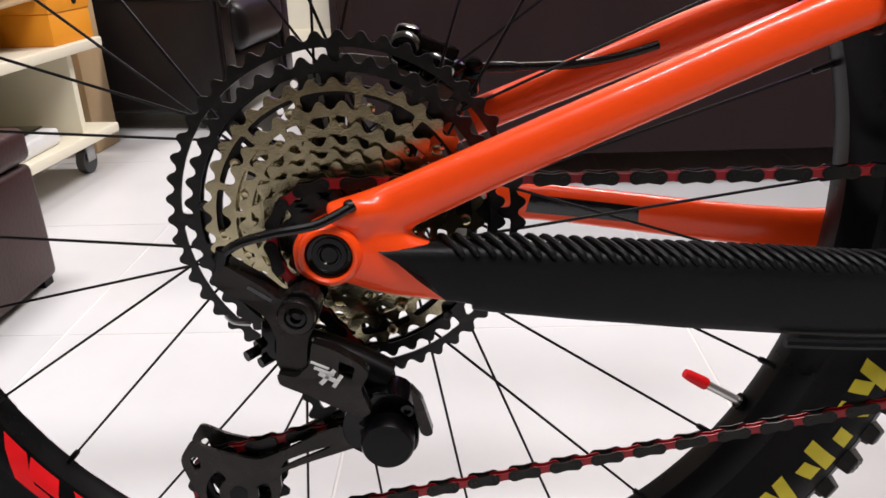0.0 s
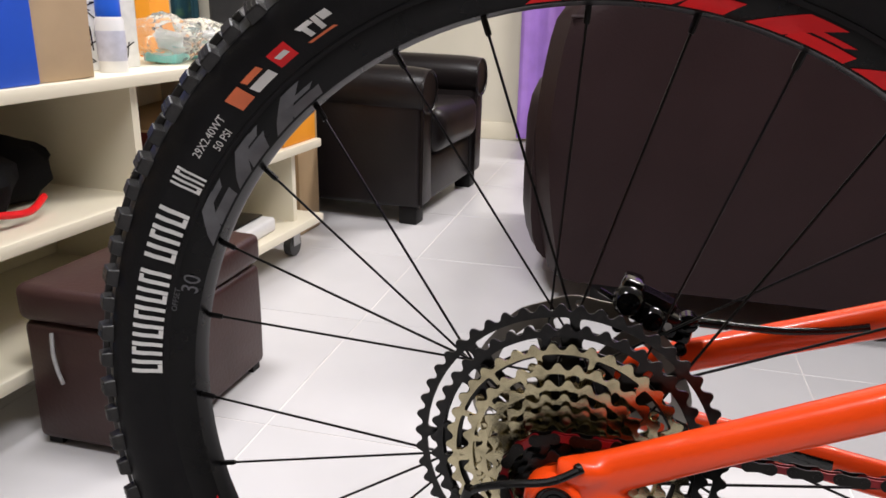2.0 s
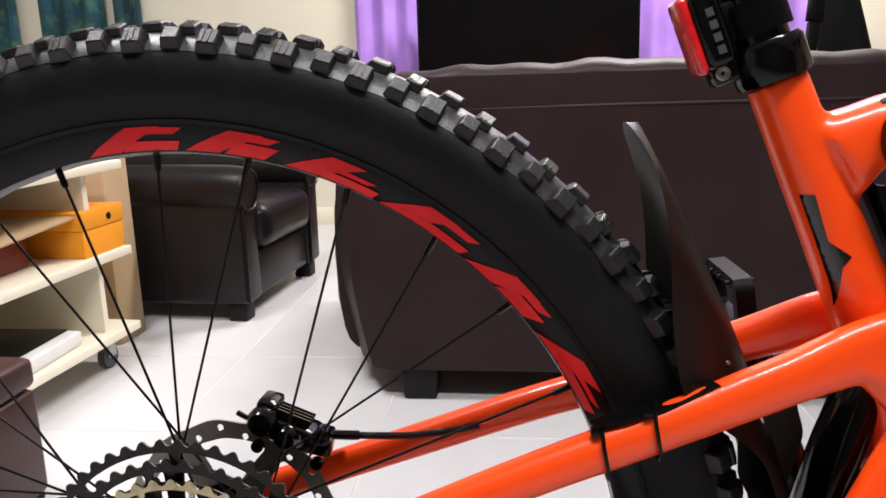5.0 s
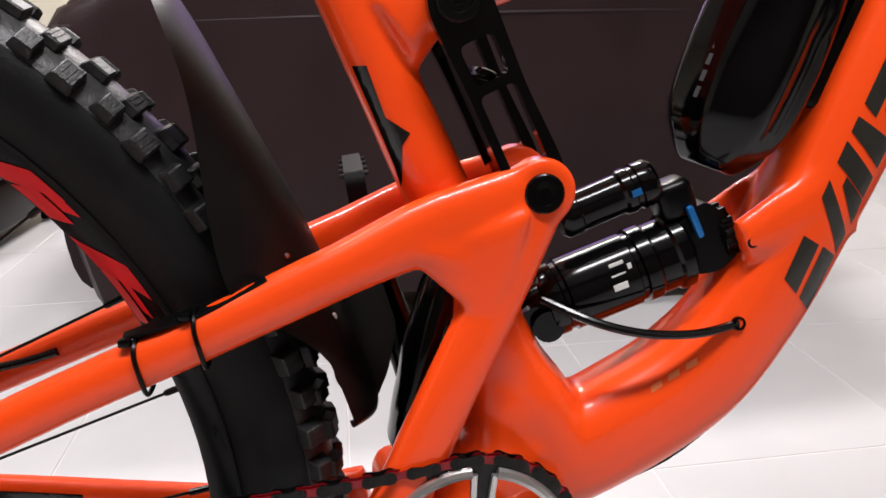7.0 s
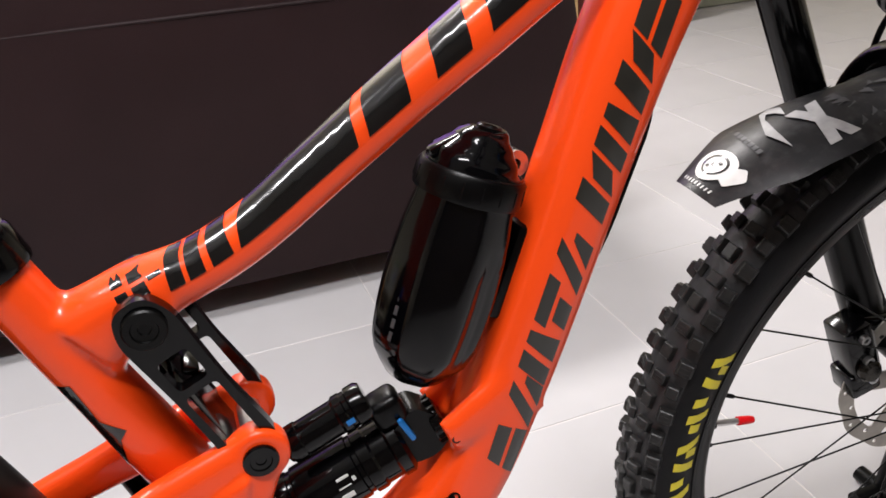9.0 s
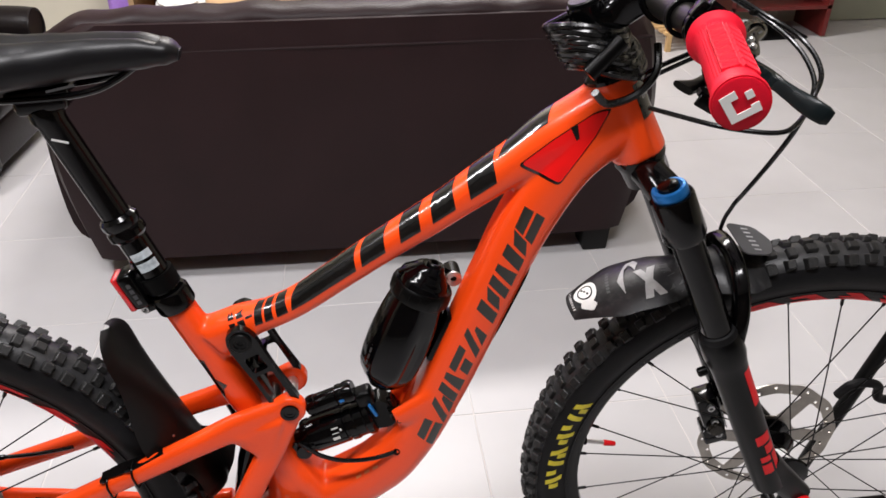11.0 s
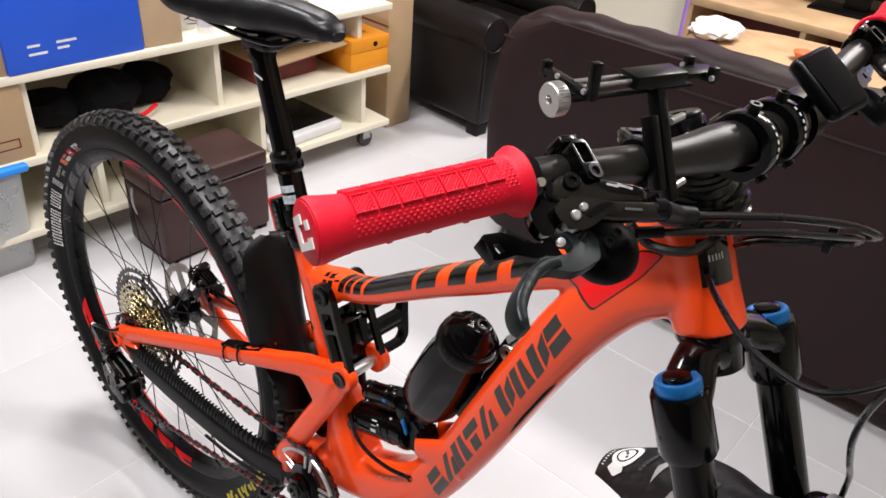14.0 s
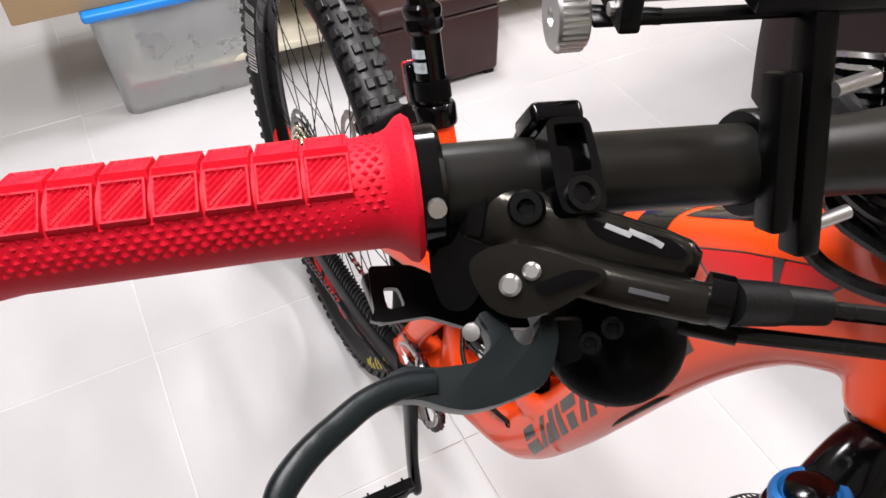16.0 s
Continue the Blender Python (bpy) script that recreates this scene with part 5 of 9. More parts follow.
# dark shroud behind the seat tube's foot
b = bmesh.new()
loft(b, [(0.450, 0.004, 0.515), (0.444, 0.004, 0.492), (0.434, 0.004, 0.460), (0.424, 0.004, 0.428), (0.416, 0.004, 0.398)], [(0.016, 0.008), (0.022, 0.013), (0.024, 0.013), (0.024, 0.010), (0.022, 0.008)], seg=18)
part("pivot_shroud", b, CARBON, bike, "glossy black cover behind the pivot")


# ---- wheels ----
def ring_patch(b, centre, a0, a1, r0, r1, vv, slant=0.0, skew=0.0):
    """vv(r) gives how far out the surface lies."""
    n = max(2, int(abs(a1 - a0) / 1.2))
    rows = []
    for j in range(4):
        r = r0 + (r1 - r0) * j / 3
        rows.append([b.verts.new(Vector(centre) + Vector((r * math.cos(radians(a0 + (a1 - a0) * i / n + slant * j / 3)), vv(r), r * math.sin(radians(a0 + (a1 - a0) * i / n + slant * j / 3))))) for i in range(n + 1)])
    for j in range(3):
        for i in range(n):
            b.faces.new((rows[j][i], rows[j][i + 1], rows[j + 1][i + 1], rows[j + 1][i]))


RC, RA, HALF_T = 0.3405, 0.0290, 0.0305      # middle and half height of the tyre's section, half width


def tyre_side(r):
    """How far across the tyre's side lies at that radius."""
    x = (r - RC) / RA
    if r < 0.3234:
        return 0.0247 - (0.3234 - r) / 0.0129 * 0.0059
    return HALF_T * math.sqrt(max(0.0, 1 - x * x)) if abs(x) < 1 else 0.0


def knob_mesh(name, lx, ly, h, sipes, taper):
    """A tread block standing on its own base, x round the wheel, y across, z out."""
    b = bmesh.new()
    block(b, (lx, ly, h), pose(0, 0, h / 2), 0.0009, 1)
    for v in b.verts:
        k = 1 - taper * max(0.0, v.co.z / h)
        v.co.x = v.co.x * k + (0.0012 * v.co.z / h)
        v.co.y *= k
    for s in range(sipes):
        block(b, (lx * 0.10, ly * 0.66, 0.0006), pose((s - (sipes - 1) / 2) * lx * 0.26, 0, h + 0.0001))
    return mesh_of(name, b, KNOB_RUBBER, smooth=False)


KNOBS = [knob_mesh("centre_knob", 0.0150, 0.0125, 0.0062, 0, 0.20), knob_mesh("centre_knob_wide", 0.0120, 0.0150, 0.0060, 2, 0.18), knob_mesh("side_knob", 0.0150, 0.0150, 0.0092, 2, 0.22), knob_mesh("side_knob_plain", 0.0135, 0.0130, 0.0088, 0, 0.24)]


def rim_side(r):
    """How far across the rim's side lies at that radius."""
    return 0.0162 + (r - 0.300) / 0.013 * 0.0032 if r > 0.300 else 0.0102 + (r - 0.2935) / 0.0065 * 0.0060


def wheel(name, cx, at, first_nipple, marks_yellow, white_marks, red_arcs, grey_arcs):
    c = Vector((cx, 0, AZ))
    # tyre
    prof = []
    for i in range(25):
        a = -2.2 + 4.4 * i / 24
        prof.append((RC + RA * math.cos(a), HALF_T * math.sin(a)))
    prof = [(0.3098, -0.0150), (0.3105, -0.0188), (0.3165, -0.0208)] + prof + [(0.3165, 0.0208), (0.3105, 0.0188), (0.3098, 0.0150)]
    tyre = part(name + "_tyre", hoop(bmesh.new(), prof, c, 120), RUBBER, bike, "black knobbly tyre with worn tread", at)
    for s in (-1, 1):
        b = bmesh.new()
        hoop(b, [(0.3110, s * 0.0188), (0.3125, s * 0.0204), (0.3142, s * 0.0210), (0.3150, s * 0.0198), (0.3120, s * 0.0180)], c, 96)
        part("bead_line", b, RUBBER, tyre)
    # scuffed crown of the casing under the tread, its top light put into the colour
    prof = [(RC + (RA + 0.0003) * math.cos(radians(-60 + 6 * i)), (HALF_T + 0.0003) * math.sin(radians(-60 + 6 * i))) for i in range(21)] + [(RC + (RA - 0.0025) * math.cos(radians(60 - 12 * i)), 0.0265 * math.sin(radians(60 - 12 * i))) for i in range(11)]
    part("tread_band", hoop(bmesh.new(), prof, c, 120), CASING, tyre)
    # tread blocks: pairs in the middle, alternating shoulder blocks
    n = 48
    up_out = Matrix(((0, 0, 1, 0), (0, 1, 0, 0), (-1, 0, 0, 0), (0, 0, 0, 1)))
    far_v, far_f = [], []
    for k in range(n):
        for h_ in range(2):
            a = 2 * math.pi * (k + 0.5 * h_) / n
            for s in (-1, 1):
                for nm, a_, psi, base, me in (("centre_knob", a, 14 if h_ == 0 else 20, RA - 0.0003, KNOBS[h_]), ("side_knob", a + 0.25 * math.pi / n, 50 if h_ == 0 else 47, RA - 0.0004, KNOBS[2 + h_])):
                    put = Matrix.Translation(c) @ Matrix.Rotation(-a_, 4, "Y") @ Matrix.Translation((RC, 0, 0)) @ Matrix.Rotation(s * radians(psi), 4, "Z") @ Matrix.Translation((base, 0, 0)) @ up_out
                    if s < 0:
                        piece(nm, me, tyre, put)
                    else:
                        o_ = len(far_v)
                        far_v += [put @ v.co for v in me.vertices]
                        far_f += [[o_ + q for q in p.vertices] for p in me.polygons]
    me = bpy.data.meshes.new("far_tread")
    me.from_pydata(far_v, [], far_f)
    me.materials.append(KNOB_RUBBER)
    tread = new("far_tread", me)
    tread.parent = tyre
    tagged(tread, kind="stuff")
    # rim
    prof = [(0.3125, -0.0192), (0.3125, -0.0165), (0.3085, -0.0155), (0.304, -0.008), (0.304, 0.008), (0.3085, 0.0155), (0.3125, 0.0165), (0.3125, 0.0192), (0.3110, 0.0190), (0.3000, 0.0160), (0.2935, 0.0100), (0.2915, 0.0), (0.2935, -0.0100), (0.3000, -0.0160), (0.3110, -0.0190)]
    rim = part(name + "_rim", hoop(bmesh.new(), prof, c, 120), RIM_ALLOY, bike, "black alloy rim with red and grey graphics", at)

    for arcs, m_, nm in ((red_arcs, RED_PRINT, "red_graphic"), (grey_arcs, RIM_GREY, "grey_graphic")):
        for a0, a1, sl, lo, hi in arcs:
            for s in (-1, 1):
                b = bmesh.new()
                ring_patch(b, c, a0, a1, 0.2945 + 0.0150 * lo, 0.2945 + 0.0150 * hi, lambda r: s * (rim_side(r) + 0.0006), sl)
                part(nm, b, m_, rim, at=None)
    # sidewall print as plain marks
    for marks, m_, nm in ((marks_yellow, YELLOW_PRINT, "yellow_mark"), (white_marks, WHITE_PRINT, "white_mark")):
        for a0, a1, r0, r1, sl in marks:
            b = bmesh.new()
            ring_patch(b, c, a0, a1, r0, r1, lambda r: -(tyre_side(r) + 0.0006), sl)
            part(nm, b, m_, tyre)
    # spokes and nipples
    for k in range(28):
        a = radians(first_nipple + k * 360 / 28)
        s = -1 if k % 2 == 1 else 1
        lean = (-1 if k % 4 in (1, 2) else 1) * radians(68)
        rf = 0.029
        if name == "rear":
            vf = -0.018 if s < 0 else 0.033
        else:
            vf = -0.030 if s < 0 else 0.022
        hub_p = c + Vector((rf * math.cos(a + lean), vf, rf * math.sin(a + lean)))
        rim_p = c + Vector((0.2925 * math.cos(a), 0.004 * s, 0.2925 * math.sin(a)))
        d = (rim_p - hub_p).normalized()
        part("spoke", rod(bmesh.new(), hub_p, rim_p - d * 0.004, 0.00095, seg=6), SATIN, rim)
        part("nipple", lathe(bmesh.new(), [(0, 0), (0.0019, 0), (0.0022, 0.002), (0.0022, 0.013), (0, 0.013)], rim_p - d * 0.012, d, 8), SATIN, rim)
    return tyre, rim


def letterish(a0, a1, n, r0, r1, thin=0.30):
    """Marks the size of letters from angle a0 to a1: a slanted bar and a short block each."""
    out = []
    w_ = (a1 - a0) / n
    h_ = r1 - r0
    for k in range(n):
        a = a0 + w_ * k
        sl = w_ * (0.22, -0.20, 0.12)[k % 3]
        lo = (0.0, 0.42, 0.22)[k % 3]
        out += [(a + w_ * 0.08, a + w_ * (0.08 + thin), r0, r1, sl), (a + w_ * (0.86 - thin), a + w_ * 0.86, r0 + h_ * lo, r0 + h_ * (lo + 0.56), -sl * 0.4)]
    return out


def outlined(a0, a1, n, r0, r1):
    """A run of white bars joined at the top and at the foot in turn."""
    out = []
    w_ = (a1 - a0) / n
    e = 0.0030
    for k in range(n):
        a = a0 + w_ * k
        out += [(a, a + w_ * 0.22, r0, r1, 0.08 * w_), (a + w_ * 0.50, a + w_ * 0.72, r0, r1, 0.08 * w_)]
        out += [(a + w_ * 0.24, a + w_ * 0.50, r1 - e, r1, 0.0) if k % 2 else (a + w_ * 0.22, a + w_ * 0.48, r0, r0 + e, 0.0)]
    return out


def chunky(a0, a1, n):
    """Long slanted bars of a rim graphic, joined low and high in turn."""
    out = []
    w_ = (a1 - a0) / n
    for k in range(n):
        a = a0 + k * w_
        out += [(a, a + w_ * 0.34, w_ * 0.46, 0.0, 1.0)]
        if k % 3 == 0:
            out += [(a + w_ * 0.37, a + w_ * 0.92, w_ * 0.06, 0.0, 0.40), (a + w_ * 0.62, a + w_ * 0.92, w_ * 0.10, 0.68, 0.96)]
        elif k % 3 == 1:
            out += [(a + w_ * 0.50, a + w_ * 0.84, w_ * 0.12, 0.66, 0.96), (a + w_ * 0.40, a + w_ * 0.80, w_ * 0.16, 0.0, 0.58)]
        else:
            out += [(a + w_ * 0.37, a + w_ * 0.92, w_ * 0.06, 0.0, 0.36), (a + w_ * 0.40, a + w_ * 0.84, w_ * 0.10, 0.44, 0.62)]
    return out


REAR = Matrix.Translation((0.0050, -0.006, 0.0032))      # the wheel sits a little askew in the dropouts
rear_tyre, rear_rim = wheel("rear", AX, REAR, 92.2,
    letterish(-17.0, -50.5, 6, 0.3285, 0.3485),
    outlined(178.0, 162.3, 6, 0.3150, 0.3352) + outlined(161.3, 153.2, 3, 0.3150, 0.3352) + outlined(150.6, 147.8, 2, 0.3150, 0.3352),
    chunky(99.5, 24, 6) + chunky(199, 286, 7), chunky(157, 127.6, 3))
FRONT = TURN @ Matrix.Translation((0, 0, -0.003))
front_tyre, front_rim = wheel("front", FX, FRONT, 177.4,
    letterish(154.0, 184.5, 6, 0.3195, 0.3435, 0.30), outlined(60, 34, 6, 0.318, 0.338),
    chunky(60, 112, 5) + chunky(-60, -10, 5), chunky(-120, -70, 4))
# orange and red maker's spots on the rear sidewall, as plain shapes
for a0, a1, r0, r1, m_ in ((137.4, 135.0, 0.3205, 0.3325, ORANGE_PRINT), (134.4, 131.6, 0.3285, 0.3325, ORANGE_PRINT), (134.2, 130.8, 0.3205, 0.3262, WHITE_PRINT), (129.9, 127.1, 0.3215, 0.3325, RED_PRINT), (129.3, 127.7, 0.3255, 0.3285, WHITE_PRINT), (125.2, 123.3, 0.3305, 0.3335, WHITE_PRINT), (124.6, 123.9, 0.3245, 0.3305, WHITE_PRINT), (123.0, 122.3, 0.3245, 0.3335, WHITE_PRINT), (122.2, 120.9, 0.3285, 0.3335, WHITE_PRINT), (125.0, 121.2, 0.3215, 0.3230, ORANGE_PRINT)):
    b = bmesh.new()
    ring_patch(b, (AX, 0, AZ), a0, a1, r0, r1, lambda r: -(tyre_side(r) + 0.0006), 0.4)
    part("printed_spot", b, m_, rear_tyre)


def side_text(text, size, angle, radius, material, across=tyre_side, parent=rear_tyre):
    """Raised sidewall lettering, built as a flat outline and wrapped on the wheel's side."""
    cu = bpy.data.curves.new("t", "FONT")
    cu.body, cu.size, cu.align_x, cu.resolution_u = text, size, "CENTER", 3
    tmp = new("t", cu)
    me = bpy.data.meshes.new_from_object(tmp.evaluated_get(bpy.context.evaluated_depsgraph_get()))
    bpy.data.objects.remove(tmp)
    for v in me.vertices:
        r = radius + v.co.y
        a = radians(angle) - v.co.x / radius
        v.co = Vector((r * math.cos(a), -(across(r) + 0.0007), AZ + r * math.sin(a)))
    me.materials.clear()
    me.materials.append(material)
    ob = new("size_marking", me)
    ob.parent = parent
    return ob


side_text("29X2.40WT", 0.0072, 142.8, 0.3255, WHITE_PRINT)
side_text("50 PSI", 0.0072, 142.2, 0.3175, WHITE_PRINT)
side_text("30", 0.0160, 163.6, 0.2958, RIM_GREY, rim_side, rear_rim)
side_text("OFFSET", 0.0058, 166.5, 0.3072, RIM_GREY, rim_side, rear_rim)

# valves with red caps
for nm, par, cx, ang in (("rear", rear_rim, AX, -30.2), ("front", front_rim, FX, 171.6)):
    a = radians(ang)
    d = Vector((-math.cos(a), 0, -math.sin(a)))
    p = Vector((cx, 0, AZ)) - d * 0.292
    part("valve_stem", rod(bmesh.new(), p, p + d * 0.036, 0.0030, seg=12), SILVER, par, "pale metal valve stem")
    part("valve_nut", lathe(bmesh.new(), [(0, 0), (0.0058, 0), (0.0058, 0.004), (0, 0.004)], p + d * 0.0005, d, 6), CARBON, par)
    part("valve_cap", lathe(bmesh.new(), [(0, 0), (0.0042, 0), (0.0044, 0.002), (0.0038, 0.014), (0.003, 0.017), (0, 0.017)], p + d * 0.030, d, 12), RED_PRINT, par, "red valve cap")


# hubs and rotors
def hub(name, cx, at, v0, v1, f0, f1):
    b = bmesh.new()
    lathe(b, [(0, v0), (0.012, v0), (0.012, f0 - 0.006), (0.030, f0 - 0.003), (0.032, f0), (0.030, f0 + 0.003), (0.016, f0 + 0.010), (0.0145, (f0 + f1) / 2), (0.016, f1 - 0.010), (0.030, f1 - 0.003), (0.032, f1), (0.030, f1 + 0.003), (0.014, f1 + 0.006), (0.012, v1), (0, v1)], (cx, 0, AZ), (0, 1, 0), 32)
    return part(name, b, CARBON, bike, "black hub shell", at)


def rotor(name, cx, at, v, r):
    out = []
    for i in range(96):
        a = 2 * math.pi * i / 96
        k = r * (1 + 0.012 * math.sin(12 * a))
        out.append((cx + k * math.cos(a), AZ + k * math.sin(a)))
    holes = []
    for i in range(6):
        a0 = 2 * math.pi * i / 6
        hole_ = [(0.84, 0.06), (0.84, 0.30), (0.84, 0.55), (0.82, 0.86), (0.60, 0.82), (0.40, 0.75), (0.40, 0.30), (0.62, 0.16)]
        holes.append(rounded([Vector((cx + r * rr * math.cos(a0 + f * math.pi / 3), AZ + r * rr * math.sin(a0 + f * math.pi / 3))) for rr, f in hole_], 0.006))
    for i in range(24):
        a = 2 * math.pi * (i + 0.25) / 24
        rr = r * (0.905 + 0.035 * (-1) ** i)
        holes.append([(cx + rr * math.cos(a) + 0.0028 * math.cos(t), AZ + rr * math.sin(a) + 0.0028 * math.sin(t)) for t in [2 * math.pi * j / 8 for j in range(8)]])
    b = side_plate(bmesh.new(), out, v, 0.0019, holes)
    ob = part(name, b, ROTOR, bike, "worn steel brake disc with cut-outs", at)
    part("carrier", lathe(bmesh.new(), [(0, -0.003), (0.034, -0.003), (0.034, 0.002), (0.018, 0.006), (0, 0.006)], (cx, v, AZ), (0, 1, 0), 28), CARBON, ob)
    return ob


rear_hub = hub("rear_hub", AX, REAR, -0.072, 0.072, -0.018, 0.033)
front_hub = hub("front_hub", FX, FRONT, -0.052, 0.052, -0.030, 0.022)
part("hub_band", lathe(bmesh.new(), [(0.0155, -0.012), (0.0162, -0.012), (0.0162, 0.004), (0.0155, 0.004)], (FX, 0, AZ), (0, 1, 0), 28), WHITE_PRINT, front_hub)
rear_rotor = rotor("rear_rotor", AX, REAR, 0.058, 0.084)
front_rotor = rotor("front_rotor", FX, FRONT, 0.046, 0.1015)


# ---- cassette ----
def gear_outline(cx, cz, teeth, pitch_r, depth=0.0042, turn=0.0):
    out = []
    for i in range(teeth):
        a0 = 2 * math.pi * (i + turn) / teeth
        st = 2 * math.pi / teeth
        for f, r in ((0.0, pitch_r - depth * 0.55), (0.16, pitch_r - depth * 0.35), (0.34, pitch_r + depth * 0.40), (0.45, pitch_r + depth * 0.62), (0.55, pitch_r + depth * 0.62), (0.66, pitch_r + depth * 0.40), (0.84, pitch_r - depth * 0.35)):
            a = a0 + st * f
            out.append((cx + r * math.cos(a), cz + r * math.sin(a)))
    return out


def arc_hole(cx, cz, r0, r1, a0, a1, n=6):
    pts = [(cx + r1 * math.cos(a0 + (a1 - a0) * i / n), cz + r1 * math.sin(a0 + (a1 - a0) * i / n)) for i in range(n + 1)]
    pts += [(cx + r0 * math.cos(a1 - (a1 - a0) * i / n), cz + r0 * math.sin(a1 - (a1 - a0) * i / n)) for i in range(n + 1)]
    return rounded([Vector(p) for p in pts], 0.0025, 2)


SIZES = (51, 45, 39, 33, 28, 24, 21, 18, 16, 14, 12, 10)
cassette = part("cassette", rod(bmesh.new(), (AX, -0.0705, AZ), (AX, -0.026, AZ), 0.0165, seg=24), GOLD, bike, "twelve-speed cassette with black and champagne cogs", Matrix.Translation((0.0030, -0.002, 0.0030)))
for k, t_ in enumerate(SIZES):
    r = t_ * 0.0127 / (2 * math.pi)
    nxt = (SIZES[k + 1] if k + 1 < len(SIZES) else 8) * 0.0127 / (2 * math.pi)
    v = -0.0305 - 0.00362 * k
    holes = []
    nh = 13 if t_ > 30 else (11 if t_ > 20 else 8)
    inner = max(0.017, nxt * 0.62 if k < 5 else 0.018)
    tw = 0.21 * k
    if r - 0.006 - 0.019 > 0.004:
        ro, ri = r - (0.0062 if k < 2 else 0.0048), nxt - 0.0042
        if k == 0 or k == 1:
            for j in range(8):
                a = 2 * math.pi * j / 8 + tw
                holes.append(arc_hole(AX, AZ, ri + 0.003 if k else ri + 0.002, ro, a + 0.035, a + 2 * math.pi / 8 - 0.035, 6))
            for j in range(8):
                a = 2 * math.pi * j / 8 + tw
                holes.append(arc_hole(AX, AZ, ri * 0.55, ri - 0.003, a + 0.10, a + 2 * math.pi / 8 - 0.07, 4))
        else:
            for j in range(nh):
                a = 2 * math.pi * j / nh + tw
                if ro - ri > 0.003:
                    holes.append(arc_hole(AX, AZ, max(ri, 0.019), ro, a + 0.022, a + 2 * math.pi / nh - 0.030, 3))
                if ri > 0.034:
                    holes.append(arc_hole(AX, AZ, 0.021, ri - 0.0022, a + 0.075, a + 2 * math.pi / nh - 0.06, 3))
    holes.append([(AX + 0.0150 * math.cos(q), AZ + 0.0150 * math.sin(q)) for q in [2 * math.pi * j / 20 for j in range(20)]])
    b = side_plate(bmesh.new(), gear_outline(AX, AZ, t_, r, 0.0041, 0.13 * k), v, 0.0017, holes)
    cog = part("cog", b, COG_BLACK if k < 2 or k > 8 else GOLD, cassette, "black toothed cog" if k < 2 or k > 8 else "champagne toothed cog")
    if k in (1, 2, 3, 5):
        rr = r - 0.0085
        for j in range(10):
            a = 2 * math.pi * (j + 0.4) / 10 + tw
            part("rivet_or_hole", lathe(bmesh.new(), [(0, 0), (0.0033, 0), (0.0033, 0.0012), (0.0021, 0.0018), (0, 0.0014)], (AX + rr * math.cos(a), v - 0.0008, AZ - 0.004 + rr * math.sin(a)), (0, -1, 0), 12), COG_BLACK if k == 1 else GOLD, cog)

# ---- cranks, chainring, pedals ----
ringo = side_plate(bmesh.new(), gear_outline(BX, BZ, 32, 0.0645, 0.0046), -0.052, 0.0034, [arc_hole(BX, BZ, 0.030, 0.0555, 2 * math.pi * j / 5 + 0.35, 2 * math.pi * (j + 1) / 5 + 0.05, 5) for j in range(5)])
chainring = part("chainring", ringo, COG_BLACK, bike, "black toothed chainring with a bright inner edge")
b = bmesh.new()
for j in range(5):
    a0, a1 = 2 * math.pi * j / 5 + 0.33, 2 * math.pi * (j + 1) / 5 + 0.07
    tube(b, [(BX + 0.0570 * math.cos(a0 + (a1 - a0) * i / 6), -0.0545, BZ + 0.0570 * math.sin(a0 + (a1 - a0) * i / 6)) for i in range(7)], 0.0036, 8, 3)
part("bright_edge", b, SILVER, chainring, "polished bare edge")
for j in range(5):
    a = 2 * math.pi * j / 5 + 0.20
    for da in (-0.11, 0.11):
        b = rod(bmesh.new(), (BX + 0.031 * math.cos(a + da * 1.4), -0.0552, BZ + 0.031 * math.sin(a + da * 1.4)), (BX + 0.056 * math.cos(a + da), -0.0552, BZ + 0.056 * math.sin(a + da)), 0.0022, seg=8)
        part("bright_arm_edge", b, SILVER, chainring, "polished bare edge of an arm")
part("spider", lathe(bmesh.new(), [(0.022, -0.003), (0.031, -0.003), (0.031, 0.0005), (0.022, 0.0005)], (BX, -0.0545, BZ), (0, -1, 0), 32), COG_BLACK, chainring)


def crank(name, s, ang, v0):
    d = Vector((math.cos(ang), 0, math.sin(ang)))
    b = bmesh.new()
    e = Vector((BX, 0, BZ))
    loft(b, [e + Vector((0, s * v0, 0)) - d * 0.018, e + Vector((0, s * v0, 0)), e + d * 0.06 + Vector((0, s * (v0 + 0.006), 0)), e + d * 0.12 + Vector((0, s * (v0 + 0.012), 0)), e + d * 0.168 + Vector((0, s * (v0 + 0.014), 0)), e + d * 0.182 + Vector((0, s * (v0 + 0.014), 0))],
         [(0.008, 0.012), (0.010, 0.019), (0.0075, 0.0145), (0.007, 0.012), (0.0075, 0.0125), (0.006, 0.009)], power=2.8)
    arm = part(name, b, CARBON, bike, "black forged crank arm")
    part("crank_cap", lathe(bmesh.new(), [(0, 0), (0.0125, 0), (0.012, 0.003), (0.007, 0.0035), (0.006, 0.001), (0, 0.001)], e + Vector((0, s * (v0 + 0.009), 0)), (0, s, 0), 24), SATIN, arm)
    return e + d * 0.170 + Vector((0, s * (v0 + 0.018), 0))


PR = crank("crank_arm", -1, math.atan2(-0.165, 0.051), 0.066)
PL = crank("crank_arm", 1, math.atan2(0.165, -0.051), 0.066)


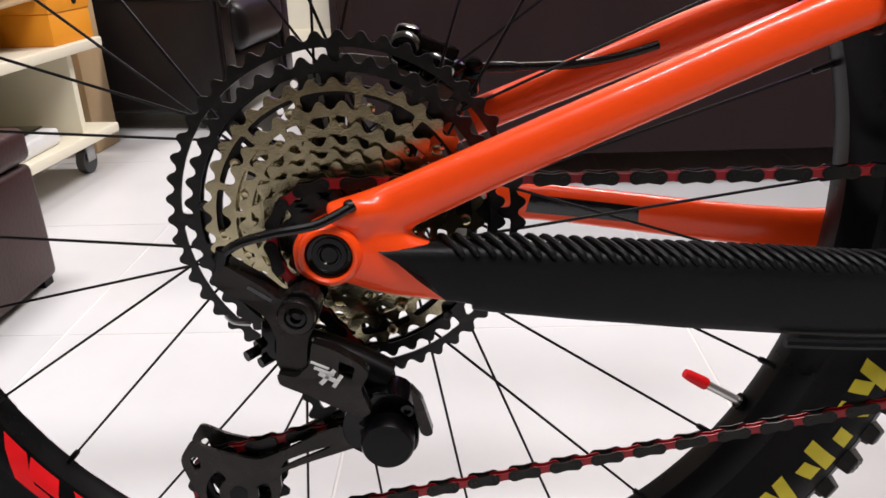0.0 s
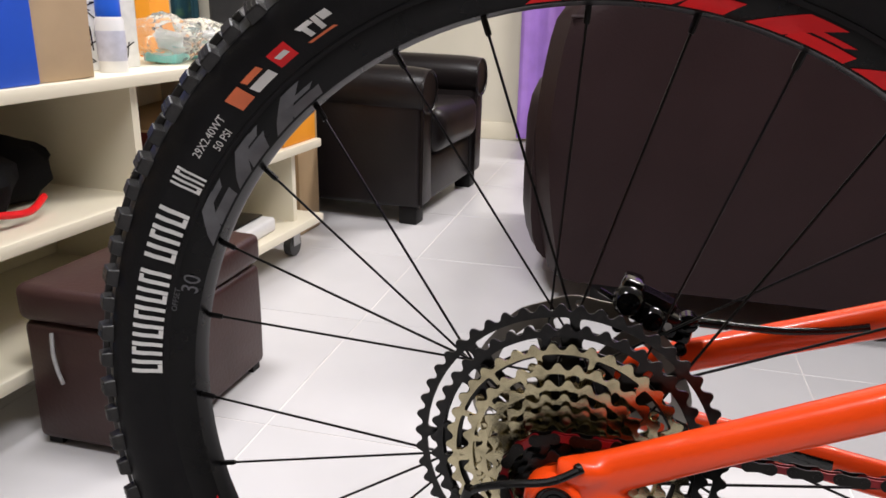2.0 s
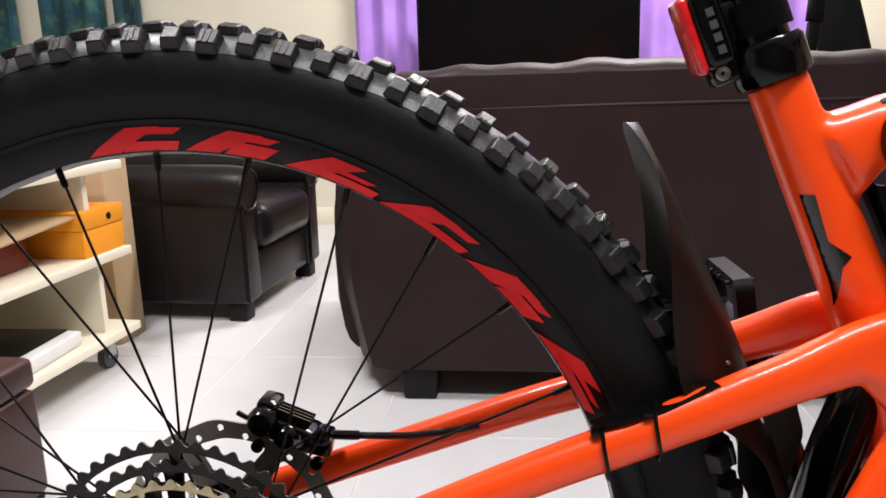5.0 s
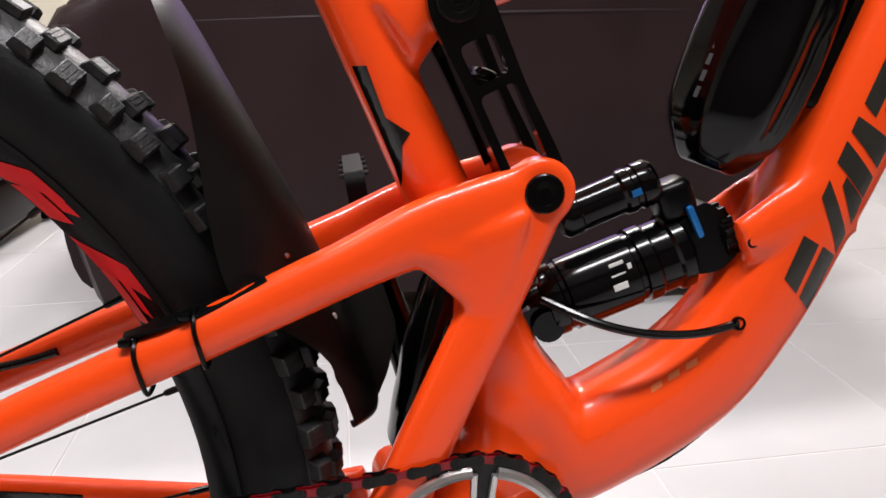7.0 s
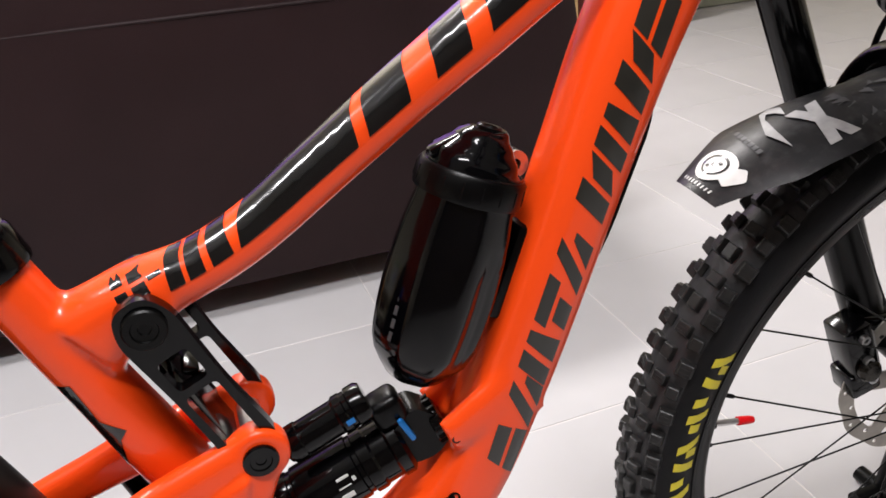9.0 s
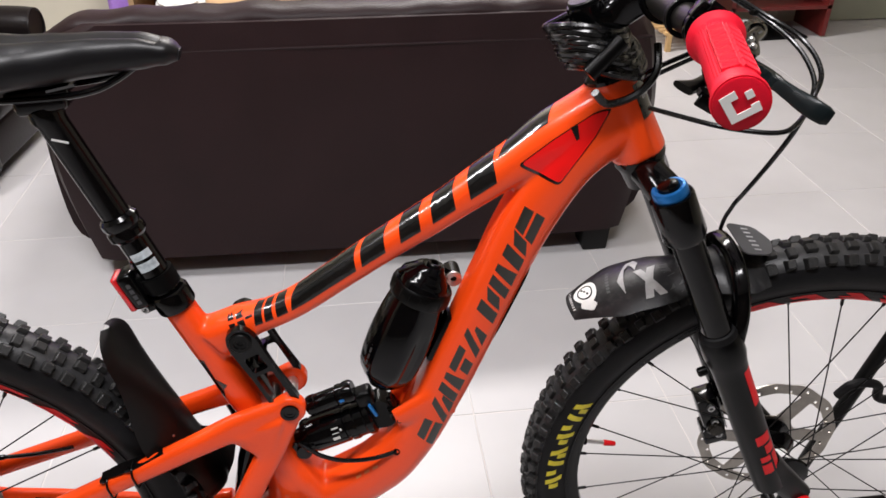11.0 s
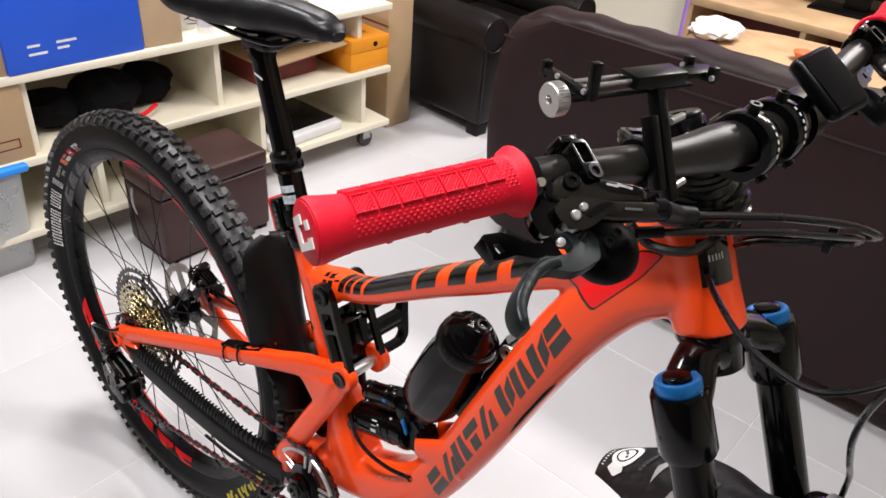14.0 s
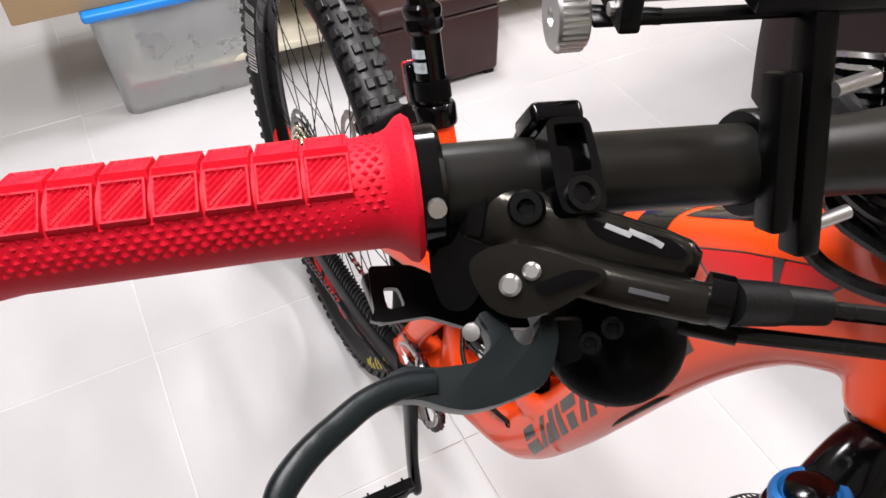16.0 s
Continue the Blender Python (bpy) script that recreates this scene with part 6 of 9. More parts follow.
def pedal(p, s, tilt):
    m = Matrix.Translation(p) @ Matrix.Rotation(radians(tilt), 4, "Y") @ Matrix.Diagonal((1, s, 1, 1))
    out = rounded([(-0.050, 0.012), (-0.042, 0.006), (0.042, 0.006), (0.050, 0.012), (0.052, 0.095), (0.040, 0.108), (-0.040, 0.108), (-0.052, 0.095)], 0.008, 3)
    b = bmesh.new()
    plate(b, out, 0.014, m, [rounded([(-0.041, 0.018), (-0.012, 0.018), (-0.012, 0.092), (-0.032, 0.098), (-0.042, 0.090)], 0.005), rounded([(0.012, 0.018), (0.041, 0.018), (0.042, 0.090), (0.032, 0.098), (0.012, 0.092)], 0.005)])
    ped = part("pedal", b, MATTE, bike, "black flat platform pedal with pins")
    for x in (-0.046, 0.046):
        for y in (0.02, 0.045, 0.070, 0.095):
            for z in (-1, 1):
                q = m @ Vector((x, y, z * 0.007))
                part("pin", rod(bmesh.new(), q, m @ Vector((x, y, z * 0.0105)), 0.0016, seg=6), SATIN, ped)
    part("spindle", rod(bmesh.new(), m @ Vector((0, -0.008, 0)), m @ Vector((0, 0.09, 0)), 0.0085), SATIN, ped)


pedal(PR, -1, -70)
pedal(PL, 1, -97)

# ---- chain ----
def arc_pts(cx, cz, r, a0, a1, n=24):
    return [Vector((cx + r * math.cos(radians(a0 + (a1 - a0) * i / n)), 0, cz + r * math.sin(radians(a0 + (a1 - a0) * i / n)))) for i in range(n + 1)]


CHV = -0.0525                 # at the chainring; the chain runs out to the small cogs behind
JX, JZ = -0.067, 0.2115        # lower jockey
UX, UZ = 0.004, 0.272         # upper jockey
SLACK = [Vector((0.10, 0, 0.3998)), Vector((0.18, 0, 0.3985)), Vector((0.26, 0, 0.3978)), Vector((0.33, 0, 0.3990)), Vector((0.39, 0, 0.4030))]
loop = arc_pts(AX, AZ, 0.0326, 205, 90) + SLACK + arc_pts(BX, BZ, 0.0647, 102, -82, 30) + arc_pts(JX, JZ, 0.0285, -80, -235, 20) + arc_pts(UX, UZ, 0.0255, -30, 52, 10)[:1] + arc_pts(UX, UZ, 0.026, -60, 60, 8)
loop.append(arc_pts(AX, AZ, 0.0326, 230, 205, 2)[0])
dist = [0.0]
for p, q in zip(loop, loop[1:] + loop[:1]):
    dist.append(dist[-1] + (q - p).length)
count = 2 * round(dist[-1] / 0.0254)
pitch = dist[-1] / count


def along(s):
    s %= dist[-1]
    for i in range(len(loop)):
        if dist[i] <= s <= dist[i + 1]:
            return loop[i].lerp(loop[(i + 1) % len(loop)], (s - dist[i]) / max(1e-9, dist[i + 1] - dist[i]))
    return loop[0]


def link_mesh(name, v, material, fat):
    b = bmesh.new()
    out = []
    for i in range(10):
        a = math.pi / 2 + math.pi * i / 9
        out.append((fat * math.cos(a) - 0.00635, fat * math.sin(a)))
    out.append((0.0, -fat * 0.74))
    for i in range(10):
        a = -math.pi / 2 + math.pi * i / 9
        out.append((fat * math.cos(a) + 0.00635, fat * math.sin(a)))
    out.append((0.0, fat * 0.74))
    for s in (-1, 1):
        side_plate(b, out, s * v, 0.0009)
    for x in (-0.00635, 0.00635):
        rod(b, (x, -v - 0.0007, 0), (x, v + 0.0007, 0), 0.0018, seg=10)
    return mesh_of(name, b, material)


OUTER, INNER = link_mesh("outer_link", 0.0026, LINK_DARK, 0.0038), link_mesh("inner_link", 0.0016, LINK_RED, 0.0030)
chain = None
for k in range(count):
    p, q = along(k * pitch), along((k + 1) * pitch)
    d = (q - p).normalized()
    m = Matrix(((d.x, 0, -d.z, 0), (0, 1, 0, 0), (d.z, 0, d.x, 0), (0, 0, 0, 1)))
    mid_ = (p + q) / 2
    m.translation = mid_ + Vector((0, CHV + 0.0165 * (mid_.x - BX) / BX, 0))
    if chain is None:
        chain = new("chain", OUTER)
        chain.parent = bike
        chain.matrix_basis = m
        tagged(chain, "dark chain with red inner links")
        first = m
    else:
        piece("outer_link" if k % 2 == 0 else "inner_link", OUTER if k % 2 == 0 else INNER, chain, first.inverted() @ m)

# ---- rear derailleur ----
def softened(bm, offset=0.0016):
    """Rounds the sharp rims of a plate."""
    bmesh.ops.remove_doubles(bm, verts=bm.verts, dist=1e-6)
    bm.normal_update()
    bmesh.ops.bevel(bm, geom=[e for e in bm.edges if len(e.link_faces) == 2 and e.calc_face_angle(0.0) > 1.2], offset=offset, segments=2, affect="EDGES", profile=0.6, clamp_overlap=True)
    return bm


b = side_plate(bmesh.new(), rounded([(-0.054, 0.365), (-0.048, 0.371), (-0.041, 0.366), (-0.029, 0.358), (-0.021, 0.350), (-0.015, 0.3555), (-0.007, 0.3565), (-0.001, 0.349), (-0.003, 0.338), (-0.009, 0.329), (-0.011, 0.312), (-0.017, 0.306), (-0.024, 0.309), (-0.027, 0.316), (-0.025, 0.329), (-0.029, 0.341), (-0.039, 0.350), (-0.048, 0.355), (-0.053, 0.358)], 0.004, 3), -0.101, 0.014)
der = part("derailleur", softened(b), DERAIL, bike, "dark grey long-cage rear derailleur")
part("mount_boss", lathe(bmesh.new(), [(0, 0), (0.0100, 0), (0.0100, 0.004), (0.0090, 0.0055), (0.0060, 0.006), (0.0052, 0.002), (0, 0.002)], (-0.013, -0.107, 0.3425), (0, -1, 0), 28), DERAIL, der)
part("mount_bolt", lathe(bmesh.new(), [(0, 0), (0.0050, 0), (0.0050, 0.003), (0.0030, 0.0035), (0.0026, 0.001), (0, 0.001)], (-0.013, -0.109, 0.3425), (0, -1, 0), 20), CARBON, der)
part("hanger", softened(side_plate(bmesh.new(), rounded([(-0.020, 0.354), (-0.004, 0.358), (0.002, 0.350), (-0.006, 0.336), (-0.020, 0.336)], 0.005, 3), -0.088, 0.006)), CARBON, der)
part("cable_ferrule", rod(bmesh.new(), (-0.0505, -0.1045, 0.366), (-0.0475, -0.1055, 0.378), 0.0036), CARBON, der)
part("print_mark", block(bmesh.new(), (0.014, 0.0006, 0.0016), pose(-0.031, -0.1083, 0.3545, 0, 34, 0)), GREY_PRINT, der)
part("adjuster_body", block(bmesh.new(), (0.010, 0.012, 0.024), pose(-0.031, -0.096, 0.325, 0, 8, 0), 0.003, 2), CARBON, der)
for x, z in ((-0.035, 0.324), (-0.041, 0.318), (-0.034, 0.314)):
    part("limit_screw", lathe(bmesh.new(), [(0, 0), (0.0030, 0), (0.0030, 0.008), (0, 0.008)], (x + 0.003, -0.098, z), (-0.6, -0.7, -0.1), 10), CARBON, der)
part("cable_end", tube(bmesh.new(), [(-0.040, -0.100, 0.334), (-0.048, -0.102, 0.336), (-0.052, -0.102, 0.340)], 0.0011, 6), STEEL, der, "bare steel cable end")
b = side_plate(bmesh.new(), rounded([(-0.006, 0.329), (0.006, 0.324), (0.018, 0.316), (0.022, 0.310), (0.017, 0.301), (0.022, 0.287), (0.017, 0.284), (-0.008, 0.297), (-0.025, 0.305), (-0.026, 0.311), (-0.016, 0.309), (-0.009, 0.315)], 0.002, 2), -0.109, 0.007, [rounded([(0.007, 0.318), (0.015, 0.314), (0.013, 0.307), (0.006, 0.310)], 0.0015)])
part("outer_plate", softened(b, 0.0010), DERAIL, der, "dark plate with pale worn edges")
for k, (x, z, w_, h_, a) in enumerate(((-0.001, 0.3125, 0.011, 0.0016, 25), (0.0005, 0.3090, 0.011, 0.0022, -45), (0.0005, 0.3090, 0.010, 0.0022, 30), (0.0055, 0.3065, 0.008, 0.0020, -55), (-0.003, 0.3160, 0.010, 0.0012, 25))):
    part("print_mark", block(bmesh.new(), (w_, 0.0006, h_), pose(x, -0.1128, z, 0, a, 0)), WHITE_PRINT, der)
b = bmesh.new()
loft(b, [(-0.018, -0.088, 0.316), (0.006, -0.086, 0.304), (0.028, -0.086, 0.292)], [(0.010, 0.010), (0.010, 0.012), (0.010, 0.012)], seg=14)
part("inner_plate", b, PLASTIC, der)
b = side_plate(bmesh.new(), rounded([(0.004, 0.276), (0.012, 0.290), (0.026, 0.294), (0.040, 0.290), (0.046, 0.273), (0.045, 0.258), (0.036, 0.251), (0.011, 0.256), (0.004, 0.265)], 0.006, 3), -0.092, 0.020)
part("clutch_housing", softened(b, 0.003), CARBON, der, "black clutch housing")
part("clutch_cover", lathe(bmesh.new(), [(0, 0), (0.0145, 0), (0.0145, 0.010), (0.0130, 0.0125), (0, 0.0135)], (0.029, -0.101, 0.2665), (0, -1, 0), 32), PLASTIC, der, "round matt cover")
part("clutch_screw", lathe(bmesh.new(), [(0, 0), (0.0036, 0), (0.0036, 0.003), (0.002, 0.003), (0.0016, 0.001), (0, 0.001)], (0.040, -0.1015, 0.283), (0, -1, 0), 14), CARBON, der)
b = side_plate(bmesh.new(), rounded([(0.042, 0.296), (0.048, 0.288), (0.0535, 0.267), (0.050, 0.265), (0.0465, 0.267), (0.043, 0.286)], 0.002), -0.099, 0.006)
part("clutch_lever", softened(b, 0.0010), DERAIL, der)
out = [(-0.100, 0.236), (-0.092, 0.248), (-0.087, 0.247), (-0.076, 0.241), (-0.052, 0.235), (-0.034, 0.243), (-0.005, 0.258), (0.011, 0.256), (0.014, 0.246), (-0.021, 0.234), (-0.041, 0.226), (-0.040, 0.214), (-0.049, 0.198), (-0.065, 0.185), (-0.082, 0.192), (-0.092, 0.210)]
slots = [rounded([(-0.094, 0.236), (-0.089, 0.239), (-0.087, 0.231), (-0.091, 0.228)], 0.002), rounded([(-0.040, 0.2292), (-0.028, 0.2350), (-0.010, 0.2430), (-0.006, 0.2455), (-0.022, 0.2405), (-0.036, 0.2350)], 0.001), arc_hole(-0.067, 0.2115, 0.012, 0.020, radians(120), radians(215), 5), arc_hole(-0.067, 0.2115, 0.012, 0.020, radians(-55), radians(25), 5)]
part("cage_plate", side_plate(bmesh.new(), rounded(out, 0.006), -0.0785, 0.0025, slots), DERAIL, der, "dark cage side plate with openings")
part("cage_plate", side_plate(bmesh.new(), rounded(out, 0.006), -0.0595, 0.002, slots[:2]), DERAIL, der)
for cx_, cz_, n_, nm in ((JX, JZ, 13, "jockey_wheel"), (UX, UZ, 13, "jockey_wheel")):
    b = side_plate(bmesh.new(), gear_outline(cx_, cz_, n_, 0.0262, 0.0045), CHV - 0.0165, 0.0022, [arc_hole(cx_, cz_, 0.010, 0.0195, 2 * math.pi * j / 5 + 0.12, 2 * math.pi * (j + 1) / 5 - 0.12, 3) for j in range(5)])
    rod(b, (cx_, -0.080, cz_), (cx_, -0.058, cz_), 0.0055, seg=16)
    part(nm, b, PLASTIC, der, "black toothed jockey wheel")
part("cable", tube(bmesh.new(), [(0.018, -0.094, 0.396), (0.000, -0.1015, 0.3885), (-0.022, -0.1055, 0.3855), (-0.038, -0.107, 0.3815), (-0.046, -0.106, 0.3765), (-0.049, -0.105, 0.371)], 0.0025, 10), CABLE, der, "black cable outer")

# ---- brakes at the wheels ----
def caliper(name, at, pts, label):
    b = bmesh.new()
    for p, size, rot in pts:
        block(b, size, pose(*p, *rot), 0.004, 2)
    ob = part(name, b, CARBON, bike, label, at)
    return ob


rc = caliper("rear_caliper", None, [((0.052, 0.060, 0.447), (0.046, 0.030, 0.018), (0, 22, 0)), ((0.036, 0.060, 0.459), (0.016, 0.028, 0.028), (0, 14, 0)), ((0.070, 0.066, 0.436), (0.030, 0.018, 0.022), (0, 12, 0))], "black hydraulic disc caliper with cooling fins")
part("piston_dome", lathe(bmesh.new(), [(0, 0), (0.0115, 0), (0.0115, 0.008), (0.0085, 0.013), (0, 0.0145)], (0.036, 0.050, 0.458), (0, -1, 0), 24), CARBON, rc)
part("piston_dome", lathe(bmesh.new(), [(0, 0), (0.0095, 0), (0.0095, 0.006), (0.0070, 0.010), (0, 0.011)], (0.054, 0.048, 0.446), (0, -1, 0), 24), CARBON, rc)
for k in range(4):
    part("cooling_fin", block(bmesh.new(), (0.030, 0.0012, 0.008), pose(0.056, 0.053 + 0.005 * k, 0.457, 0, 22, 0)), LEVER, rc)
part("hose_banjo", lathe(bmesh.new(), [(0, 0), (0.0070, 0), (0.0070, 0.012), (0.004, 0.014), (0, 0.014)], (0.080, 0.060, 0.444), (0, -1, 0), 16), CARBON, rc)
for x, z in ((0.030, 0.437), (0.076, 0.424)):
    part("mount_bolt", lathe(bmesh.new(), [(0, 0), (0.0048, 0), (0.0048, 0.005), (0.0026, 0.005), (0.002, 0.002), (0, 0.002)], (x, 0.050, z), (0, -1, 0), 14), CARBON, rc)
part("pad_pin", rod(bmesh.new(), (0.014, 0.052, 0.462), (0.034, 0.050, 0.452), 0.0022, seg=10), CARBON, rc)
part("bleed_screw", lathe(bmesh.new(), [(0, 0), (0.003, 0), (0.003, 0.010), (0, 0.010)], (0.064, 0.046, 0.440), (0.1, -0.9, 0.4), 10), STEEL, rc)
part("hose", tube(bmesh.new(), [(0.086, 0.055, 0.444), (0.11, 0.056, 0.4435), (0.145, 0.056, 0.4440), (0.175, 0.0545, 0.4485), (0.200, 0.051, 0.4555)], 0.0028, 10), CABLE, rc, "black brake hose")
part("hose_clip", rod(bmesh.new(), (0.088, 0.055, 0.444), (0.108, 0.056, 0.4435), 0.0036), CARBON, rc)
fc = caliper("front_caliper", TURN, [((1.085, 0.052, 0.415), (0.030, 0.036, 0.070), (0, -22, 0)), ((1.098, 0.052, 0.375), (0.034, 0.034, 0.030), (0, -20, 0)), ((1.12, 0.055, 0.438), (0.060, 0.012, 0.012), (0, 10, 0))], "grey-black front disc caliper")
for u, w in ((1.079, 0.436), (1.090, 0.408), (1.100, 0.384)):
    part("mount_bolt", lathe(bmesh.new(), [(0, 0), (0.0052, 0), (0.0052, 0.005), (0.0028, 0.005), (0.0022, 0.002), (0, 0.002)], (u, 0.034, w), (0, -1, 0), 14), STEEL, fc, "steel bolt head")
for k in range(4):
    part("cooling_fin", block(bmesh.new(), (0.0016, 0.030, 0.018), pose(1.096 + 0.0045 * k, 0.052, 0.432 - 0.011 * k, 0, -22, 0), 0.0004), STEEL, fc)
part("piston_dome", lathe(bmesh.new(), [(0, 0), (0.0125, 0), (0.0125, 0.006), (0.0095, 0.010), (0, 0.011)], (1.093, 0.035, 0.396), (0, -1, 0), 24), LEVER, fc, "worn grey piston cover")


# ---- fork ----
def fk(s, v=0.0, n=0.0):
    """A place s metres down the steering axis, v across, n forward of it."""
    return STEER0 + STEERD * s + Vector((0, v, 0)) + Vector((-STEERD.z, 0, STEERD.x)) * n


LEG_N, LEG_V, LEG_S = 0.0115, 0.0742, 0.0080      # the legs stand ahead of the axis and to each side


def leg0(s):
    """The top of a leg's own axis."""
    return STEER0 + Vector((0, s * LEG_V + 0.0015, 0)) + Vector((-STEERD.z, 0, STEERD.x)) * LEG_N + STEERD * LEG_S


b = bmesh.new()
lathe(b, [(0.020, 0.095), (0.029, 0.098), (0.030, 0.103), (0.0265, 0.112), (0.024, 0.135), (0, 0.135)], STEER0, STEERD, 28)
for s in (-1, 1):
    loft(b, [fk(0.118, s * 0.006, 0.002), fk(0.116, s * 0.030, 0.003), fk(0.128, s * 0.060, 0.010), fk(0.140, s * 0.073, 0.0115)], [(0.021, 0.022), (0.017, 0.019), (0.017, 0.021), (0.018, 0.022)], side=(0, 0, 1), seg=16)
    lathe(b, [(0, 0.113), (0.0218, 0.113), (0.0236, 0.116), (0.0242, 0.165), (0.0222, 0.170), (0.0185, 0.171)], leg0(s), STEERD, 32)
fork = part("fork_crown", b, CARBON, bike, "glossy black fork crown", TURN)
for s in (-1, 1):
    part("stanchion", lathe(bmesh.new(), [(0, 0.12), (0.0178, 0.12), (0.0178, 0.345), (0, 0.345)], leg0(s), STEERD, 32), CARBON, bike, "glossy black fork stanchion", TURN)
    b = bmesh.new()
    lathe(b, [(0.0180, 0.318), (0.0225, 0.318), (0.0238, 0.322), (0.0250, 0.328), (0.0252, 0.350), (0.0232, 0.360), (0.0218, 0.38), (0.0214, 0.42), (0.0208, 0.56), (0.0195, 0.60), (0, 0.602)], leg0(s), STEERD, 32)
    loft(b, [fk(0.563, s * LEG_V, 0.0135), fk(0.603, s * 0.072, 0.026), fk(0.655, s * 0.069, 0.044)], [(0.017, 0.022), (0.014, 0.020), (0.012, 0.018)], seg=18)
    low = part("fork_lower", b, PLASTIC, bike, "black fork lower leg with red and grey graphics" if s < 0 else "glossy black fork lower leg", TURN)
    part("dust_seal", lathe(bmesh.new(), [(0.0179, 0.309), (0.0205, 0.310), (0.0225, 0.314), (0.0225, 0.319), (0.0179, 0.320)], leg0(s), STEERD, 32), RUBBER, low)
    for s0, s1, th0, th1 in ((0.372, 0.432, -58, -22), (0.484, 0.500, -92, -34), (0.504, 0.520, -70, -30), (0.523, 0.533, -96, -60), (0.524, 0.556, -52, -26), (0.538, 0.556, -98, -62)) if s < 0 else ():
        bb = bmesh.new()
        rows_ = []
        for i in range(9):
            th = radians(th0 + (th1 - th0) * i / 8)
            rows_.append([leg0(s) + STEERD * q + (Vector((0, 1, 0)) * math.sin(th) + Vector((-STEERD.z, 0, STEERD.x)) * math.cos(th)) * (0.0222 - 0.0007 * (q - 0.40) / 0.16) for q in (s0, (s0 + s1) / 2, s1)])
        vs = [[bb.verts.new(p) for p in r] for r in rows_]
        for i in range(8):
            for j in range(2):
                bb.faces.new((vs[i][j], vs[i + 1][j], vs[i + 1][j + 1], vs[i][j + 1]))
        part("leg_graphic", bb, RED_PRINT, low)
    cap = part("top_cap", lathe(bmesh.new(), [(0.0, 0.1045), (0.0125, 0.1045), (0.0145, 0.1025), (0.0175, 0.1030), (0.0190, 0.1055), (0.0190, 0.1130), (0.0185, 0.116)], leg0(s), STEERD, 32), BLUE_ANOD, bike, "blue anodised fork cap", TURN)
    part("adjuster", lathe(bmesh.new(), [(0, 0.0985), (0.008, 0.0990), (0.0112, 0.1002), (0.0120, 0.1045), (0, 0.1045)], leg0(s), STEERD, 24), CARBON, cap, "black dial on the cap")
    part("bleeder", lathe(bmesh.new(), [(0, 0), (0.0055, 0), (0.006, 0.004), (0.006, 0.010), (0.004, 0.012), (0, 0.012)], fk(0.373, s * LEG_V, -0.0145), (-STEERD.z * -1, 0, -STEERD.x), 14), SATIN, low)
b = bmesh.new()
loft(b, [fk(0.345, -0.071, 0.026), fk(0.308, -0.063, 0.046), fk(0.279, -0.038, 0.058), fk(0.270, 0, 0.061), fk(0.279, 0.038, 0.058), fk(0.308, 0.063, 0.046), fk(0.345, 0.071, 0.026)],
     [(0.010, 0.015), (0.010, 0.013), (0.011, 0.012), (0.011, 0.012), (0.011, 0.012), (0.010, 0.013), (0.010, 0.015)], side=(0.91, 0, 0.41), seg=18, power=3)
part("fork_arch", b, CARBON, bike, "black fork brace over the tyre", TURN)
part("front_axle", rod(bmesh.new(), (FX, -0.078, AZ), (FX, 0.078, AZ), 0.0085), SATIN, bike, "", TURN)
part("axle_head", lathe(bmesh.new(), [(0, 0), (0.0125, 0), (0.0125, 0.010), (0.009, 0.013), (0, 0.013)], (FX, -0.076, AZ), (0, -1, 0), 24), RED_PRINT, bike, "red end of the front axle", TURN)

# ---- front mudguard: a bent sheet over the tyre ----
b = bmesh.new()
rows_ = []
NA, NV = 30, 16
for i in range(NA + 1):
    f = i / NA
    a = radians(139.0 - 33.0 * f)
    half = 0.053 * min(1.0, 0.52 + 2.2 * f) * (1.0 if f < 0.9 else 1.0 - 2.5 * (f - 0.9))
    half *= 1.0 - 0.22 * math.exp(-((f - 0.62) / 0.12) ** 2)
    r = 0.436 - 0.062 * f
    row = []
    for j in range(NV + 1):
        q = -1 + 2 * j / NV
        rr = r - 0.024 * q * q * (0.35 + 0.65 * min(1.0, f * 1.6))
        row.append(Vector((1.176 + rr * math.cos(a), half * q, AZ - 0.004 + rr * math.sin(a))))
    rows_.append(row)
vs = [[b.verts.new(p) for p in r] for r in rows_]
for i in range(NA):
    for j in range(NV):
        b.faces.new((vs[i][j], vs[i + 1][j], vs[i + 1][j + 1], vs[i][j + 1]))
bmesh.ops.solidify(b, geom=list(b.faces), thickness=0.0012)
SCUFFED = mat("black_scuffed_mudguard", (0.010, 0.010, 0.011), 0.36, vary=0.25, scale=40, bump=0.05, bump_scale=400, color2=(0.12, 0.12, 0.12), amount=0.2, spec=0.3)
fend = part("front_mudguard", b, SCUFFED, bike, "flexible black mudguard with white prints and scratches", TURN)


def fender_at(f, q, lift=0.0012):
    a = radians(139.0 - 33.0 * f)
    half = 0.053 * min(1.0, 0.52 + 2.2 * f) * (1.0 - 0.22 * math.exp(-((f - 0.62) / 0.12) ** 2))
    rr = 0.436 - 0.062 * f - 0.024 * q * q * (0.35 + 0.65 * min(1.0, f * 1.6)) + lift
    return Vector((1.176 + rr * math.cos(a), half * q, AZ - 0.004 + rr * math.sin(a)))


